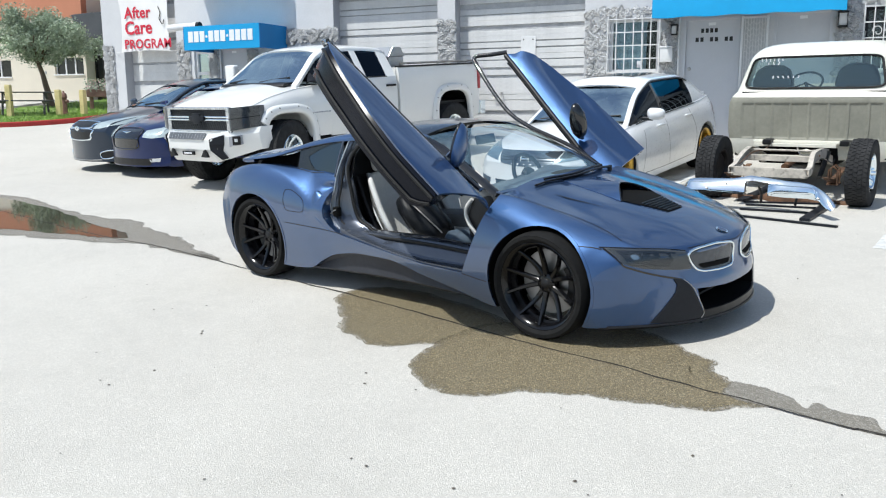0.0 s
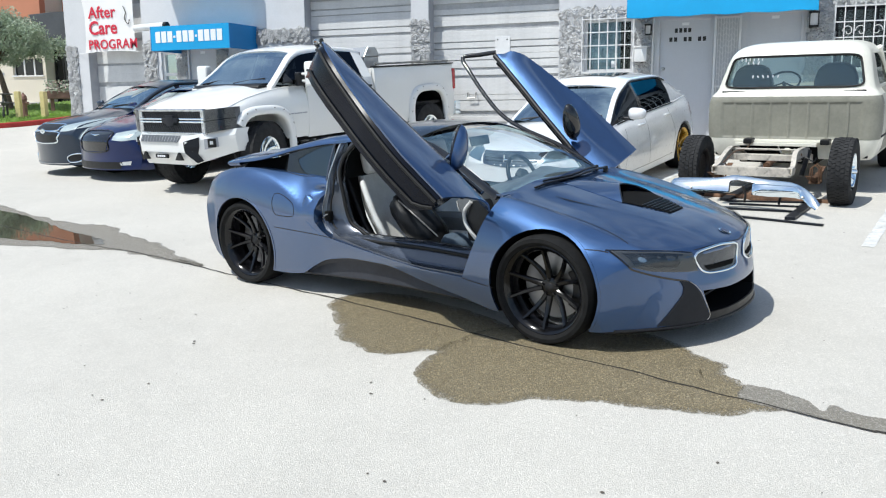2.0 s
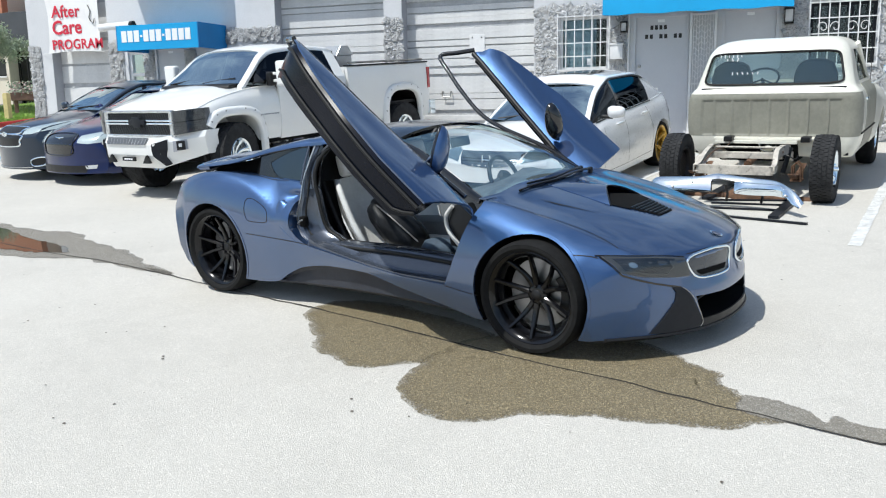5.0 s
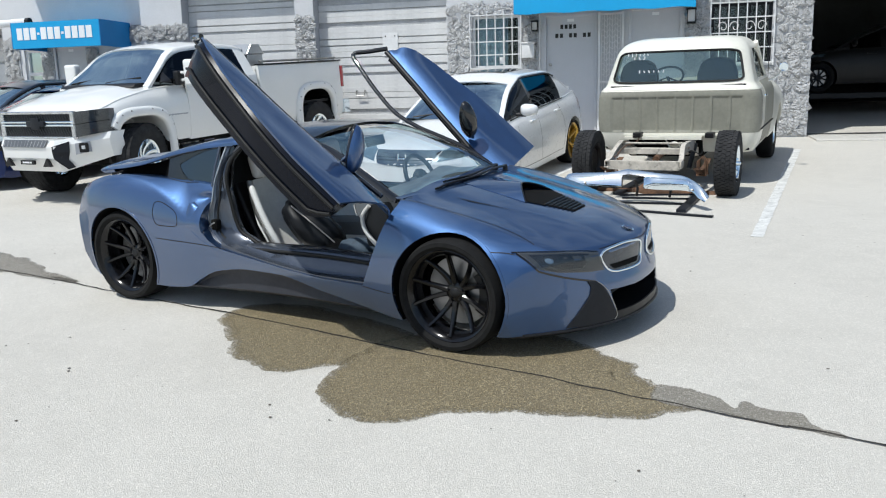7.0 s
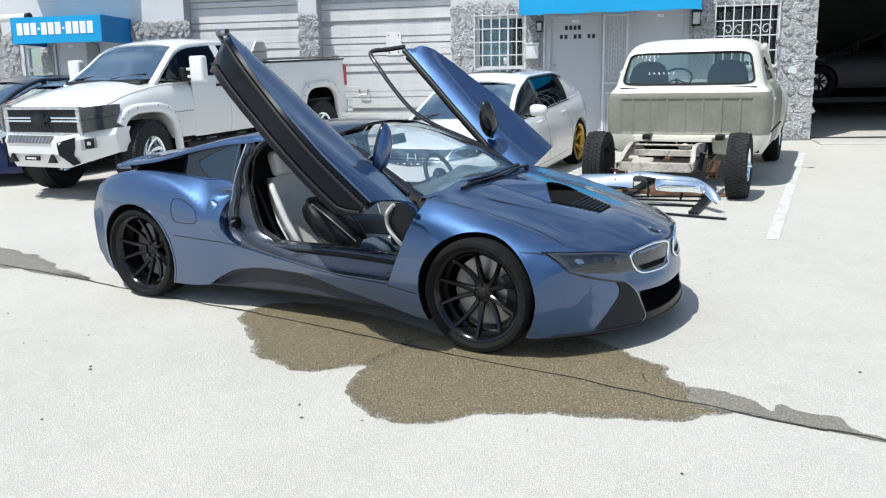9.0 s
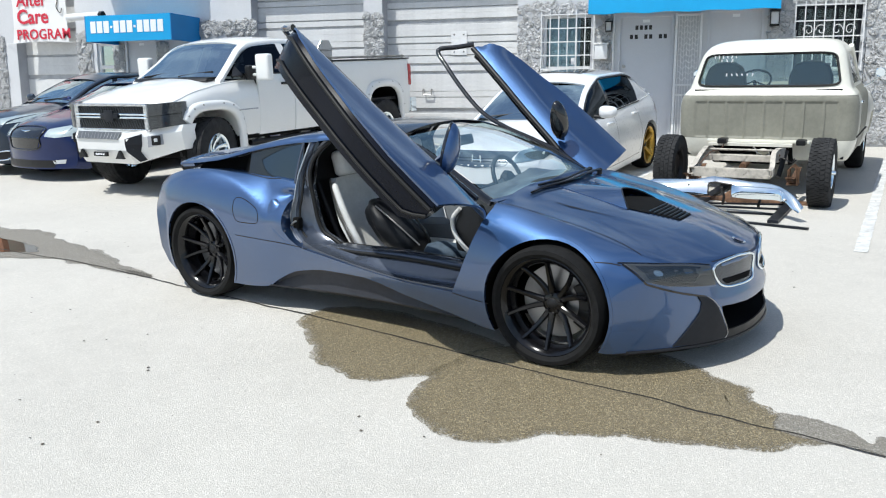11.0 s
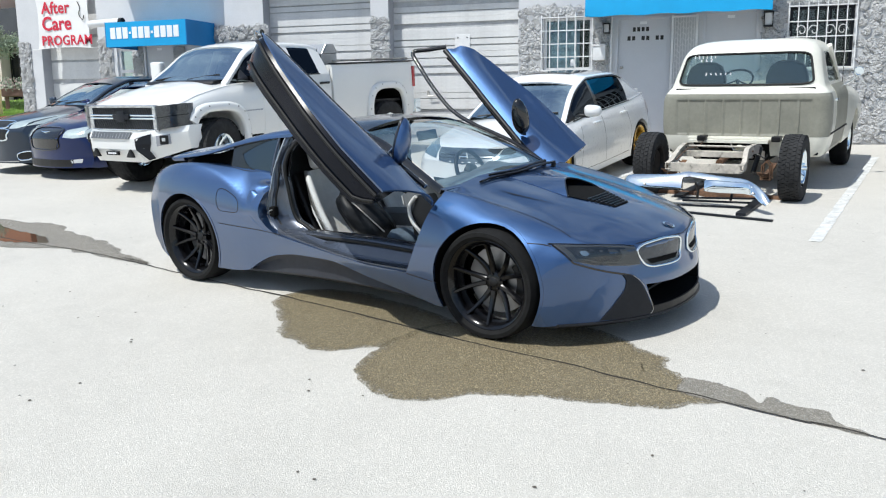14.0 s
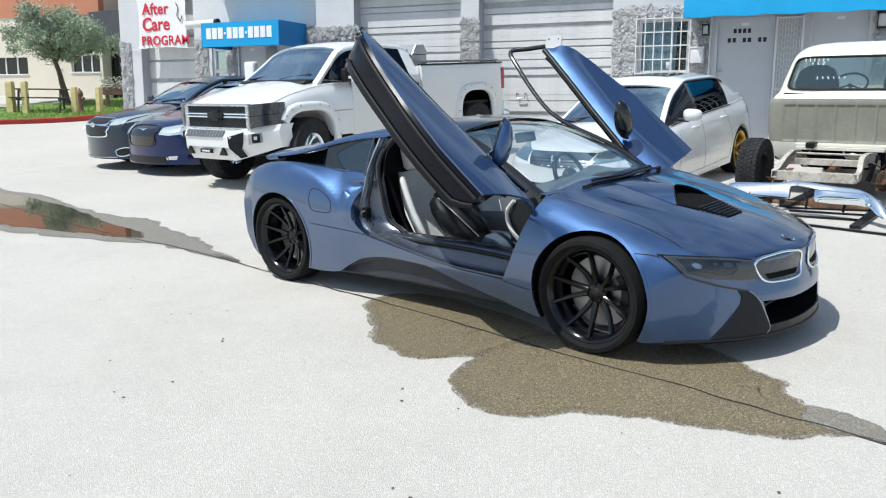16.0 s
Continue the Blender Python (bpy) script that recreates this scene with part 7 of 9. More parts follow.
    tl = [(a, b + 0.6 * rise) for a, b in ((0.56, 0.86), (0.80, 0.88), (0.84, 0.78), (0.80, 0.70), (0.58, 0.72))]
    both("tail_light", panel(tree, tl, "X", -1, 0.006, fine=0.06), M_REDLENS, car, "red tail light", smooth=40)
    if tail_wing:
        rows = []
        for k in range(17):
            y = -0.60 + 1.20 * k / 16
            b = 0.09 * (y / 0.60) ** 2
            rows.append([(r0 + 0.34 + b, y, 1.015 + rise), (r0 + 0.16 + b, y, 1.028 + rise), (r0 + 0.10 + b, y, 1.032 + rise), (r0 + 0.09 + b, y, 1.02 + rise), (r0 + 0.11 + b, y, 0.93 + rise), (r0 + 0.3 + b, y, 0.93 + rise)])
        part("boot_spoiler", grid(rows, close=True, cap=True), paint, car, smooth=40)
    if sunroof:
        part("sunroof", grid([[(a, b, c_ + 0.006) for a, b, c_ in [top(hx - 0.30 + (0.0 - 0.62) * i / 6, 0.62 * (j / 5 - 1)) for j in range(11)]] for i in range(7)]), M_GLOSSBLACK, car, "dark glass sunroof", smooth=60)
    # inside: seats and a shelf, seen through the glass
    for y in (-0.36, 0.36):
        for sx in (bx + 0.05, 0.55):
            st = new("seat")
            st.parent = car
            part("backrest", moved(box(-0.07, 0.07, -0.24, 0.24, 0.0, 0.56, 0.05, 3), pose(sx - 0.25, y, 0.55, 0, -14, 0)), M_DARKTRIM, st, smooth=50)
            part("cushion", box(sx - 0.22, sx + 0.28, y - 0.24, y + 0.24, 0.45, 0.60, 0.05, 3), M_DARKTRIM, st, smooth=50)
            part("headrest", moved(box(-0.05, 0.05, -0.12, 0.12, 0.0, 0.17, 0.04, 3), pose(sx - 0.40, y, 1.10, 0, -12, 0)), M_DARKTRIM, st, smooth=50)
    part("dashboard", prism([(cowl - 0.35, 0.72), (cowl - 0.30, 0.93), (cowl - 0.05, 0.95), (cowl + 0.05, 0.72)], -0.66, 0.66, "Y", 0.03), M_DARKTRIM, car, smooth=40)
    ring_ = [(0.18 * math.cos(2 * math.pi * k / 20), 0.18 * math.sin(2 * math.pi * k / 20), 0) for k in range(20)]
    part("steering_wheel", moved(tube(ring_, 0.016, 6, closed=True), pose(cowl - 0.50, 0.36, 0.93, 0, 66, 0)), M_SATIN, car, smooth=50)
    for y0 in (-0.52, 0.05):
        part("wiper", tube([(x1 - 0.02, y0, hood + 0.03), (x1 - 0.10, y0 + 0.28, hood + 0.055), (x1 - 0.14, y0 + 0.55, hood + 0.07)], 0.010, 6), M_SATIN, car, smooth=50)
    if rake:                                    # body alone tipped nose-down to fit the camera's view
        tip = Matrix.Rotation(rake, 4, "Y")
        bpy.context.view_layer.update()
        for ch in list(car.children):
            if not ch.name.startswith("wheel"):
                ch.matrix_local = tip @ ch.matrix_local
    return car, tree


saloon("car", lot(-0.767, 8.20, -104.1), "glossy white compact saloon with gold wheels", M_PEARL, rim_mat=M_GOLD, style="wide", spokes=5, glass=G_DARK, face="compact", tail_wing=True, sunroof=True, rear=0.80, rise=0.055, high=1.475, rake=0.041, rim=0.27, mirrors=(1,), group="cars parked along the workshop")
saloon("car", lot(-9.33, 9.69, -110), "dark blue-grey saloon with a chrome split grille", M_CHAR, wb=2.74, front=0.98, rear=0.95, half=0.925, high=1.56, belt=1.05, hood=1.10, tyre_r=0.35, face="split", glass=G_TINT, group="cars parked along the workshop")
saloon("car", lot(-7.98, 9.45, -105), "deep blue full-size saloon with a black grille", M_NAVY, wb=3.05, front=0.86, rear=1.05, half=0.95, high=1.48, belt=1.02, hood=1.03, tyre_r=0.36, rim=0.255, face="bold", glass=G_DARK, group="cars parked along the workshop")
lift_floor = ground_z(5.5, 10.8) + 0.03
# satin black body and dark rims put the bay's dimness into the car
saloon("car", pose(7.3, 15.7, lift_floor + 0.68, 0, 0, 180), "car raised on a lift, coloured dark for the dim bay", M_SATIN, wb=2.55, front=0.80, rim_mat=M_CLAD, style="fork", spokes=10)
hoist = thing("car_lift", pose(7.3, 15.7, lift_floor, 0, 0, 180), "dark steel four-post car lift with two runways", "car lift")
for y in (-0.72, 0.72):
    part("runway", box(-0.75, 3.05, y - 0.22, y + 0.22, 0.56, 0.68, 0.01, 1), M_CLAD, hoist)
    for x in (-0.70, 2.95):
        part("post", box(x - 0.06, x + 0.06, y * 1.55 - 0.06, y * 1.55 + 0.06, 0.0, 1.9, 0.008, 1), M_CLAD, hoist)
for x in (-0.70, 2.95):
    part("crossbeam", box(x - 0.05, x + 0.05, -1.06, 1.06, 0.46, 0.555, 0.008, 1), M_CLAD, hoist)

# ---------- the lifted white pickup ----------
pk = thing("pickup_truck", lot(-5.478, 9.462, -103.2), "lifted white pickup truck with chrome wheels and flared arches", "truck")
PWB = 4.02


def arch_outline(cx, rx, rz, z0, grow=0.0):
    out = []
    for k in range(41):
        a = radians(-6 + 192 * k / 40)
        c, s_ = math.cos(a), math.sin(a)
        out.append((cx + (rx + grow) * math.copysign(abs(c) ** 0.62, c), z0 + (rz + grow) * math.copysign(abs(s_) ** 0.62, s_)))
    return out + [(out[-1][0], 0.2), (out[0][0], 0.2)]


def pickup_front():
    """Bonnet and wings, from the grille back to the windscreen."""
    c = dict(
        ZC=[(3.1, 1.49), (3.62, 1.49), (4.2, 1.42), (4.6, 1.335), (4.78, 1.275), (4.83, 1.215)],
        YK=[(3.1, 0.90), (3.62, 0.90), (4.3, 0.89), (4.7, 0.88), (4.83, 0.86)],
        ZK=[(3.1, 1.44), (3.62, 1.42), (4.2, 1.33), (4.5, 1.255), (4.78, 1.20), (4.83, 1.16)],
        YW=[(3.1, 0.995), (4.2, 0.995), (4.6, 0.98), (4.83, 0.95)],
        ZW=[(3.1, 1.12), (4.83, 1.05)],
        ZB=[(3.1, 0.68), (3.7, 0.68), (4.4, 0.80), (4.83, 0.84)],
        BOW=[(3.1, 0.0), (4.3, 0.0), (4.83, 0.24)])
    xs = [3.1 + 0.06 * k for k in range(28)] + [4.76, 4.79, 4.82, 4.83]
    return hull(c, xs)


wing = part("front_body", pickup_front(), [M_WHITE], pk, "white bonnet and wings", smooth=50)
bpy.context.view_layer.update()
cut_with(wing, [prism(arch_outline(PWB, 0.46, 0.47, 0.60, 0.012), 0.40 * s, 1.4 * s, "Y") for s in (1, -1)])

# cab
CABZ = [(1.55, 1.94), (1.75, 2.01), (2.3, 2.045), (2.9, 2.015), (3.12, 1.94), (3.38, 1.74), (3.72, 1.49)]
CABY = [(1.55, 0.72), (2.3, 0.70), (3.0, 0.69), (3.3, 0.745), (3.72, 0.865)]
CABE = [(1.55, 1.90), (1.75, 1.955), (2.3, 1.98), (2.9, 1.945), (3.12, 1.87), (3.38, 1.68), (3.72, 1.44)]


def cab_top(x, u):
    ze, zc = curve(CABE, x), curve(CABZ, x)
    return (x, curve(CABY, x) * u, zc + (ze - zc) * abs(u) ** 2.6)


def cab_sheet(a, b, k, bend=0.0, inner=0.97):
    return grid([[cab_top(a + (b - a) * i / k + bend * (1 - (j / 8 - 1) ** 2), inner * (j / 8 - 1)) for j in range(17)] for i in range(k + 1)])


part("roof", solid(cab_sheet(1.56, 3.06, 12), 0.03), M_WHITE, pk, smooth=50)
part("windscreen", cab_sheet(3.06, 3.66, 8, 0.06), G_TINT, pk, "dark tinted windscreen", smooth=60)
rows = []
for i in range(31):
    x = 1.55 + (3.73 - 1.55) * i / 30
    _, y, z = cab_top(x, 1.0)
    q = cab_top(x, 1 - 0.08 / y)
    rows.append([(x, q[1], q[2] + 0.004), (x, y * 0.985, z + 0.012), (x, y + 0.014, z - 0.01), (x, y + 0.018, z - 0.06), (x, y - 0.03, z - 0.06), (x, q[1], q[2] - 0.03)])
both("roof_rail", grid(rows, close=True, cap=True), M_WHITE, pk, smooth=45)


def cab_side(x, z, out=0.0):
    zt, yt = curve(CABE, x) - 0.02, curve(CABY, x) + 0.012
    if z > 1.50:
        v = (z - 1.50) / max(0.05, zt - 1.50)
        y = 0.975 + (yt - 0.975) * min(1.0, v)
    else:
        y = curve([(0.66, 0.955), (0.80, 0.985), (1.1, 1.0), (1.35, 0.995), (1.5, 0.975)], z)
    return (x, y + out, z)


# lower doors and the rear corner of the cab
for nm, a, b in (("front_door", 2.36, 3.12), ("rear_door", 1.56, 2.35)):
    rows = []
    for i in range(9):
        x = a + (b - a) * i / 8
        rows.append([cab_side(x, z) for z in (0.66, 0.72, 0.80, 0.95, 1.1, 1.25, 1.35, 1.43, 1.50)])
    l_, r_ = both(nm, solid(grid(rows), 0.03), M_WHITE, pk, "white door", smooth=50)
    for ob, s in ((l_, 1), (r_, -1)):
        part("handle", box(a + 0.06, a + 0.28, s * 0.992, s * 1.03, 1.34, 1.375, 0.010, 3), M_SATIN, ob, "black door handle", smooth=50)


def win(a, b, n, z0=1.515):
    rows = []
    for i in range(n + 1):
        x = a + (b - a) * i / n
        zt = curve(CABE, x) - 0.055
        rows.append([cab_side(x, z0 + (zt - z0) * j / 5) for j in range(6)])
    return grid(rows)


both("front_window", win(2.42, 3.38, 10), G_DARK, pk, "dark tinted side window", smooth=60)
both("rear_window", win(1.80, 2.28, 6), G_DARK, pk, "dark tinted rear side window", smooth=60)
both("cab_pillar", solid(win(2.28, 2.42, 3, 1.49), 0.03), M_WHITE, pk, smooth=60)
both("cab_corner", solid(win(1.56, 1.80, 4, 1.49), 0.03), M_WHITE, pk, smooth=60)
both("window_trim", tube([cab_side(1.80 + 1.55 * i / 14, 1.505, 0.008) for i in range(15)], 0.010, 6), M_SEAL, pk, smooth=50)
both("mirror_sail", solid(win(3.38, 3.60, 3, 1.49), 0.02), M_SATIN, pk, smooth=60)
part("cab_back", box(1.53, 1.57, -0.93, 0.93, 0.75, 1.55, 0.012), M_WHITE, pk, smooth=40)
part("back_window", box(1.55, 1.56, -0.74, 0.74, 1.55, 1.90), G_DARK, pk, "dark rear cab window")
part("cab_floor", box(1.56, 3.6, -0.93, 0.93, 0.62, 0.70), M_LINER, pk)
part("dashboard", prism([(3.0, 1.15), (3.06, 1.44), (3.5, 1.46), (3.5, 1.15)], -0.85, 0.85, "Y", 0.04), M_DARKTRIM, pk, smooth=40)
for y in (-0.42, 0.42):
    st = new("seat")
    st.parent = pk
    part("backrest", moved(box(-0.08, 0.08, -0.27, 0.27, 0.0, 0.66, 0.06, 3), pose(2.35, y, 1.0, 0, -12, 0)), M_DARKTRIM, st, smooth=50)
    part("cushion", box(2.35, 2.9, y - 0.27, y + 0.27, 0.86, 1.04, 0.06, 3), M_DARKTRIM, st, smooth=50)
    part("headrest", moved(box(-0.05, 0.05, -0.13, 0.13, 0.0, 0.19, 0.04, 3), pose(2.2, y, 1.66, 0, -12, 0)), M_DARKTRIM, st, smooth=50)
part("steering_wheel", moved(tube([(0.19 * math.cos(2 * math.pi * k / 20), 0.19 * math.sin(2 * math.pi * k / 20), 0) for k in range(20)], 0.017, 6, closed=True), pose(2.92, 0.42, 1.40, 0, 60, 0)), M_SATIN, pk, smooth=50)
part("cowl", prism([(3.60, 1.44), (3.62, 1.492), (3.80, 1.482), (3.85, 1.44)], -0.72, 0.72, "Y", 0.01), M_SATIN, pk, "black cowl", smooth=40)
for y0 in (-0.70, 0.0):
    part("wiper", tube([(3.70, y0 + 0.05, 1.50), (3.63, y0 + 0.35, 1.54), (3.60, y0 + 0.62, 1.56)], 0.011, 6), M_SATIN, pk, smooth=50)

# towing mirrors
for s in (1, -1):
    mr = new("door_mirror")
    mr.parent = pk
    tagged(mr, "large white towing mirror on black arms")
    mr.matrix_local = pose(3.22, s * 1.0, 1.53)
    part("mirror_shell", moved(box(-0.05, 0.07, -0.12, 0.12, -0.17, 0.19, 0.045, 4), Matrix.Translation((0.05, s * (0.28 if s > 0 else 0.10), 0.06))), M_WHITE, mr, smooth=60)
    for z in (-0.03, 0.07):
        part("mirror_arm", tube([(0.03, -s * 0.04, z), (0.04, s * (0.20 if s > 0 else 0.06), z)], 0.022, 8), M_WHITE, mr, smooth=50)
    part("mirror_foot", moved(box(-0.06, 0.08, -0.05, 0.05, -0.10, 0.10, 0.03, 3), Matrix.Translation((0.03, s * 0.0, 0.0))), M_SATIN, mr, smooth=50)

# bed
rows = []
for i in range(25):
    x = -0.86 + 2.36 * i / 24
    e = 0.02 * max(0, 1 - (x + 0.86) / 0.1)
    rows.append([(x, yy - e, zz) for yy, zz in ((0.955, 0.68), (0.985, 0.80), (1.0, 1.1), (0.995, 1.4), (0.985, 1.58), (0.965, 1.635), (0.93, 1.64))])
side_bm = solid(grid(rows), 0.05)
sl, sr = both("bed_side", side_bm, M_WHITE, pk, "white bed side", smooth=50)
bpy.context.view_layer.update()
for ob, s in ((sl, 1), (sr, -1)):
    cut_with(ob, [prism(arch_outline(0.0, 0.48, 0.47, 0.72, 0.012), 0.7 * s, 1.4 * s, "Y")])
both("bed_rail_cap", box(-0.86, 1.50, 0.90, 0.985, 1.64, 1.665, 0.008), M_SATIN, pk, "black bed rail cap", smooth=40)
part("tailgate", box(-0.88, -0.83, -0.92, 0.92, 0.80, 1.635, 0.015), M_WHITE, pk, smooth=40)
part("bed_front", box(1.46, 1.50, -0.92, 0.92, 0.80, 1.635, 0.010), M_WHITE, pk, smooth=40)
part("bed_floor", box(-0.83, 1.46, -0.92, 0.92, 0.95, 1.0), M_SATIN, pk)
both("tail_light", box(-0.885, -0.80, 0.90, 1.003, 1.18, 1.56, 0.015), M_REDLENS, pk, "tall red tail light", smooth=40)
part("rear_bumper", box(-1.03, -0.88, -0.98, 0.98, 0.72, 0.90, 0.03, 3), M_SATIN, pk, "black rear bumper", smooth=40)
both("bumper_cap", box(-1.04, -0.86, 0.93, 1.0, 0.70, 0.95, 0.02, 3), M_CHROME, pk, smooth=40)
hoist = thing("tool_chest", pk.matrix_world @ pose(1.12, 0.35, 1.0), "pale metal tool chest standing in the truck bed", "chest")
part("chest_body", box(-0.2, 0.2, -0.28, 0.28, 0.0, 0.82, 0.015), M_ALU, hoist)
part("chest_lid", prism([(-0.22, 0.82), (0.22, 0.82), (0.10, 0.98), (-0.10, 0.98)], -0.30, 0.30, "Y", 0.01), M_ALU, hoist)
part("bed_bar", tube([(-0.75, 0.93, 1.70), (1.4, 0.93, 1.70)], 0.018, 8), M_BRUSH, pk, smooth=50)
for x in (-0.7, 0.35, 1.35):
    part("bar_post", tube([(x, 0.93, 1.66), (x, 0.93, 1.72)], 0.014, 8), M_BRUSH, pk)


# flared arches with bolts: broad, flat and square-shouldered
def flare(cx, rx, rz, z0, a0=-6.0, name="arch_flare"):
    def at(a, grow, y):
        c, s_ = math.cos(a), math.sin(a)
        return (cx + (rx + grow) * math.copysign(abs(c) ** 0.62, c), y, z0 + (rz + grow) * math.copysign(abs(s_) ** 0.62, s_))
    rows = []
    for k in range(33):
        a = radians(a0 + (186 - a0) * k / 32)
        rows.append([at(a, -0.005, 0.99), at(a, 0.0, 1.035), at(a, 0.02, 1.05), at(a, 0.09, 1.045), at(a, 0.115, 1.025), at(a, 0.125, 0.985), at(a, 0.06, 0.96)])
    a_, b_ = both(name, grid(rows, close=True, cap=True), M_WHITE, pk, "white bolted arch flare", smooth=50)
    for ob, s in ((a_, 1), (b_, -1)):
        for k in range(2, 31, 4):
            x, y, z = at(radians(a0 + (186 - a0) * k / 32), 0.085, 1.046)
            part("bolt", moved(lathe([(0.001, 0.007 * s), (0.011, 0.005 * s), (0.014, -0.01 * s)], 8), Matrix.Translation((x, s * y, z))), M_BRUSH, ob)


flare(PWB, 0.46, 0.47, 0.60, 30.0)
flare(0.0, 0.48, 0.47, 0.72)
for x, s, st in ((PWB, 1, 14), (PWB, -1, 14), (0, 1, 0), (0, -1, 0)):
    wheel(pk, pose(x, s * 0.88, 0.485, 0, 0, st), 0.485, 0.27, 0.32, s, M_CHROME, 8, "turbine", 30, lip=0.03, dish=0.07, label="chrome wheel with a knobbly off-road tyre")
part("front_axle", tube([(PWB, -0.8, 0.5), (PWB, 0.8, 0.5)], 0.05, 10), M_LINER, pk, smooth=50)
part("rear_axle", tube([(0, -0.8, 0.5), (0, 0.8, 0.5)], 0.06, 10), M_LINER, pk, smooth=50)
for y in (-0.45, 0.45):
    part("chassis_rail", box(-0.8, 4.6, y - 0.05, y + 0.05, 0.62, 0.76), M_LINER, pk)
both("step_bar", tube([(1.8, 0.93, 0.56), (3.3, 0.93, 0.56)], 0.04, 10), M_SATIN, pk, smooth=50)
for x, z in ((PWB, 0.60), (0.0, 0.72)):
    wl = grid([[(a, y, b) for a, b in arch_outline(x, 0.475, 0.475, z, 0.02)[:41]] for y in (0.30, 0.96)])
    both("wheel_liner", solid(wl, 0.01), M_LINER, pk, "black wheel well liner")
    both("liner_wall", prism(arch_outline(x, 0.475, 0.475, z, 0.015)[:41], 0.29, 0.30, "Y"), M_LINER, pk)

# face: twin-bar grille, smoked lamps, heavy bumper
fx = 4.84
part("grille_back", box(4.78, fx, -0.66, 0.68, 0.85, 1.20, 0.01), M_SATIN, pk, "black mesh grille", smooth=40)
M_SPECK = surf("speckled_chrome", (0.62, 0.64, 0.66), 0.22, metal=0.8, var=0.35, scale=26, fine=70, grime=0.4)
for z, h in ((1.185, 0.017), (1.065, 0.013), (1.025, 0.013), (0.862, 0.020)):
    part("grille_bar", box(fx - 0.01, fx + 0.035, -0.68, 0.70, z - h, z + h, 0.008, 3), M_SPECK if z > 1.1 or z < 0.9 else M_CHROME, pk, "speckled chrome grille bar", smooth=40)
for y in (-0.67, 0.69):
    part("grille_bar", box(fx - 0.01, fx + 0.03, y - 0.042, y + 0.042, 0.85, 1.19, 0.010, 3), M_SPECK, pk, smooth=40)
for k in range(26):
    y = -0.60 + 1.22 * k / 25
    for z0 in (0.885, 1.085):
        part("grille_mesh", moved(box(-0.006, 0.008, -0.005, 0.005, 0.0, 0.125 if z0 < 1 else 0.08), Matrix.Translation((fx + 0.004, y, z0)) @ Matrix.Rotation(radians(25), 4, "X")), M_LAMPDARK, pk)
bt = new("grille_badge")
bt.parent = pk
bt.matrix_local = pose(fx + 0.04, 0.01, 1.045)
part("badge_bar", box(-0.005, 0.015, -0.17, 0.17, -0.035, 0.035, 0.008), M_CLAD, bt, "dark badge bar", smooth=40)
part("badge_block", box(-0.005, 0.018, -0.085, 0.085, -0.072, 0.072, 0.008), M_CLAD, bt, smooth=40)
for s in (1, -1):
    hl = new("headlight")
    hl.parent = pk
    tagged(hl, "stacked smoked headlight wrapping round the wing")
    rows = []
    for i in range(11):
        u = i / 10
        y = s * (0.715 + 0.285 * u ** 0.8)
        x = fx + 0.02 - 0.08 * u - 0.24 * u ** 3
        zl, zh = 0.875 + 0.05 * u, 1.195 + 0.02 * u
        rows.append([(x - 0.10, y * 0.97, zl + 0.005), (x, y, zl), (x + 0.006, y, (zl + zh) / 2), (x, y, zh), (x - 0.10, y * 0.97, zh - 0.005)])
    part("lamp_housing", grid(rows, close=True, cap=True), M_LAMPSMOKE, hl, smooth=40)
    for y, z, r in ((0.80, 0.955, 0.05), (0.80, 1.115, 0.05), (0.905, 1.115, 0.035)):
        part("reflector", moved(lathe([(0.005, -0.02), (r * 0.7, -0.012), (r, 0.0)], 14, "X"), Matrix.Translation((fx - 0.02 - 0.45 * (y - 0.72), s * y, z))), M_LAMPGREY, hl, smooth=50)
    part("lamp_divider", tube([(r[2][0] + 0.008, r[2][1], r[2][2]) for r in rows], 0.006, 6), M_SATIN, hl, smooth=50)
    part("lens", grid([[(p[0] + 0.014, p[1] * 1.004, p[2]) for p in r[1:4]] for r in rows]), G_SMOKE, hl, "dark smoked lens", smooth=60)
# bumper: faceted white steel, its ends reaching back to the wheels
BUMP = [(-1.05, 4.42), (-1.03, 4.62), (-0.50, 5.06), (0.50, 5.06), (1.03, 4.62), (1.05, 4.42)]
rows = []
for y, x in BUMP:
    e = abs(y)
    zt = 0.85 if e < 0.6 else 0.925
    zb = 0.44 if e < 0.6 else 0.61
    back = 0.20 if e < 0.6 else 0.03
    rows.append([(x - back, y * (1 if e < 0.6 else 0.90), zt), (x - 0.04, y, zt), (x, y, zt - 0.08), (x - 0.01, y, (zt + zb) / 2 - 0.02), (x - (0.12 if e < 0.6 else 0.05), y * 0.985, zb), (x - back - 0.05, y * (1 if e < 0.6 else 0.90), zb + 0.02)])
part("front_bumper", grid(rows, close=True, cap=True), M_WHITE, pk, "faceted white steel front bumper", smooth=18)
vent_ = part("bumper_vent", solid(grid([[(5.03, -0.44, 0.855), (5.03, 0.40, 0.855)], [(5.072, -0.44, 0.765), (5.072, 0.36, 0.765)]]), 0.006), M_LAMPGREY, pk, "grey mesh vent in the bumper")
for k in range(13):
    y = -0.42 + 0.79 * k / 12
    part("vent_rib", tube([(5.035, y, 0.852), (5.077, y - 0.02 * (k > 6), 0.768)], 0.004, 4), M_BRUSH, vent_)
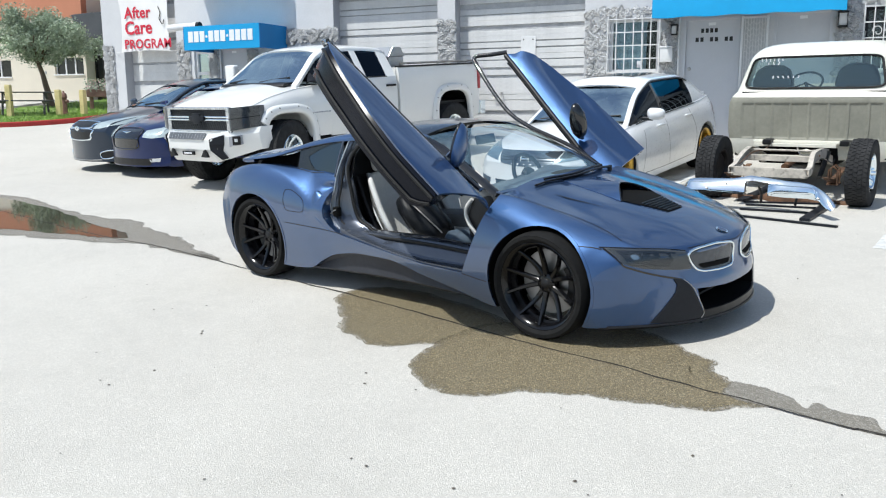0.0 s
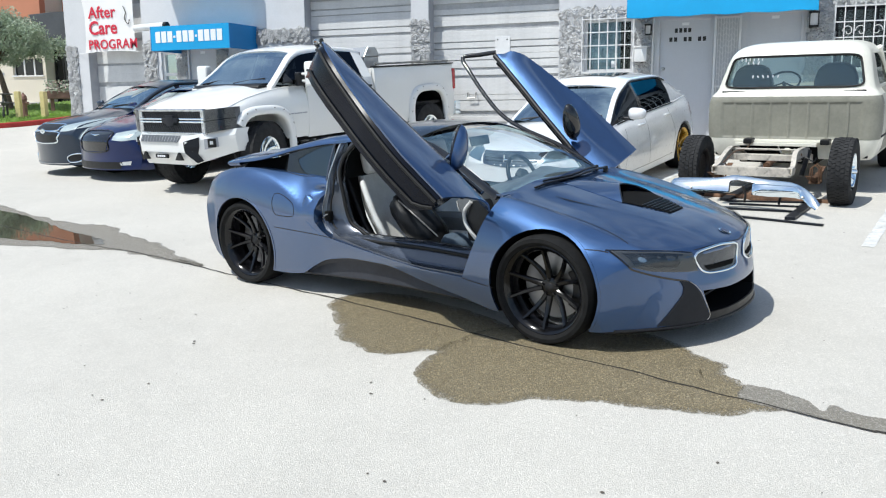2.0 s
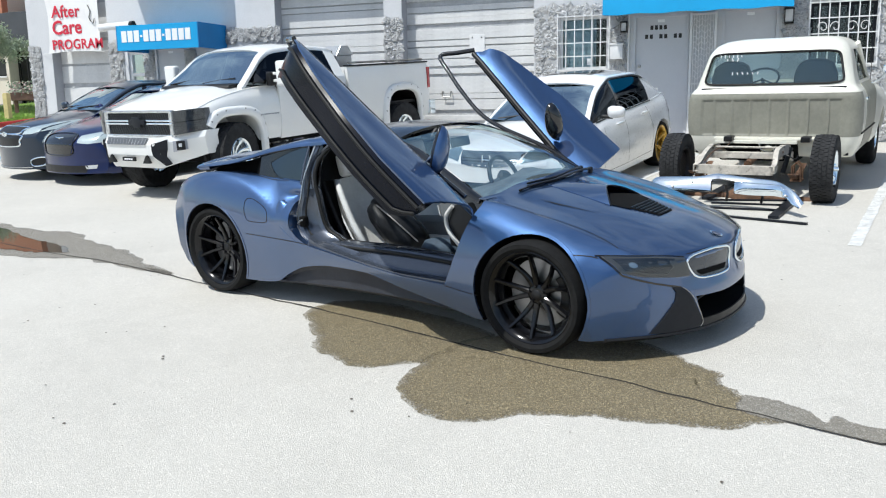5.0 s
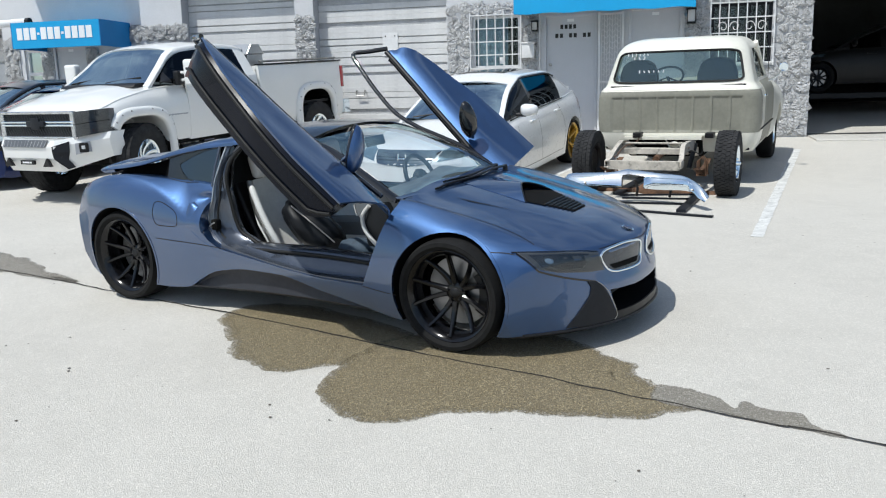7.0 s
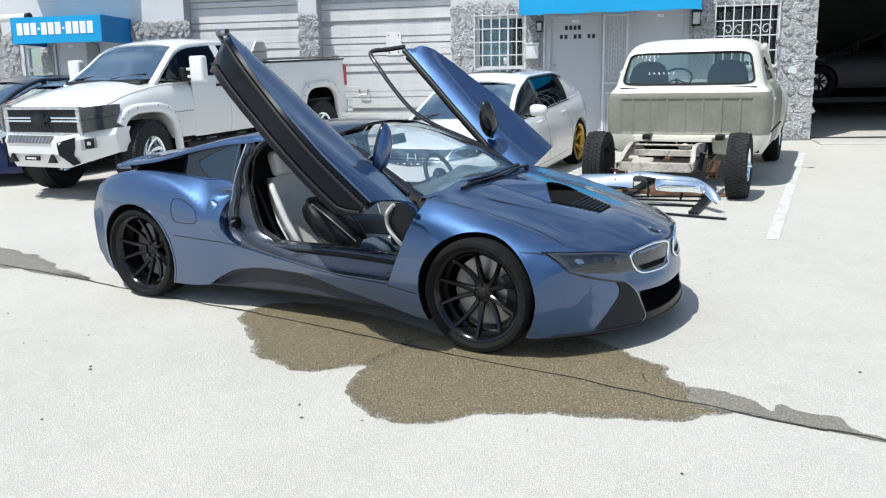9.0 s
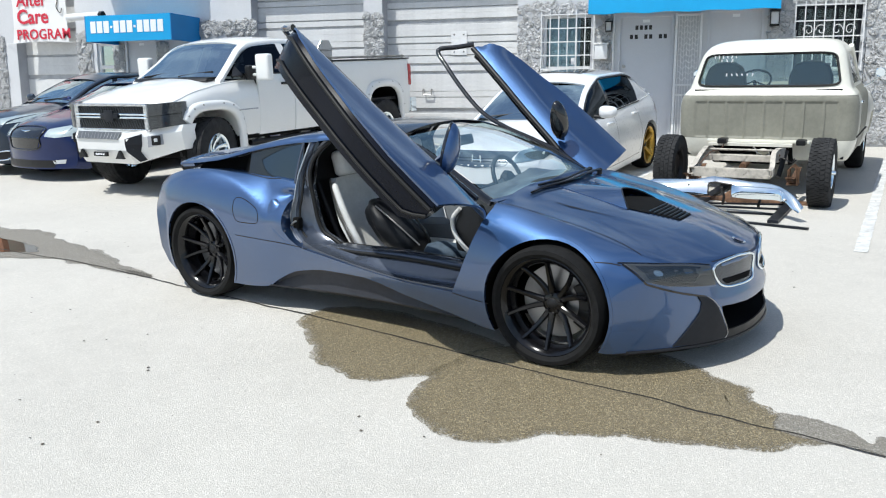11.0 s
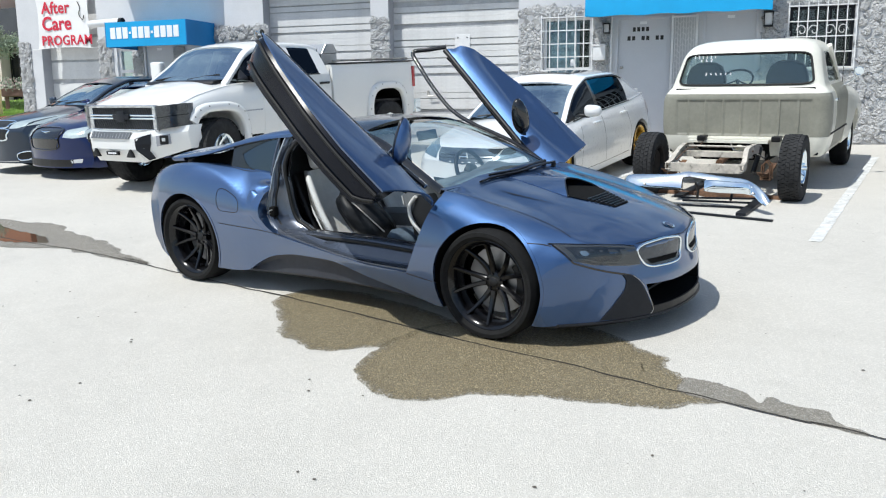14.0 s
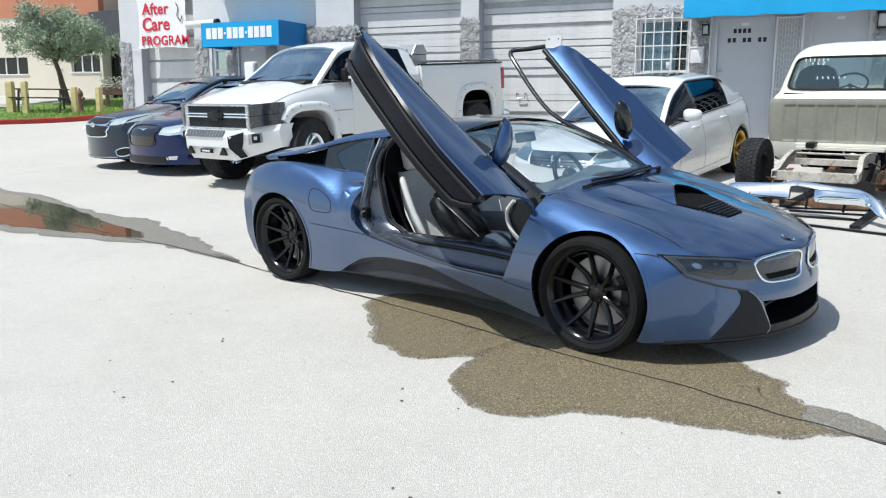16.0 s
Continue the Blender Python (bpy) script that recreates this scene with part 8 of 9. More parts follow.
for s in (1, -1):
    part("shackle_mount", prism([(s * 0.29, 0.52), (s * 0.37, 0.63), (s * 0.44, 0.52)], 5.04, 5.085, "X", 0.006), M_SATIN, pk, "black tow mount")
    wedge = grid([[(5.068, s * 0.485, 0.775), (4.94, s * 0.66, 0.83)], [(5.07, s * 0.485, 0.70), (4.945, s * 0.655, 0.70)], [(5.062, s * 0.49, 0.62), (4.945, s * 0.62, 0.60)], [(4.955, s * 0.60, 0.475), (4.90, s * 0.67, 0.50)]])
    part("bumper_wedge", solid(wedge, 0.02), M_CLAD, pk, "dark angular bumper insert")
    pod = grid([[(4.90, s * 0.715, 0.80), (4.782, s * 0.855, 0.82)], [(4.905, s * 0.715, 0.66), (4.782, s * 0.865, 0.69)]])
    part("lamp_pod", solid(pod, 0.02), M_JAMB, pk, "grey auxiliary lamp recess")
    part("pod_lamp", moved(box(-0.02, 0.02, -0.055, 0.055, -0.06, 0.06, 0.01), pose(4.845, s * 0.805, 0.745, 0, 0, s * 40)), M_SATIN, pk, "black auxiliary lamp")
    part("pod_lens", moved(box(-0.012, 0.012, -0.022, 0.022, -0.022, 0.022, 0.006), pose(4.867, s * 0.822, 0.75, 0, 0, s * 40)), M_LAMPWHITE, pk)
part("winch_plate", box(5.05, 5.082, -0.13, 0.13, 0.545, 0.60, 0.006), M_SATIN, pk, "black fairlead plate")
for k in range(4):
    part("plate_bar", box(5.082, 5.086, -0.085 + 0.045 * k, -0.05 + 0.045 * k, 0.562, 0.584), M_SIGNWHITE, pk)
for k in range(7):
    for s in (1, -1):
        part("side_badge_bar", box(3.16 + 0.055 * k, 3.20 + 0.055 * k, s * 0.997, s * 1.003, 1.028, 1.045), M_JAMB, pk)

# ---------- the old truck without its bed ----------
old = thing("old_truck", lot(1.236, 5.326, 76.8), "old cream truck with grey primer cab back and bare rear frame", "truck")
OC = -0.08                          # middle of the cab
OW = [(0.36, 0.84), (0.42, 0.90), (0.55, 0.945), (0.80, 0.975), (1.02, 0.972), (1.10, 0.955), (1.16, 0.92), (1.20, 0.885), (1.26, 0.865), (1.40, 0.83), (1.58, 0.785), (1.65, 0.745), (1.70, 0.69), (1.735, 0.60), (1.755, 0.45), (1.765, 0.25)]
OX = [(0.36, 0.70), (0.45, 0.63), (0.65, 0.60), (1.08, 0.60), (1.15, 0.615), (1.22, 0.655), (1.40, 0.70), (1.58, 0.745), (1.66, 0.79), (1.71, 0.85), (1.74, 0.93), (1.765, 1.15)]


def cab_ring(u, z, out=0.0):
    """A point of the cab's skin: u runs from the left side's front (-1) round the back (0) to the right side's front (1)."""
    w, xb = curve(OW, z) + out, curve(OX, z) - out
    r = min(0.13 + max(0.0, z - 1.3) * 0.35, 0.6 * w)
    s = 1 if u < 0 else -1
    a = abs(u)
    flat = 0.50
    if a <= flat:
        return (xb + 0.012 * (a / flat) ** 2, OC + s * (w - r) * a / flat, z)
    if a <= 0.68:
        q = (a - flat) / 0.18 * math.pi / 2
        return (xb + 0.012 + r * (1 - math.cos(q)), OC + s * (w - r + r * math.sin(q)), z)
    q = (a - 0.68) / 0.32
    front = 2.16 - max(0.0, z - 1.24) * 0.95
    return (xb + r + 0.012 + (front - xb - r - 0.012) * q, OC + s * w, z)


def cab_piece(u0, u1, nu, z0, z1, nz, out=0.0, lift=None):
    rows = []
    for i in range(nz + 1):
        z = z0 + (z1 - z0) * i / nz
        row = []
        for j in range(nu + 1):
            u = u0 + (u1 - u0) * j / nu
            row.append(cab_ring(u, z, out + (lift(u, z) if lift else 0.0)))
        rows.append(row)
    return grid(rows)


def step(a, b, x):
    s = max(0.0, min(1.0, (x - a) / (b - a)))
    return s * s * (3 - 2 * s)


def pressed(u, z):
    """The pressed panel of the cab's back: a shallow recess with upright ribs."""
    edge = step(0.470, 0.455, abs(u)) * step(0.64, 0.66, z) * step(1.065, 1.045, z)
    d = -0.012 * edge
    if z < 1.052:
        for k in range(-3, 4):
            c = k * 0.126
            d += 0.011 * step(0.011, 0.004, abs(u - c)) * edge * (1 if abs(k) < 4 else 0)
    return d


part("cab_sill", solid(cab_piece(-0.68, 0.68, 60, 0.40, 0.632, 8), 0.01), M_CREAM, old, "worn cream sill", smooth=40)
part("cab_back", solid(cab_piece(-0.70, 0.70, 300, 0.635, 1.13, 44, 0.0, pressed), 0.006), M_PRIMER, old, "sanded grey primer cab back with pressed ribs", smooth=60)
part("body_crease", tube([cab_ring(-0.70 + 1.4 * k / 80, 1.132, -0.002) for k in range(81)], 0.007, 6), M_CREAM, old, smooth=60)
for s in (-1, 1):
    part("door", solid(cab_piece(s * 0.765, s * 0.985, 16, 0.46, 1.205, 20, 0.004), 0.02), M_PRIMER if s > 0 else M_CREAM, old, "scuffed cab door", smooth=50)
    part("cab_side", solid(cab_piece(s * 0.68, s * 1.0, 16, 0.40, 1.131, 20, 0.0), 0.012), M_CREAM, old, smooth=50)


def greenhouse():
    """Cab top with openings for the rear window and the two door windows."""
    nu, nz = 220, 64
    bm = bmesh.new()
    z0, z1 = 1.134, 1.757
    zs = [z0 + (z1 - z0) * (1 - (1 - i / nz) ** 1.5) for i in range(nz + 1)]
    V_ = [[bm.verts.new(cab_ring(-1 + 2 * j / nu, z)) for j in range(nu + 1)] for z in zs]
    for i in range(nz):
        for j in range(nu):
            u, z = -1 + 2 * (j + 0.5) / nu, 0.5 * (zs[i] + zs[i + 1])
            y = cab_ring(u, z)[1] - OC
            hw = 0.775 - (z - 1.24) * 0.22
            rear = abs(u) < 0.62 and (abs(y) / hw) ** 10 + (abs(z - 1.415) / 0.178) ** 10 < 1
            door_hole = abs(u) > 0.755 and abs(u) < 0.975 and 1.24 < z < 1.60
            if not rear and not door_hole:
                bm.faces.new((V_[i][j], V_[i][j + 1], V_[i + 1][j + 1], V_[i + 1][j]))
    top = V_[-1]
    n = len(top)
    for j in range(n // 2):
        q = (top[j], top[j + 1], top[n - 2 - j], top[n - 1 - j])
        if len(set(q)) == 4:
            bm.faces.new(q)
    loose = [v for v in bm.verts if not v.link_faces]
    bmesh.ops.delete(bm, geom=loose, context="VERTS")
    return solid(bm, 0.025)


part("cab_top", greenhouse(), M_CREAM, old, "cream painted cab roof and pillars", smooth=45)


def window_loop(grow, n=72, out=0.0):
    pts = []
    for k in range(n):
        a = 2 * math.pi * k / n
        c, s_ = math.cos(a), math.sin(a)
        p = 0.22
        z = 1.415 + (0.176 + grow) * (abs(s_) ** p) * (1 if s_ > 0 else -1)
        hw = 0.772 - (z - 1.24) * 0.22 + grow
        y = hw * (abs(c) ** p) * (1 if c > 0 else -1)
        pts.append((y, z))
    return pts


def back_x(y, z, out):
    """Depth of the cab's back at a height and half width."""
    lo, hi = 0.0, 0.72
    for _ in range(24):
        mid = 0.5 * (lo + hi)
        if abs(cab_ring(mid, z)[1] - OC) < abs(y):
            lo = mid
        else:
            hi = mid
    return cab_ring(lo, z)[0] - out


part("window_seal", tube([(back_x(y, z, 0.006), OC + y, z) for y, z in window_loop(0.004)], 0.013, 6, closed=True), M_SEAL, old, "black rubber window seal", smooth=50)
rows = []
for i in range(9):
    z = 1.238 + 0.354 * i / 8
    hw = 0.765 - (z - 1.24) * 0.22
    rows.append([(back_x(hw * (j / 12 - 1), z, -0.006), OC + hw * (j / 12 - 1), z) for j in range(25)])
rear_glass = part("rear_window", grid(rows), G_PALE, old, "pale green rear window with faded white scribble", smooth=60)
rear_glass.visible_shadow = False
random.seed(11)
for zz, y0, y1, n in ((1.565, 0.60, 0.36, 6), (1.525, 0.52, 0.40, 3), (1.365, 0.45, 0.16, 6)):
    for k in range(n):
        y = y0 + (y1 - y0) * k / max(1, n - 1)
        h = random.uniform(0.012, 0.022)
        b = box(-0.003, 0.0, -0.007, 0.007, -h, h, 0.002, 1)
        x = back_x(y, zz, 0.006)
        part("scribble", moved(b, pose(x, OC + y, zz, random.uniform(-25, 25), 0, 0)), M_SIGNWHITE, rear_glass)
# windscreen and cowl
rows = []
for i in range(7):
    z = 1.20 + 0.44 * i / 6
    x = 2.20 - (z - 1.2) * 0.98
    w = 0.80 - (z - 1.2) * 0.16
    rows.append([(x + 0.05 * (1 - (j / 8 - 1) ** 2), OC + w * (j / 8 - 1), z) for j in range(17)])
ws = part("windscreen", grid(rows), G_CLEAR, old, "clear windscreen", smooth=60)
ws.visible_shadow = False
for s in (-1, 1):
    g = part("door_glass", cab_piece(s * 0.755, s * 0.975, 8, 1.235, 1.605, 8, -0.01), G_CLEAR, old, smooth=50)
    g.visible_shadow = False
    part("screen_pillar", tube([(2.20, OC + s * 0.84, 1.20), (1.76, OC + s * 0.76, 1.66)], 0.032, 8), M_CREAM, old, smooth=50)

# bonnet, wings, grille
front = dict(
    ZC=[(2.12, 1.23), (2.6, 1.20), (3.4, 1.15), (3.9, 1.09), (4.02, 1.02)],
    YK=[(2.12, 0.86), (3.6, 0.84), (4.02, 0.82)], ZK=[(2.12, 1.17), (3.0, 1.12), (3.8, 1.06), (4.02, 0.98)],
    YW=[(2.12, 0.965), (3.2, 0.97), (4.02, 0.95)], ZW=[(2.12, 0.82), (4.02, 0.80)],
    ZB=[(2.12, 0.42), (4.02, 0.46)], BOW=[(2.12, 0.0), (3.6, 0.0), (4.02, 0.08)])
nose = part("front_body", moved(hull(front, [2.12 + 0.07 * k for k in range(27)] + [4.0, 4.02]), Matrix.Translation((0, OC, 0))), [M_CREAM], old, "faded cream bonnet and front wings", smooth=50)
bpy.context.view_layer.update()
cut_with(nose, [moved(lathe([(0.0, 0.45 * s), (0.43, 0.45 * s), (0.43, 1.3 * s), (0.0, 1.3 * s)], 40), Matrix.Translation((3.22, OC, 0.36))) for s in (1, -1)])
# cabin inside
part("cab_floor", box(0.66, 2.14, OC - 0.86, OC + 0.86, 0.42, 0.50, 0.01), M_DARKTRIM, old)
part("dashboard", box(1.86, 2.14, OC - 0.83, OC + 0.83, 0.92, 1.19, 0.05, 3), M_DARKTRIM, old)
part("inner_back", box(0.645, 0.68, OC - 0.80, OC + 0.80, 0.50, 1.20, 0.01), M_DARKTRIM, old)
for y in (0.42, -0.52):
    outline = [(y + 0.235 * c_, z_) for c_, z_ in ((-1, 0.75), (-1.02, 1.15), (-0.98, 1.33), (-0.80, 1.45), (-0.45, 1.50), (0.0, 1.51), (0.45, 1.50), (0.80, 1.45), (0.98, 1.33), (1.02, 1.15), (1, 0.75))]
    part("seat_back", moved(prism(outline, 0.0, 0.13, "X", 0.03, 3), pose(1.02, OC * 0, 0, 0, -8, 0)), M_DARKTRIM, old, "dark high-backed bucket seat", smooth=45)
    part("seat_cushion", box(0.98, 1.50, y - 0.24, y + 0.24, 0.62, 0.80, 0.05, 3), M_DARKTRIM, old, smooth=45)
sw = part("steering_wheel", moved(tube([(0.20 * math.cos(2 * math.pi * k / 24), 0.20 * math.sin(2 * math.pi * k / 24), 0) for k in range(24)], 0.014, 6, closed=True), pose(1.62, 0.22, 1.26, 0, -38, 0)), M_SATIN, old, "thin black steering wheel", smooth=50)
part("steering_spoke", tube([(1.56, 0.02, 1.18), (1.63, 0.22, 1.25), (1.56, 0.42, 1.18)], 0.011, 6), M_SATIN, old, smooth=50)
part("steering_column", tube([(1.62, 0.22, 1.25), (1.98, 0.22, 1.02)], 0.022, 8), M_SATIN, old, smooth=50)
# mirrors, aerial, handle
for s in (-1, 1):
    mir = part("wing_mirror", moved(lathe([(0.0, -0.02), (0.052, -0.018), (0.058, 0.0), (0.04, 0.03), (0.0, 0.04)], 24, "X"), pose(1.98, OC + s * 1.09, 1.33)), M_CHROME, old, "round chrome mirror", smooth=40)
    part("mirror_arm", tube([(1.98, OC + s * 0.92, 1.16), (1.99, OC + s * 1.02, 1.22), (1.99, OC + s * 1.08, 1.30)], 0.009, 6), M_CHROME, mir, smooth=50)
    part("door_handle", box(1.02, 1.17, OC + s * 0.975 - 0.012, OC + s * 0.975 + 0.022, 1.02, 1.05, 0.01), M_CHROME, old, "chrome door handle", smooth=40)
part("aerial", tube([(2.25, OC - 0.88, 1.15), (2.02, OC - 0.90, 1.75)], 0.004, 5), M_SATIN, old)
part("rocker_trim", tube([(0.80, OC - 0.965, 0.66), (2.1, OC - 0.975, 0.66)], 0.012, 6), M_SATIN, old)

# frame
RAIL = [(-0.58, 0.445), (-0.46, 0.46), (-0.32, 0.535), (-0.18, 0.585), (0.02, 0.60), (0.28, 0.57), (0.55, 0.47), (0.85, 0.43), (3.9, 0.43)]
for s in (1, -1):
    xs = [-0.58 + 0.04 * k for k in range(40)] + [1.4, 2.2, 3.0, 3.9]
    bm = bmesh.new()
    web, flange, th = 0.105, 0.05, 0.006
    rows = []
    for x in xs:
        zt = curve(RAIL, x)
        h = web * (0.72 + 0.28 * step(-0.58, -0.3, x))
        y = 0.03 + s * (0.41 + 0.015 * math.sin(x * 9))
        q = [(y, zt), (y - s * flange, zt), (y - s * flange, zt - th), (y - s * th, zt - th), (y - s * th, zt - h + th), (y - s * flange, zt - h + th), (y - s * flange, zt - h), (y, zt - h)]
        rows.append([(x, a, b) for a, b in q])
    rail = part("frame_rail", grid(rows, close=True, cap=True), M_PEEL, old, "frame rail with peeling cream paint and rust", smooth=30)
    for x in (-0.52, -0.40, -0.12, 0.20):
        part("rivet", moved(lathe([(0.0, 0.012), (0.010, 0.009), (0.014, 0.0)], 8), pose(x, 0.03 + s * 0.412, curve(RAIL, x) - 0.05, 0, 0, 0 if s > 0 else 180)), M_RUST, rail)


def channel(x, w, z0, z1, deep, mat_, label):
    q = [(x, z1), (x + deep, z1), (x + deep, z1 - 0.008), (x + 0.008, z1 - 0.008), (x + 0.008, z0 + 0.008), (x + deep, z0 + 0.008), (x + deep, z0), (x, z0)]
    return part("crossmember", prism(q, 0.03 - w, 0.03 + w, "Y", 0.002, 1), mat_, old, label)


channel(-0.555, 0.40, 0.345, 0.442, 0.06, M_PEEL, "rear crossmember with flaking pale paint")
channel(-0.06, 0.40, 0.455, 0.52, 0.08, M_PEEL, "middle crossmember, rusty beneath flaking paint")
channel(0.44, 0.46, 0.565, 0.60, 0.06, M_CREAM, "front crossmember in cream")
channel(0.36, 0.40, 0.44, 0.475, 0.05, M_PEEL, "low crossmember with flaking paint")
# black block added for the shade beneath the cab
part("underside_shade_block", prism([(0.62, 0.34), (0.60, 0.56), (0.90, 0.60), (1.30, 0.58), (1.30, 0.34)], -0.42, 0.48, "Y", 0.03), M_LINER, old, "black block standing for the shade under the cab", smooth=40)
part("drive_shaft", tube([(0.10, 0.03, 0.37), (0.80, 0.03, 0.44)], 0.04, 10), M_RUST, old, smooth=50)
part("brake_line", tube(spline([(-0.48, 0.36, 0.47), (-0.10, 0.34, 0.55), (0.20, 0.30, 0.55), (0.46, 0.31, 0.585)], 5), 0.006, 6), M_RUST, old, smooth=50)
part("cross_tube", tube([(0.16, -0.36, 0.555), (0.16, 0.42, 0.555)], 0.013, 8), M_PEEL, old, "thin cross tube with flaking paint", smooth=50)
part("floor_lip", box(0.50, 0.62, -0.60, 0.52, 0.600, 0.628, 0.006), M_CREAM, old)
for y in (0.33, -0.52):
    part("cab_mount", box(0.40, 0.56, y - 0.05, y + 0.05, 0.590, 0.650, 0.012), M_SATIN, old, "dark cab mount")
part("fuel_line", tube(spline([(0.42, -0.02, 0.56), (0.25, -0.06, 0.58), (0.12, -0.12, 0.53), (0.18, -0.20, 0.50), (0.35, -0.22, 0.55)], 6), 0.007, 6), M_BRUSH, old, smooth=50)
part("filler_cap", moved(lathe([(0.0, 0.05), (0.06, 0.045), (0.07, 0.0), (0.065, -0.04)], 18, "X"), pose(0.24, -0.16, 0.50)), M_CREAM, old, smooth=40)
# axle and springs
part("rear_axle", lathe([(0.0, -0.72), (0.04, -0.72), (0.042, -0.30), (0.055, -0.22), (0.12, -0.12), (0.15, 0.0), (0.12, 0.12), (0.055, 0.22), (0.042, 0.30), (0.04, 0.72), (0.0, 0.72)], 20), M_RUST, old, "rusty rear axle", smooth=50)
bpy.data.objects["rear_axle"].matrix_local = Matrix.Translation((0, 0.0, 0.36))
for y in (0.52, -0.52):
    sp = new("leaf_spring")
    sp.parent = old
    tagged(sp, label="rusty leaf spring with two bolts")
    for k in range(4):
        L = 0.42 - 0.08 * k
        part("leaf", grid([[(L * q, y + a, 0.285 - 0.012 * k + 0.06 * q * q * (L / 0.42) ** 2 + b) for a, b in ((-0.03, 0), (0.03, 0), (0.03, 0.009), (-0.03, 0.009))] for q in [i / 8 - 1 for i in range(17)]], close=True, cap=True), M_RUST, sp)
    for dx in (-0.06, 0.06):
        part("u_bolt", tube([(dx, y - 0.045, 0.22), (dx, y - 0.045, 0.38), (dx, y, 0.425), (dx, y + 0.045, 0.38), (dx, y + 0.045, 0.22)], 0.010, 6), M_RUST, sp, smooth=50)
    part("spring_plate", box(-0.08, 0.08, y - 0.06, y + 0.06, 0.215, 0.235, 0.004), M_RUST, sp)
part("shock_absorber", tube([(0.06, -0.36, 0.28), (0.22, -0.40, 0.55)], 0.028, 10), M_SATIN, old, smooth=50)
part("brake_hose", tube(spline([(0.02, -0.30, 0.42), (-0.04, -0.40, 0.50), (-0.05, -0.50, 0.46), (-0.02, -0.52, 0.50)], 6), 0.007, 6), M_SATIN, old, smooth=50)
for s in (1, -1):
    wheel(old, pose(0, s * 0.80, 0.36), 0.36, 0.205, 0.225, s, M_CHROME if s < 0 else M_SATIN, 8, "wide", 46, lip=0.02, dish=0.04, label="wide tyre with heavy tread blocks")
    wheel(old, pose(3.22, OC + s * 0.80, 0.36), 0.36, 0.205, 0.225, s, M_CHROME, 8, "wide", 0, lip=0.02, dish=0.04)
    part("wheel_back", moved(lathe([(0.0, -s * 0.055), (0.15, -s * 0.06), (0.185, -s * 0.02), (0.19, s * 0.02)], 28), pose(0, s * 0.80, 0.36)), M_SATIN, old, "dark steel brake drum", smooth=40)
part("hub_cap", moved(lathe([(0.0, -0.05), (0.018, -0.048), (0.024, -0.03), (0.03, 0.0)], 16), pose(0, -0.885, 0.36)), M_CHROME, old, "protruding chrome hub", smooth=50)

# ---------- chrome bumper behind the truck ----------
bumper = thing("chrome_bumper", pose(0.9, 4.72, ground_z(0.9, 4.72) + 0.05), "old chrome car bumper lying on the concrete", "bumper")
BT = [(-0.688, 0.1, 0.2), (-0.624, 0.06, 0.26), (-0.44, 0.02, 0.275), (-0.16, -0.03, 0.285), (0.0, -0.02, 0.315), (0.08, -0.03, 0.31), (0.35, -0.12, 0.28), (0.58, -0.24, 0.265), (0.7, -0.36, 0.22), (0.79, -0.45, 0.15), (0.85, -0.51, 0.07)]
BB = [(-0.688, 0.02, 0.14), (-0.624, -0.03, 0.14), (-0.44, -0.08, 0.145), (-0.16, -0.12, 0.135), (0.0, -0.14, 0.14), (0.08, -0.15, 0.14), (0.35, -0.21, 0.12), (0.58, -0.31, 0.125), (0.68, -0.42, 0.11), (0.74, -0.5, 0.06), (0.8, -0.55, 0.02)]
tp, bp = spline(BT, 6), spline(BB, 6)


def blade_rows(u0, u1, v0, v1, n=26, m=10, out=0.0, dome=0.016):
    rows = []
    for i in range(n + 1):
        k = (u0 + (u1 - u0) * i / n) * (len(tp) - 1)
        a = min(len(tp) - 2, int(k))
        f = k - a
        t_, b_ = tp[a].lerp(tp[a + 1], f), bp[a].lerp(bp[a + 1], f)
        row = []
        for j in range(m + 1):
            v = v0 + (v1 - v0) * j / m
            p = t_.lerp(b_, v)
            bul = dome * max(0.0, 1 - (2 * v - 1) ** 2) ** 0.6 + out * (1 - (2 * j / m - 1) ** 4) * (1 - (2 * i / n - 1) ** 8)
            row.append(p + Vector((0.15, -0.75, 0.62)) * bul)
        rows.append(row)
    return rows


part("top_blade", solid(grid(blade_rows(0.0, 1.0, 0.0, 0.36, 60, 8)), 0.004), M_CHROME, bumper, smooth=60)
part("end_blade", solid(grid(blade_rows(0.0, 0.37, 0.37, 1.0, 26, 10)), 0.004), M_CHROME, bumper, "chrome blade with a bolt", smooth=60)
part("end_blade", solid(grid(blade_rows(0.555, 1.0, 0.37, 1.0, 30, 10)), 0.004), M_CHROME, bumper, smooth=60)
part("bumper_guard", solid(grid(blade_rows(0.545, 0.77, 0.36, 1.06, 24, 12, 0.05)), 0.005), M_CHROME, bumper, "swollen chrome bumper guard", smooth=60)
part("inner_edge", tube([p + Vector((0.0, 0.02, -0.012)) for p in bp[:24]], 0.007, 6), M_SATIN, bumper)
part("plate_notch", tube([blade_rows(u, u + 0.01, v, v + 0.01, 1, 1)[0][0] for u, v in ((0.37, 0.98), (0.37, 0.5), (0.38, 0.39), (0.45, 0.37), (0.545, 0.39), (0.555, 0.5))], 0.008, 6), M_SATIN, bumper, smooth=50)
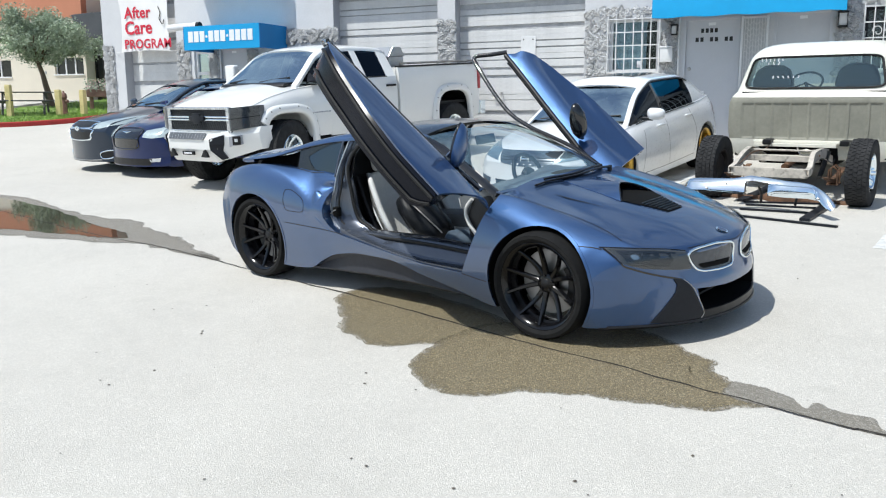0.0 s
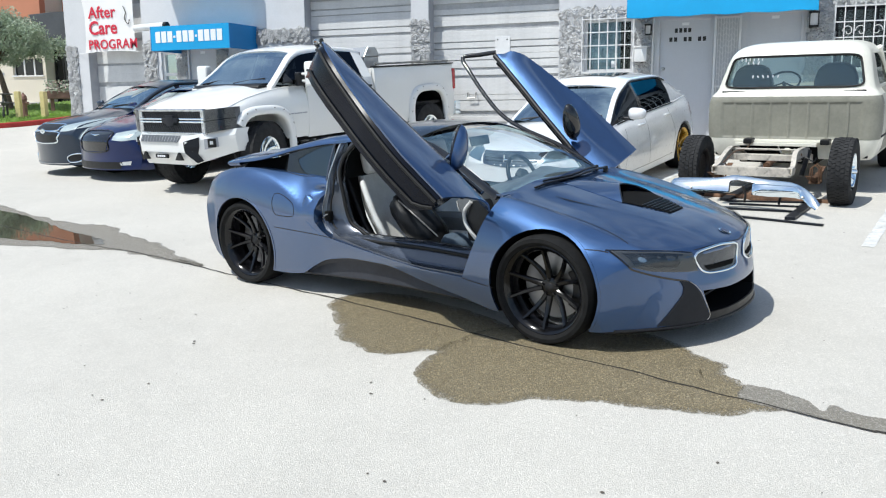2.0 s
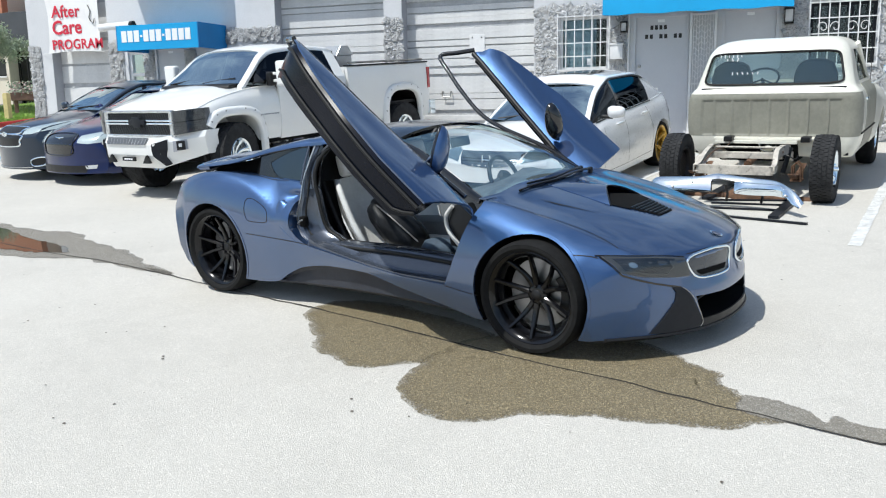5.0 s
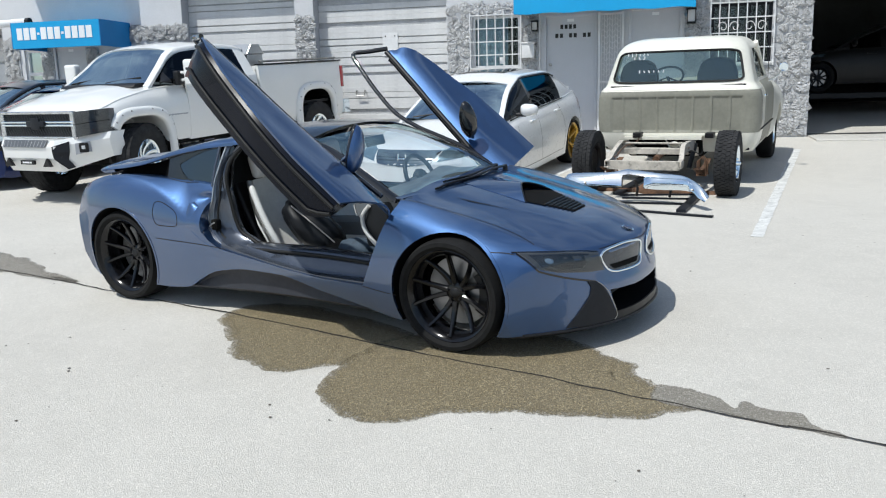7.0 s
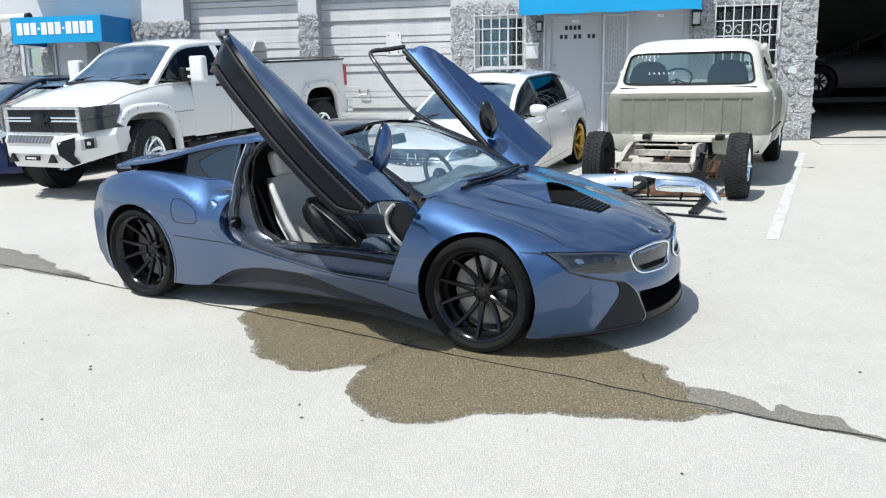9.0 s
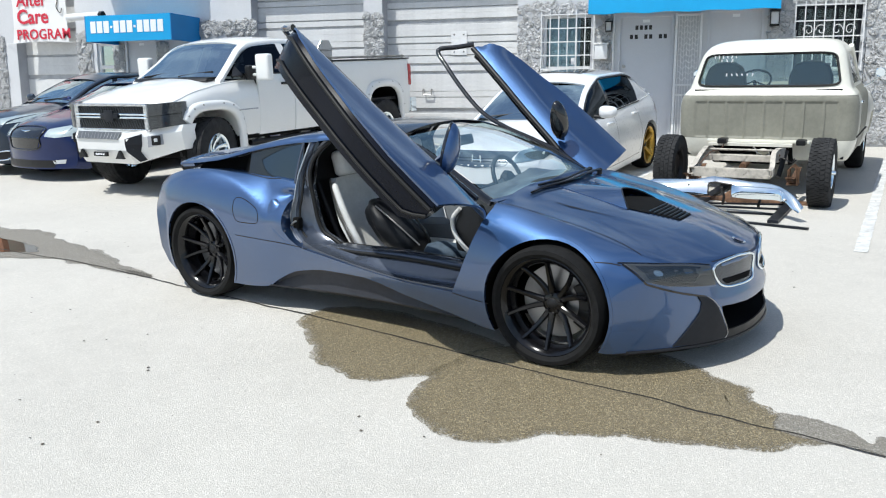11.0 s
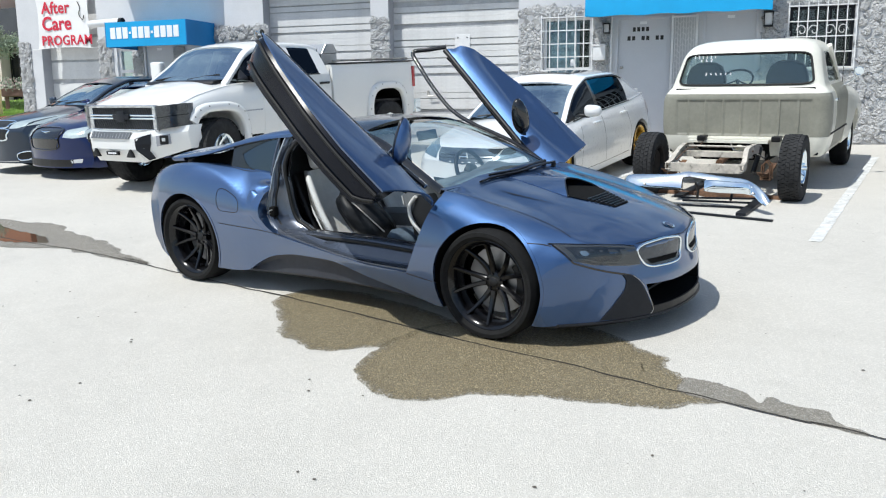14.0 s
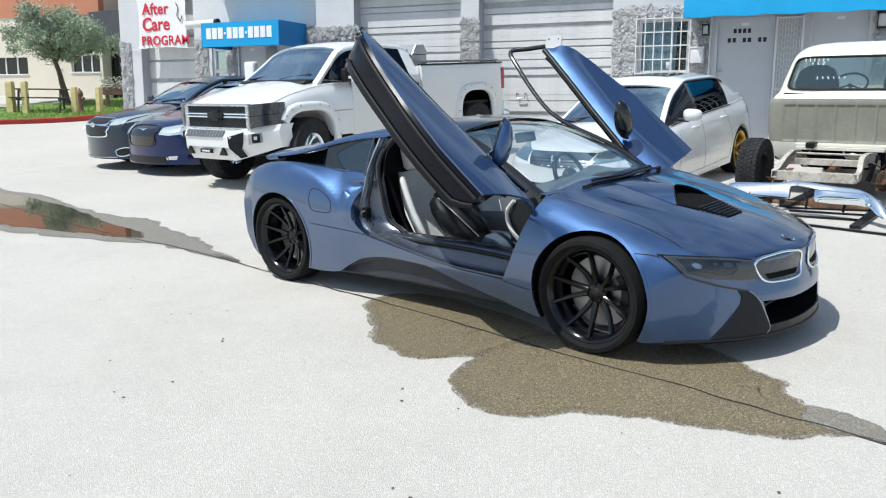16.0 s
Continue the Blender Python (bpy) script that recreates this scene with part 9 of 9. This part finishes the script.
for u, v in ((0.27, 0.42), (0.20, 0.86), (0.66, 0.48), (0.80, 0.9)):
    p = blade_rows(u, u + 0.01, v, v + 0.01, 1, 1, 0.0)[0][0]
    part("bolt", moved(lathe([(0.0, 0.012), (0.011, 0.009), (0.013, 0.0)], 10, "Z"), Matrix.Translation(p + Vector((0, -0.008, 0.006))) @ pose(0, 0, 0, 55, 0, 0)), M_BRUSH, bumper, smooth=50)
for x, y, h in ((-0.60, 0.02, 0.17), (0.10, -0.10, 0.17), (0.45, -0.20, 0.15)):
    part("bracket", tube([(x, y, h + 0.04), (x + 0.03, y + 0.10, h * 0.6), (x + 0.02, y + 0.16, 0.012)], 0.014, 6, flat=0.5), M_SATIN, bumper)
# thin dark bars lying beside it; the broad ones stand for cast shadows
rack = thing("bars_and_shadow_strips", pose(0, 0, 0), "thin dark bars and shadow strips lying on the concrete", "rack")


def lying(a, b, wide, tall):
    pa, pb = (Vector((p[0], p[1], ground_z(*p) + tall / 2 + 0.002)) for p in (a, b))
    d = (pb - pa).to_2d().normalized()
    n = Vector((-d.y, d.x, 0)) * wide / 2
    up = Vector((0, 0, tall / 2))
    return grid([[p + n - up, p - n - up, p - n + up, p + n + up] for p in (pa, pa.lerp(pb, 0.5), pb)], close=True, cap=True)


for a, b, w in (((0.84, 5.62), (1.62, 5.40), 0.03), ((0.83, 5.10), (1.74, 5.12), 0.02), ((0.86, 4.92), (1.66, 4.83), 0.02), ((0.82, 4.64), (1.56, 4.53), 0.035), ((0.80, 4.26), (1.76, 3.86), 0.05)):
    part("bar", lying(a, b, w, 0.02), M_CLAD, rack)
for a, b in (((0.80, 5.15), (1.16, 6.6)), ((1.47, 4.12), (1.74, 5.20))):
    part("shadow_strip", lying(a, b, 0.10, 0.03), M_CLAD, rack, "flat dark strip standing for a cast shadow")

# ---------- the far corner: kerb, lawn, tree and building ----------
random.seed(5)
KERB = [(-23.5, 8.6), (-21.9, 10.8), (-20.85, 12.33), (-20.42, 12.95), (-20.11, 13.72), (-20.0, 14.5), (-20.1, 16.0), (-20.6, 18.0), (-21.6, 20.5)]
kl = [(p.x, p.y) for p in spline([(a, b, 0) for a, b in KERB], 6)]
krows = []
for i, (x, y) in enumerate(kl):
    a, b = kl[max(0, i - 1)], kl[min(len(kl) - 1, i + 1)]
    d = Vector((b[0] - a[0], b[1] - a[1])).normalized()
    n = Vector((-d.y, d.x))
    z = ground_z(x, y)
    krows.append([(x + n.x * o, y + n.y * o, z + h) for o, h in ((0.0, -0.1), (0.0, 0.125), (0.02, 0.15), (0.15, 0.152), (0.16, -0.1))])
part("kerb", grid(krows, close=True, cap=True), M_REDKERB, None, "low concrete kerb painted faded red", smooth=30, kind="structure")
P0 = Vector((-26.6, 21.42))
HX, HY = Vector((0.985, 0.174)), Vector((-0.174, 0.985))


def on_lawn(x, y):
    return ground_z(x, y) + 0.135 + 0.02 * math.sin(x * 0.9) * math.cos(y * 0.7)


inner = [(r[3][0], r[3][1]) for r in krows]
rows = []
for x, y in inner:
    e = P0 + HX * (HX.dot(Vector((x, y)) - P0)) + HY * 0.3
    rows.append([(x + (e.x - x) * k / 16, y + (e.y - y) * k / 16) for k in range(17)])
part("lawn", grid([[(x, y, on_lawn(x, y)) for x, y in row] for row in rows]), M_GRASS, None, "short green lawn behind the kerb", smooth=40, kind="structure")
path = [(-27.5, 15.6), (-26.0, 16.4), (-26.1, 17.6), (-26.5, 19.1), (-26.3, 20.4)]
pth = [(p.x, p.y) for p in spline([(a, b, 0) for a, b in path], 6)]
prow = []
for i, (x, y) in enumerate(pth):
    a, b = pth[max(0, i - 1)], pth[min(len(pth) - 1, i + 1)]
    d = Vector((b[0] - a[0], b[1] - a[1])).normalized()
    prow.append([(x - d.y * o, y + d.x * o, on_lawn(x - d.y * o, y + d.x * o) + h) for o, h in ((-0.5, -0.03), (-0.48, 0.025), (0.48, 0.025), (0.5, -0.03))])
part("path", grid(prow), M_APRON, None, "pale concrete footpath across the lawn", kind="structure")
# grass
verts, faces = [], []
for _ in range(15000):
    r = random.choice(rows)
    i = rows.index(r)
    s = rows[min(len(rows) - 1, i + 1)]
    k, f, g = random.randrange(16), random.random(), random.random()
    a, b, c = Vector(r[k]), Vector(r[k + 1]), Vector(s[k])
    p = a + (b - a) * f + (c - a) * g
    if min((p - Vector(q)).length for q in pth) < 0.52:
        continue
    z = on_lawn(p.x, p.y)
    h, w, t_ = random.uniform(0.03, 0.085), random.uniform(0.008, 0.02), random.uniform(0, 6.28)
    dx, dy = math.cos(t_) * w, math.sin(t_) * w
    n0 = len(verts)
    verts += [(p.x - dx, p.y - dy, z - 0.01), (p.x + dx, p.y + dy, z - 0.01), (p.x + random.uniform(-0.04, 0.04), p.y + random.uniform(-0.04, 0.04), z + h)]
    faces.append((n0, n0 + 1, n0 + 2))
me = bpy.data.meshes.new("grass")
me.from_pydata(verts, [], faces)
me.materials.append(M_BLADE)
tagged(new("grass", me), "short mown green grass on the lawn", "grass", kind="stuff")

# yellow posts
for i, (x, y, h, r) in enumerate(((-22.87, 14.06, 0.96, 0.11), (-22.33, 14.17, 0.98, 0.085), (-21.29, 15.19, 0.82, 0.085), (-20.86, 15.81, 0.80, 0.085))):
    b = thing("bollard", pose(x, y, on_lawn(x, y), 0, 0, random.uniform(0, 90)), "pale yellow wooden bollard standing in the grass", "bollard", "bollards along the lawn")
    part("post", box(-r, r, -r, r, -0.1, h, 0.018, 2), M_POST, b)
    part("cap", box(-r + 0.012, r - 0.012, -r + 0.012, r - 0.012, h, h + 0.02, 0.008, 1), M_POST, b)
# hydrant
hy = thing("fire_hydrant", pose(-21.52, 15.61, on_lawn(-21.52, 15.61)), "faded brown fire hydrant on the lawn", "hydrant")
part("barrel", lathe([(0.0, 0.0), (0.15, 0.0), (0.15, 0.04), (0.10, 0.05), (0.09, 0.12), (0.09, 0.52), (0.115, 0.54), (0.115, 0.58), (0.09, 0.60)], 20, "Z"), M_HYDRANT, hy, smooth=40)
part("bonnet", lathe([(0.105, 0.595), (0.10, 0.65), (0.07, 0.70), (0.03, 0.725), (0.03, 0.77), (0.0, 0.775)], 20, "Z"), M_HYDRANT, hy, smooth=40)
for a in (0, 90, 180):
    part("outlet", moved(lathe([(0.0, 0.17), (0.05, 0.17), (0.055, 0.12), (0.04, 0.11), (0.04, 0.05)], 14, "X"), pose(0, 0, 0.43, 0, 0, a)), M_HYDRANT, hy, smooth=40)
# picnic table
tb = thing("picnic_table", pose(-22.55, 14.95, on_lawn(-22.55, 14.95), 0, 0, 43), "weathered dark picnic table with two benches on the lawn", "table")
for k in range(5):
    part("tabletop_board", box(-0.85, 0.85, -0.35 + 0.142 * k, -0.22 + 0.142 * k, 0.70, 0.735, 0.006, 1), M_TABLE, tb)
for s in (-1, 1):
    for k in range(2):
        part("bench_board", box(-0.85, 0.85, s * 0.68 - 0.13 + 0.135 * k, s * 0.68 - 0.005 + 0.135 * k, 0.42, 0.455, 0.006, 1), M_TABLE, tb)
    for x in (-0.62, 0.62):
        part("leg", tube([(x, s * 0.62, -0.02), (x, s * 0.22, 0.70)], 0.035, 6), M_TABLE, tb)
for x in (-0.62, 0.62):
    part("crossbeam", box(x - 0.025, x + 0.025, -0.78, 0.78, 0.35, 0.42, 0.006, 1), M_TABLE, tb)

# the tree
tx, ty = -24.75, 17.88
tz = on_lawn(tx, ty)
tree_ = thing("tree", pose(tx, ty, tz), "small spreading tree with silvery olive leaves and a leaning trunk", "tree")
ru, rv = Vector((0.69, 0.72, 0)), Vector((-0.72, 0.69, 0))    # across and along the view
trunk = spline([(0, 0, -0.1), (-0.02, -0.03, 0.3), (-0.08, -0.10, 0.75), (-0.14, -0.14, 1.15), (-0.22, -0.22, 1.55)], 5)
part("trunk", tube(trunk, [0.15 - 0.075 * (i / (len(trunk) - 1)) ** 0.6 for i in range(len(trunk))], 10), M_BARK, tree_, "dark slender leaning trunk", smooth=60)
fork = trunk[-1]
centre = ru * -0.02 + Vector((0, 0, 2.52))
tips = []
for k in range(15):
    a = 2 * math.pi * k / 15 + random.uniform(-0.2, 0.2)
    rr = random.uniform(0.75, 1.75)
    tip = centre + ru * (math.cos(a) * rr) + rv * (math.sin(a) * rr) + Vector((0, 0, random.uniform(-0.25, 0.65)))
    mid = fork.lerp(tip, 0.5) + Vector((random.uniform(-0.1, 0.1), random.uniform(-0.1, 0.1), 0.22))
    pts = spline([fork, mid, tip], 5)
    part("limb", tube(pts, [0.055 - 0.045 * i / (len(pts) - 1) for i in range(len(pts))], 6), M_BARK, tree_, smooth=60)
    tips += [tip, mid]
verts, faces = [], []
clumps = []
while len(clumps) < 130:
    q = Vector((random.uniform(-1, 1), random.uniform(-1, 1), random.uniform(-1, 1)))
    if 0.25 < q.length < 1.0:
        sc = 1.0 + 0.18 * math.sin(7 * q.x + 3 * q.y) - 0.12 * math.cos(9 * q.y)
        low = -0.62 if q.z < 0 else 1.0
        c = centre + ru * (q.x * 1.82 * sc) + rv * (q.y * 1.8 * sc) + Vector((0, 0, q.z * (0.78 if q.z < 0 else 1.0) * sc - 0.12))
        clumps.append((c, random.uniform(0.22, 0.42)))
for c, r in clumps:
    for _ in range(250):
        d = Vector((random.gauss(0, 1), random.gauss(0, 1), random.gauss(0, 0.8)))
        p = c + d.normalized() * r * random.uniform(0.45, 1.05)
        L, w = random.uniform(0.06, 0.115), random.uniform(0.017, 0.03)
        ax = Vector((random.gauss(0, 1), random.gauss(0, 1), random.gauss(0.2, 0.7))).normalized()
        sd = ax.orthogonal().normalized()
        sd.rotate(Matrix.Rotation(random.uniform(0, 6.28), 3, ax))
        n0 = len(verts)
        verts += [p, p + ax * L * 0.5 + sd * w, p + ax * L, p + ax * L * 0.5 - sd * w]
        faces.append((n0, n0 + 1, n0 + 2, n0 + 3))
me = bpy.data.meshes.new("crown")
me.from_pydata([tuple(v) for v in verts], [], faces)
me.materials.append(M_LEAF)
crown = new("crown", me)
crown.parent = tree_
tagged(crown, label="dense crown of small silvery olive leaves")

# planter by the entrance
px_, py_ = -22.3, 18.1
pl = thing("planter", pose(px_, py_, on_lawn(px_, py_), 0, 0, 40), "brown planter box with pale flowers by the entrance", "planter")
part("planter_box", box(-0.55, 0.55, -0.3, 0.3, 0.42, 0.70, 0.02, 1), M_HYDRANT, pl)
for x in (-0.42, 0.42):
    part("leg", box(x - 0.06, x + 0.06, -0.06, 0.06, -0.05, 0.42, 0.01, 1), M_HYDRANT, pl)
verts, faces, mats_ = [], [], []
for _ in range(900):
    p = Vector((random.uniform(-0.6, 0.6), random.uniform(-0.35, 0.35), 0.66 + random.random() ** 2 * 0.42))
    ax = Vector((random.gauss(0, 1), random.gauss(0, 1), random.gauss(0.3, 1))).normalized()
    sd = ax.orthogonal().normalized()
    fl = random.random() < 0.28
    L, w = (0.05, 0.03) if fl else (0.09, 0.022)
    n0 = len(verts)
    verts += [p, p + ax * L * 0.5 + sd * w, p + ax * L, p + ax * L * 0.5 - sd * w]
    faces.append((n0, n0 + 1, n0 + 2, n0 + 3))
    mats_.append(1 if fl else 0)
me = bpy.data.meshes.new("flowers")
me.from_pydata([tuple(v) for v in verts], [], faces)
me.materials.append(M_LEAF)
me.materials.append(M_FLOWER)
for i, m_ in enumerate(mats_):
    me.polygons[i].material_index = m_
fo = new("foliage", me)
fo.parent = pl
tagged(fo, label="green foliage with pale pink flowers")

# the building
bl = thing("apartment_building", pose(P0.x, P0.y, 1.72, 0, 0, 10.0), "cream stucco building with a terracotta upper storey", "building")
windows = ((-1.55, -0.13, 1.12, 1.80, 3), (-6.2, -3.75, 1.05, 1.75, 4))


def wall_cells(xs, zs, holes, y0, y1):
    bm = bmesh.new()
    for xa, xb in zip(xs, xs[1:]):
        for za, zb in zip(zs, zs[1:]):
            if any(h[0] - 1e-4 <= xa and xb <= h[1] + 1e-4 and h[2] - 1e-4 <= za and zb <= h[3] + 1e-4 for h in holes):
                continue
            box(xa, xb, y0, y1, za, zb, bm=bm)
    bmesh.ops.remove_doubles(bm, verts=bm.verts, dist=1e-4)
    dup = {}
    for f in bm.faces:
        dup.setdefault(tuple(sorted(v.index for v in f.verts)), []).append(f)
    return bm


def inner_faces_out(bm):
    bm.verts.index_update()
    seen = {}
    for f in bm.faces:
        seen.setdefault(tuple(sorted(v.index for v in f.verts)), []).append(f)
    bmesh.ops.delete(bm, geom=[f for fs in seen.values() if len(fs) > 1 for f in fs], context="FACES")
    return bm


hs = [w[:4] for w in windows]
xs = sorted({-9.0, 0.0} | {v for w in windows for v in w[:2]})
zs = sorted({-0.5, 3.42} | {v for w in windows for v in w[2:4]})
part("lower_wall", inner_faces_out(wall_cells(xs, zs, hs, 0.0, 0.3)), M_CREAMWALL, bl, "cream stucco ground floor wall")
part("upper_wall", box(-9.0, 0.0, -0.05, 0.3, 3.42, 6.0), M_PEACH, bl, "terracotta stucco upper storey")
part("coping", box(-9.1, 9.1, -0.12, 0.36, 6.0, 6.15, 0.02, 1), M_CREAMWALL, bl)
part("recess_wall", box(0.0, 9.0, 1.4, 1.7, -0.5, 6.0), M_PEACH, bl, "terracotta wall behind the entrance")
part("return_wall", box(-0.3, 0.0, 0.302, 1.4, -0.5, 6.0), M_CREAMWALL, bl)
part("side_wall", box(-9.0, -8.7, 0.302, 10.0, -0.5, 6.0), M_CREAMWALL, bl)
part("flat_roof", box(-8.7, 9.0, 1.70, 10.0, 5.6, 5.8), M_CREAMWALL, bl)
for x0, x1, z0, z1, n in windows:
    wn = new("window")
    wn.parent = bl
    tagged(wn, label="dark window with white mullions")
    w = (x1 - x0) / n
    for k in range(n):
        part("pane", box(x0 + w * k + 0.03, x0 + w * (k + 1) - 0.03, 0.14, 0.15, z0 + 0.03, z1 - 0.03), M_DARKPANE, wn)
    for k in range(n + 1):
        x = x0 + w * k
        part("mullion", box(max(x0, x - 0.03), min(x1, x + 0.03), 0.10, 0.17, z0, z1), M_IRON, wn)
    part("sill", box(x0 - 0.03, x1 + 0.03, -0.05, 0.12, z0 - 0.06, z0 - 0.002, 0.008, 1), M_IRON, wn)
    part("room_shade_sheet", box(x0, x1, 0.17, 0.19, z0, z1), M_ROOMSHADE, wn)
part("louvre", box(-2.05, -1.98, -0.02, 0.0, 1.15, 1.25), M_JAMB, bl)
# entrance: dark frame, glass, canopy
en = new("entrance")
en.parent = bl
tagged(en, label="dark glazed entrance below a sloping canopy")
part("door_frame", box(0.02, 0.10, 0.55, 0.65, -0.3, 2.55), M_GLOSSBLACK, en)
part("door_frame", box(0.40, 0.46, 0.55, 0.65, -0.3, 2.55), M_DARKFRAME, en)
part("door_frame", box(1.05, 1.12, 0.55, 0.65, -0.3, 2.55), M_DARKFRAME, en)
part("transom", box(0.10, 1.05, 0.56, 0.64, 1.90, 1.97), M_IRON, en)
part("glass", box(0.10, 0.40, 0.59, 0.60, -0.3, 2.02), M_DARKPANE, en)
part("door", box(0.46, 1.05, 0.58, 0.62, -0.3, 2.02), M_DARKPANE, en)
part("panel", box(0.10, 1.05, 0.585, 0.615, 2.10, 2.55), M_DARKPANE, en)
part("canopy", prism([(-0.35, 3.44), (-0.35, 3.52), (0.60, 3.58), (2.2, 3.62), (2.2, 2.55), (1.1, 2.15), (0.25, 2.10)], -0.25, 0.9, "Y", 0.01, 1), M_CANOPY, en, "dark grey sloping canopy")
part("side_pier", box(1.12, 9.0, 0.5, 0.8, -0.5, 3.4), M_CREAMWALL, bl)

# ---------- rock facing on the workshop front: each rock a piece ----------
def rock_shapes(n=14):
    out = []
    for s in range(n):
        rr = random.Random(s + 40)
        sides = rr.choice((5, 6, 6, 7))
        ang = sorted(2 * math.pi * (k + rr.uniform(-0.28, 0.28)) / sides for k in range(sides))
        rad = [rr.uniform(0.70, 1.22) for _ in ang]
        lean = (rr.uniform(-0.24, 0.24), rr.uniform(-0.24, 0.24))
        bm = bmesh.new()
        rings = []
        for f, h in ((1.0, 0.05), (0.97, -0.38), (0.82, -0.60), (0.42, -0.66)):
            rings.append([bm.verts.new((f * r * math.cos(a) + lean[0] * (1 - f) + rr.uniform(-0.09, 0.09), h + rr.uniform(-0.22, 0.22) * (h < 0), f * r * math.sin(a) + lean[1] * (1 - f) + rr.uniform(-0.09, 0.09))) for a, r in zip(ang, rad)])
        for a, b in zip(rings, rings[1:]):
            for k in range(sides):
                bm.faces.new((a[k], a[(k + 1) % sides], b[(k + 1) % sides], b[k]))
        bm.faces.new(rings[-1])
        bmesh.ops.recalc_face_normals(bm, faces=bm.faces)
        for q in bm.faces:
            q.smooth = True
        for e in bm.edges:
            e.smooth = e.calc_face_angle(0) < 1.3
        me = bpy.data.meshes.new("rock")
        bm.to_mesh(me)
        bm.free()
        me.materials.append(M_STONE)
        out.append(me)
    return out


ROCKS = rock_shapes()


def rock_facing(name, x0, x1, z0, z1, label, holes=(), cell=0.20, y=WALL - 0.012):
    f = thing(name, pose(0, 0, 0), label, "stone facing", kind="structure")
    bm = bmesh.new()
    edges_x = sorted({x0, x1, *[h for q in holes for h in q[:2]]})
    edges_z = sorted({z0, z1, *[h for q in holes for h in q[2:]]})
    for a, b in zip(edges_x, edges_x[1:]):
        for c, d in zip(edges_z, edges_z[1:]):
            mx, mz = (a + b) / 2, (c + d) / 2
            if not any(h[0] < mx < h[1] and h[2] < mz < h[3] for h in holes):
                box(a, b, y - 0.008, y + 0.010, c, d, bm=bm)
    part("mortar", bm, M_MORTAR, f, "grey mortar bed")
    rr = random.Random(int(1000 * abs(x0)) + 7)
    nx, nz = max(1, round((x1 - x0) / cell)), max(1, round((z1 - z0) / (cell * 0.86)))
    sx, sz = (x1 - x0) / nx, (z1 - z0) / nz
    for j in range(nz):
        for i in range(nx):
            x = x0 + sx * (i + 0.5 + (0.25 if j % 2 else -0.25) * (nx > 2)) + rr.uniform(-0.18, 0.18) * sx
            z = z0 + sz * (j + 0.5) + rr.uniform(-0.16, 0.16) * sz
            r = 0.78 * rr.uniform(0.66, 1.15)
            x = min(max(x, x0 + 0.72 * r * sx), x1 - 0.72 * r * sx)
            if any(h[0] - 0.3 * sx < x < h[1] + 0.3 * sx and h[2] - 0.3 * sz < z < h[3] + 0.3 * sz for h in holes):
                continue
            o = new("rock", rr.choice(ROCKS))
            o.parent = f
            o.matrix_world = Matrix.LocRotScale((x, y, z), Euler((rr.uniform(-0.15, 0.15), rr.uniform(0, 6.28), rr.uniform(-0.15, 0.15))), (r * sx, 0.045 * rr.uniform(0.6, 1.4), r * sz * 1.05))
    return f


rock_facing("stone_facing_1", -2.50, -0.80, 1.15, 3.15, "white-painted rock facing round the barred window", [(-2.06, -1.12, 1.96, 3.0)], 0.155)
rock_facing("stone_facing_2", 1.76, 3.83, 0.72, 3.6, "white-painted rock facing beside the open bay", [(2.17, 3.23, 1.92, 3.02)], 0.165)
rock_facing("stone_facing_3", -5.55, -5.14, 1.2, 3.11, "white-painted rock facing on a pier", cell=0.13)
rock_facing("stone_facing_4", -12.3, -11.90, 1.3, 2.93, "white-painted rock facing on a pier", cell=0.13)
rock_facing("stone_facing_5", -11.36, -11.08, 1.5, 2.72, "white-painted rock facing on a pier", cell=0.13)
rock_facing("stone_facing_6", -10.28, -9.98, 1.6, 2.7, "white-painted rock facing on a pier", cell=0.13)
rock_facing("stone_facing_7", -14.60, -14.26, 0.75, 2.9, "white-painted rock facing on the corner pier", cell=0.13)
rock_facing("stone_facing_8", -9.23, -7.88, 2.80, 3.08, "white-painted rock facing over a window", cell=0.125)
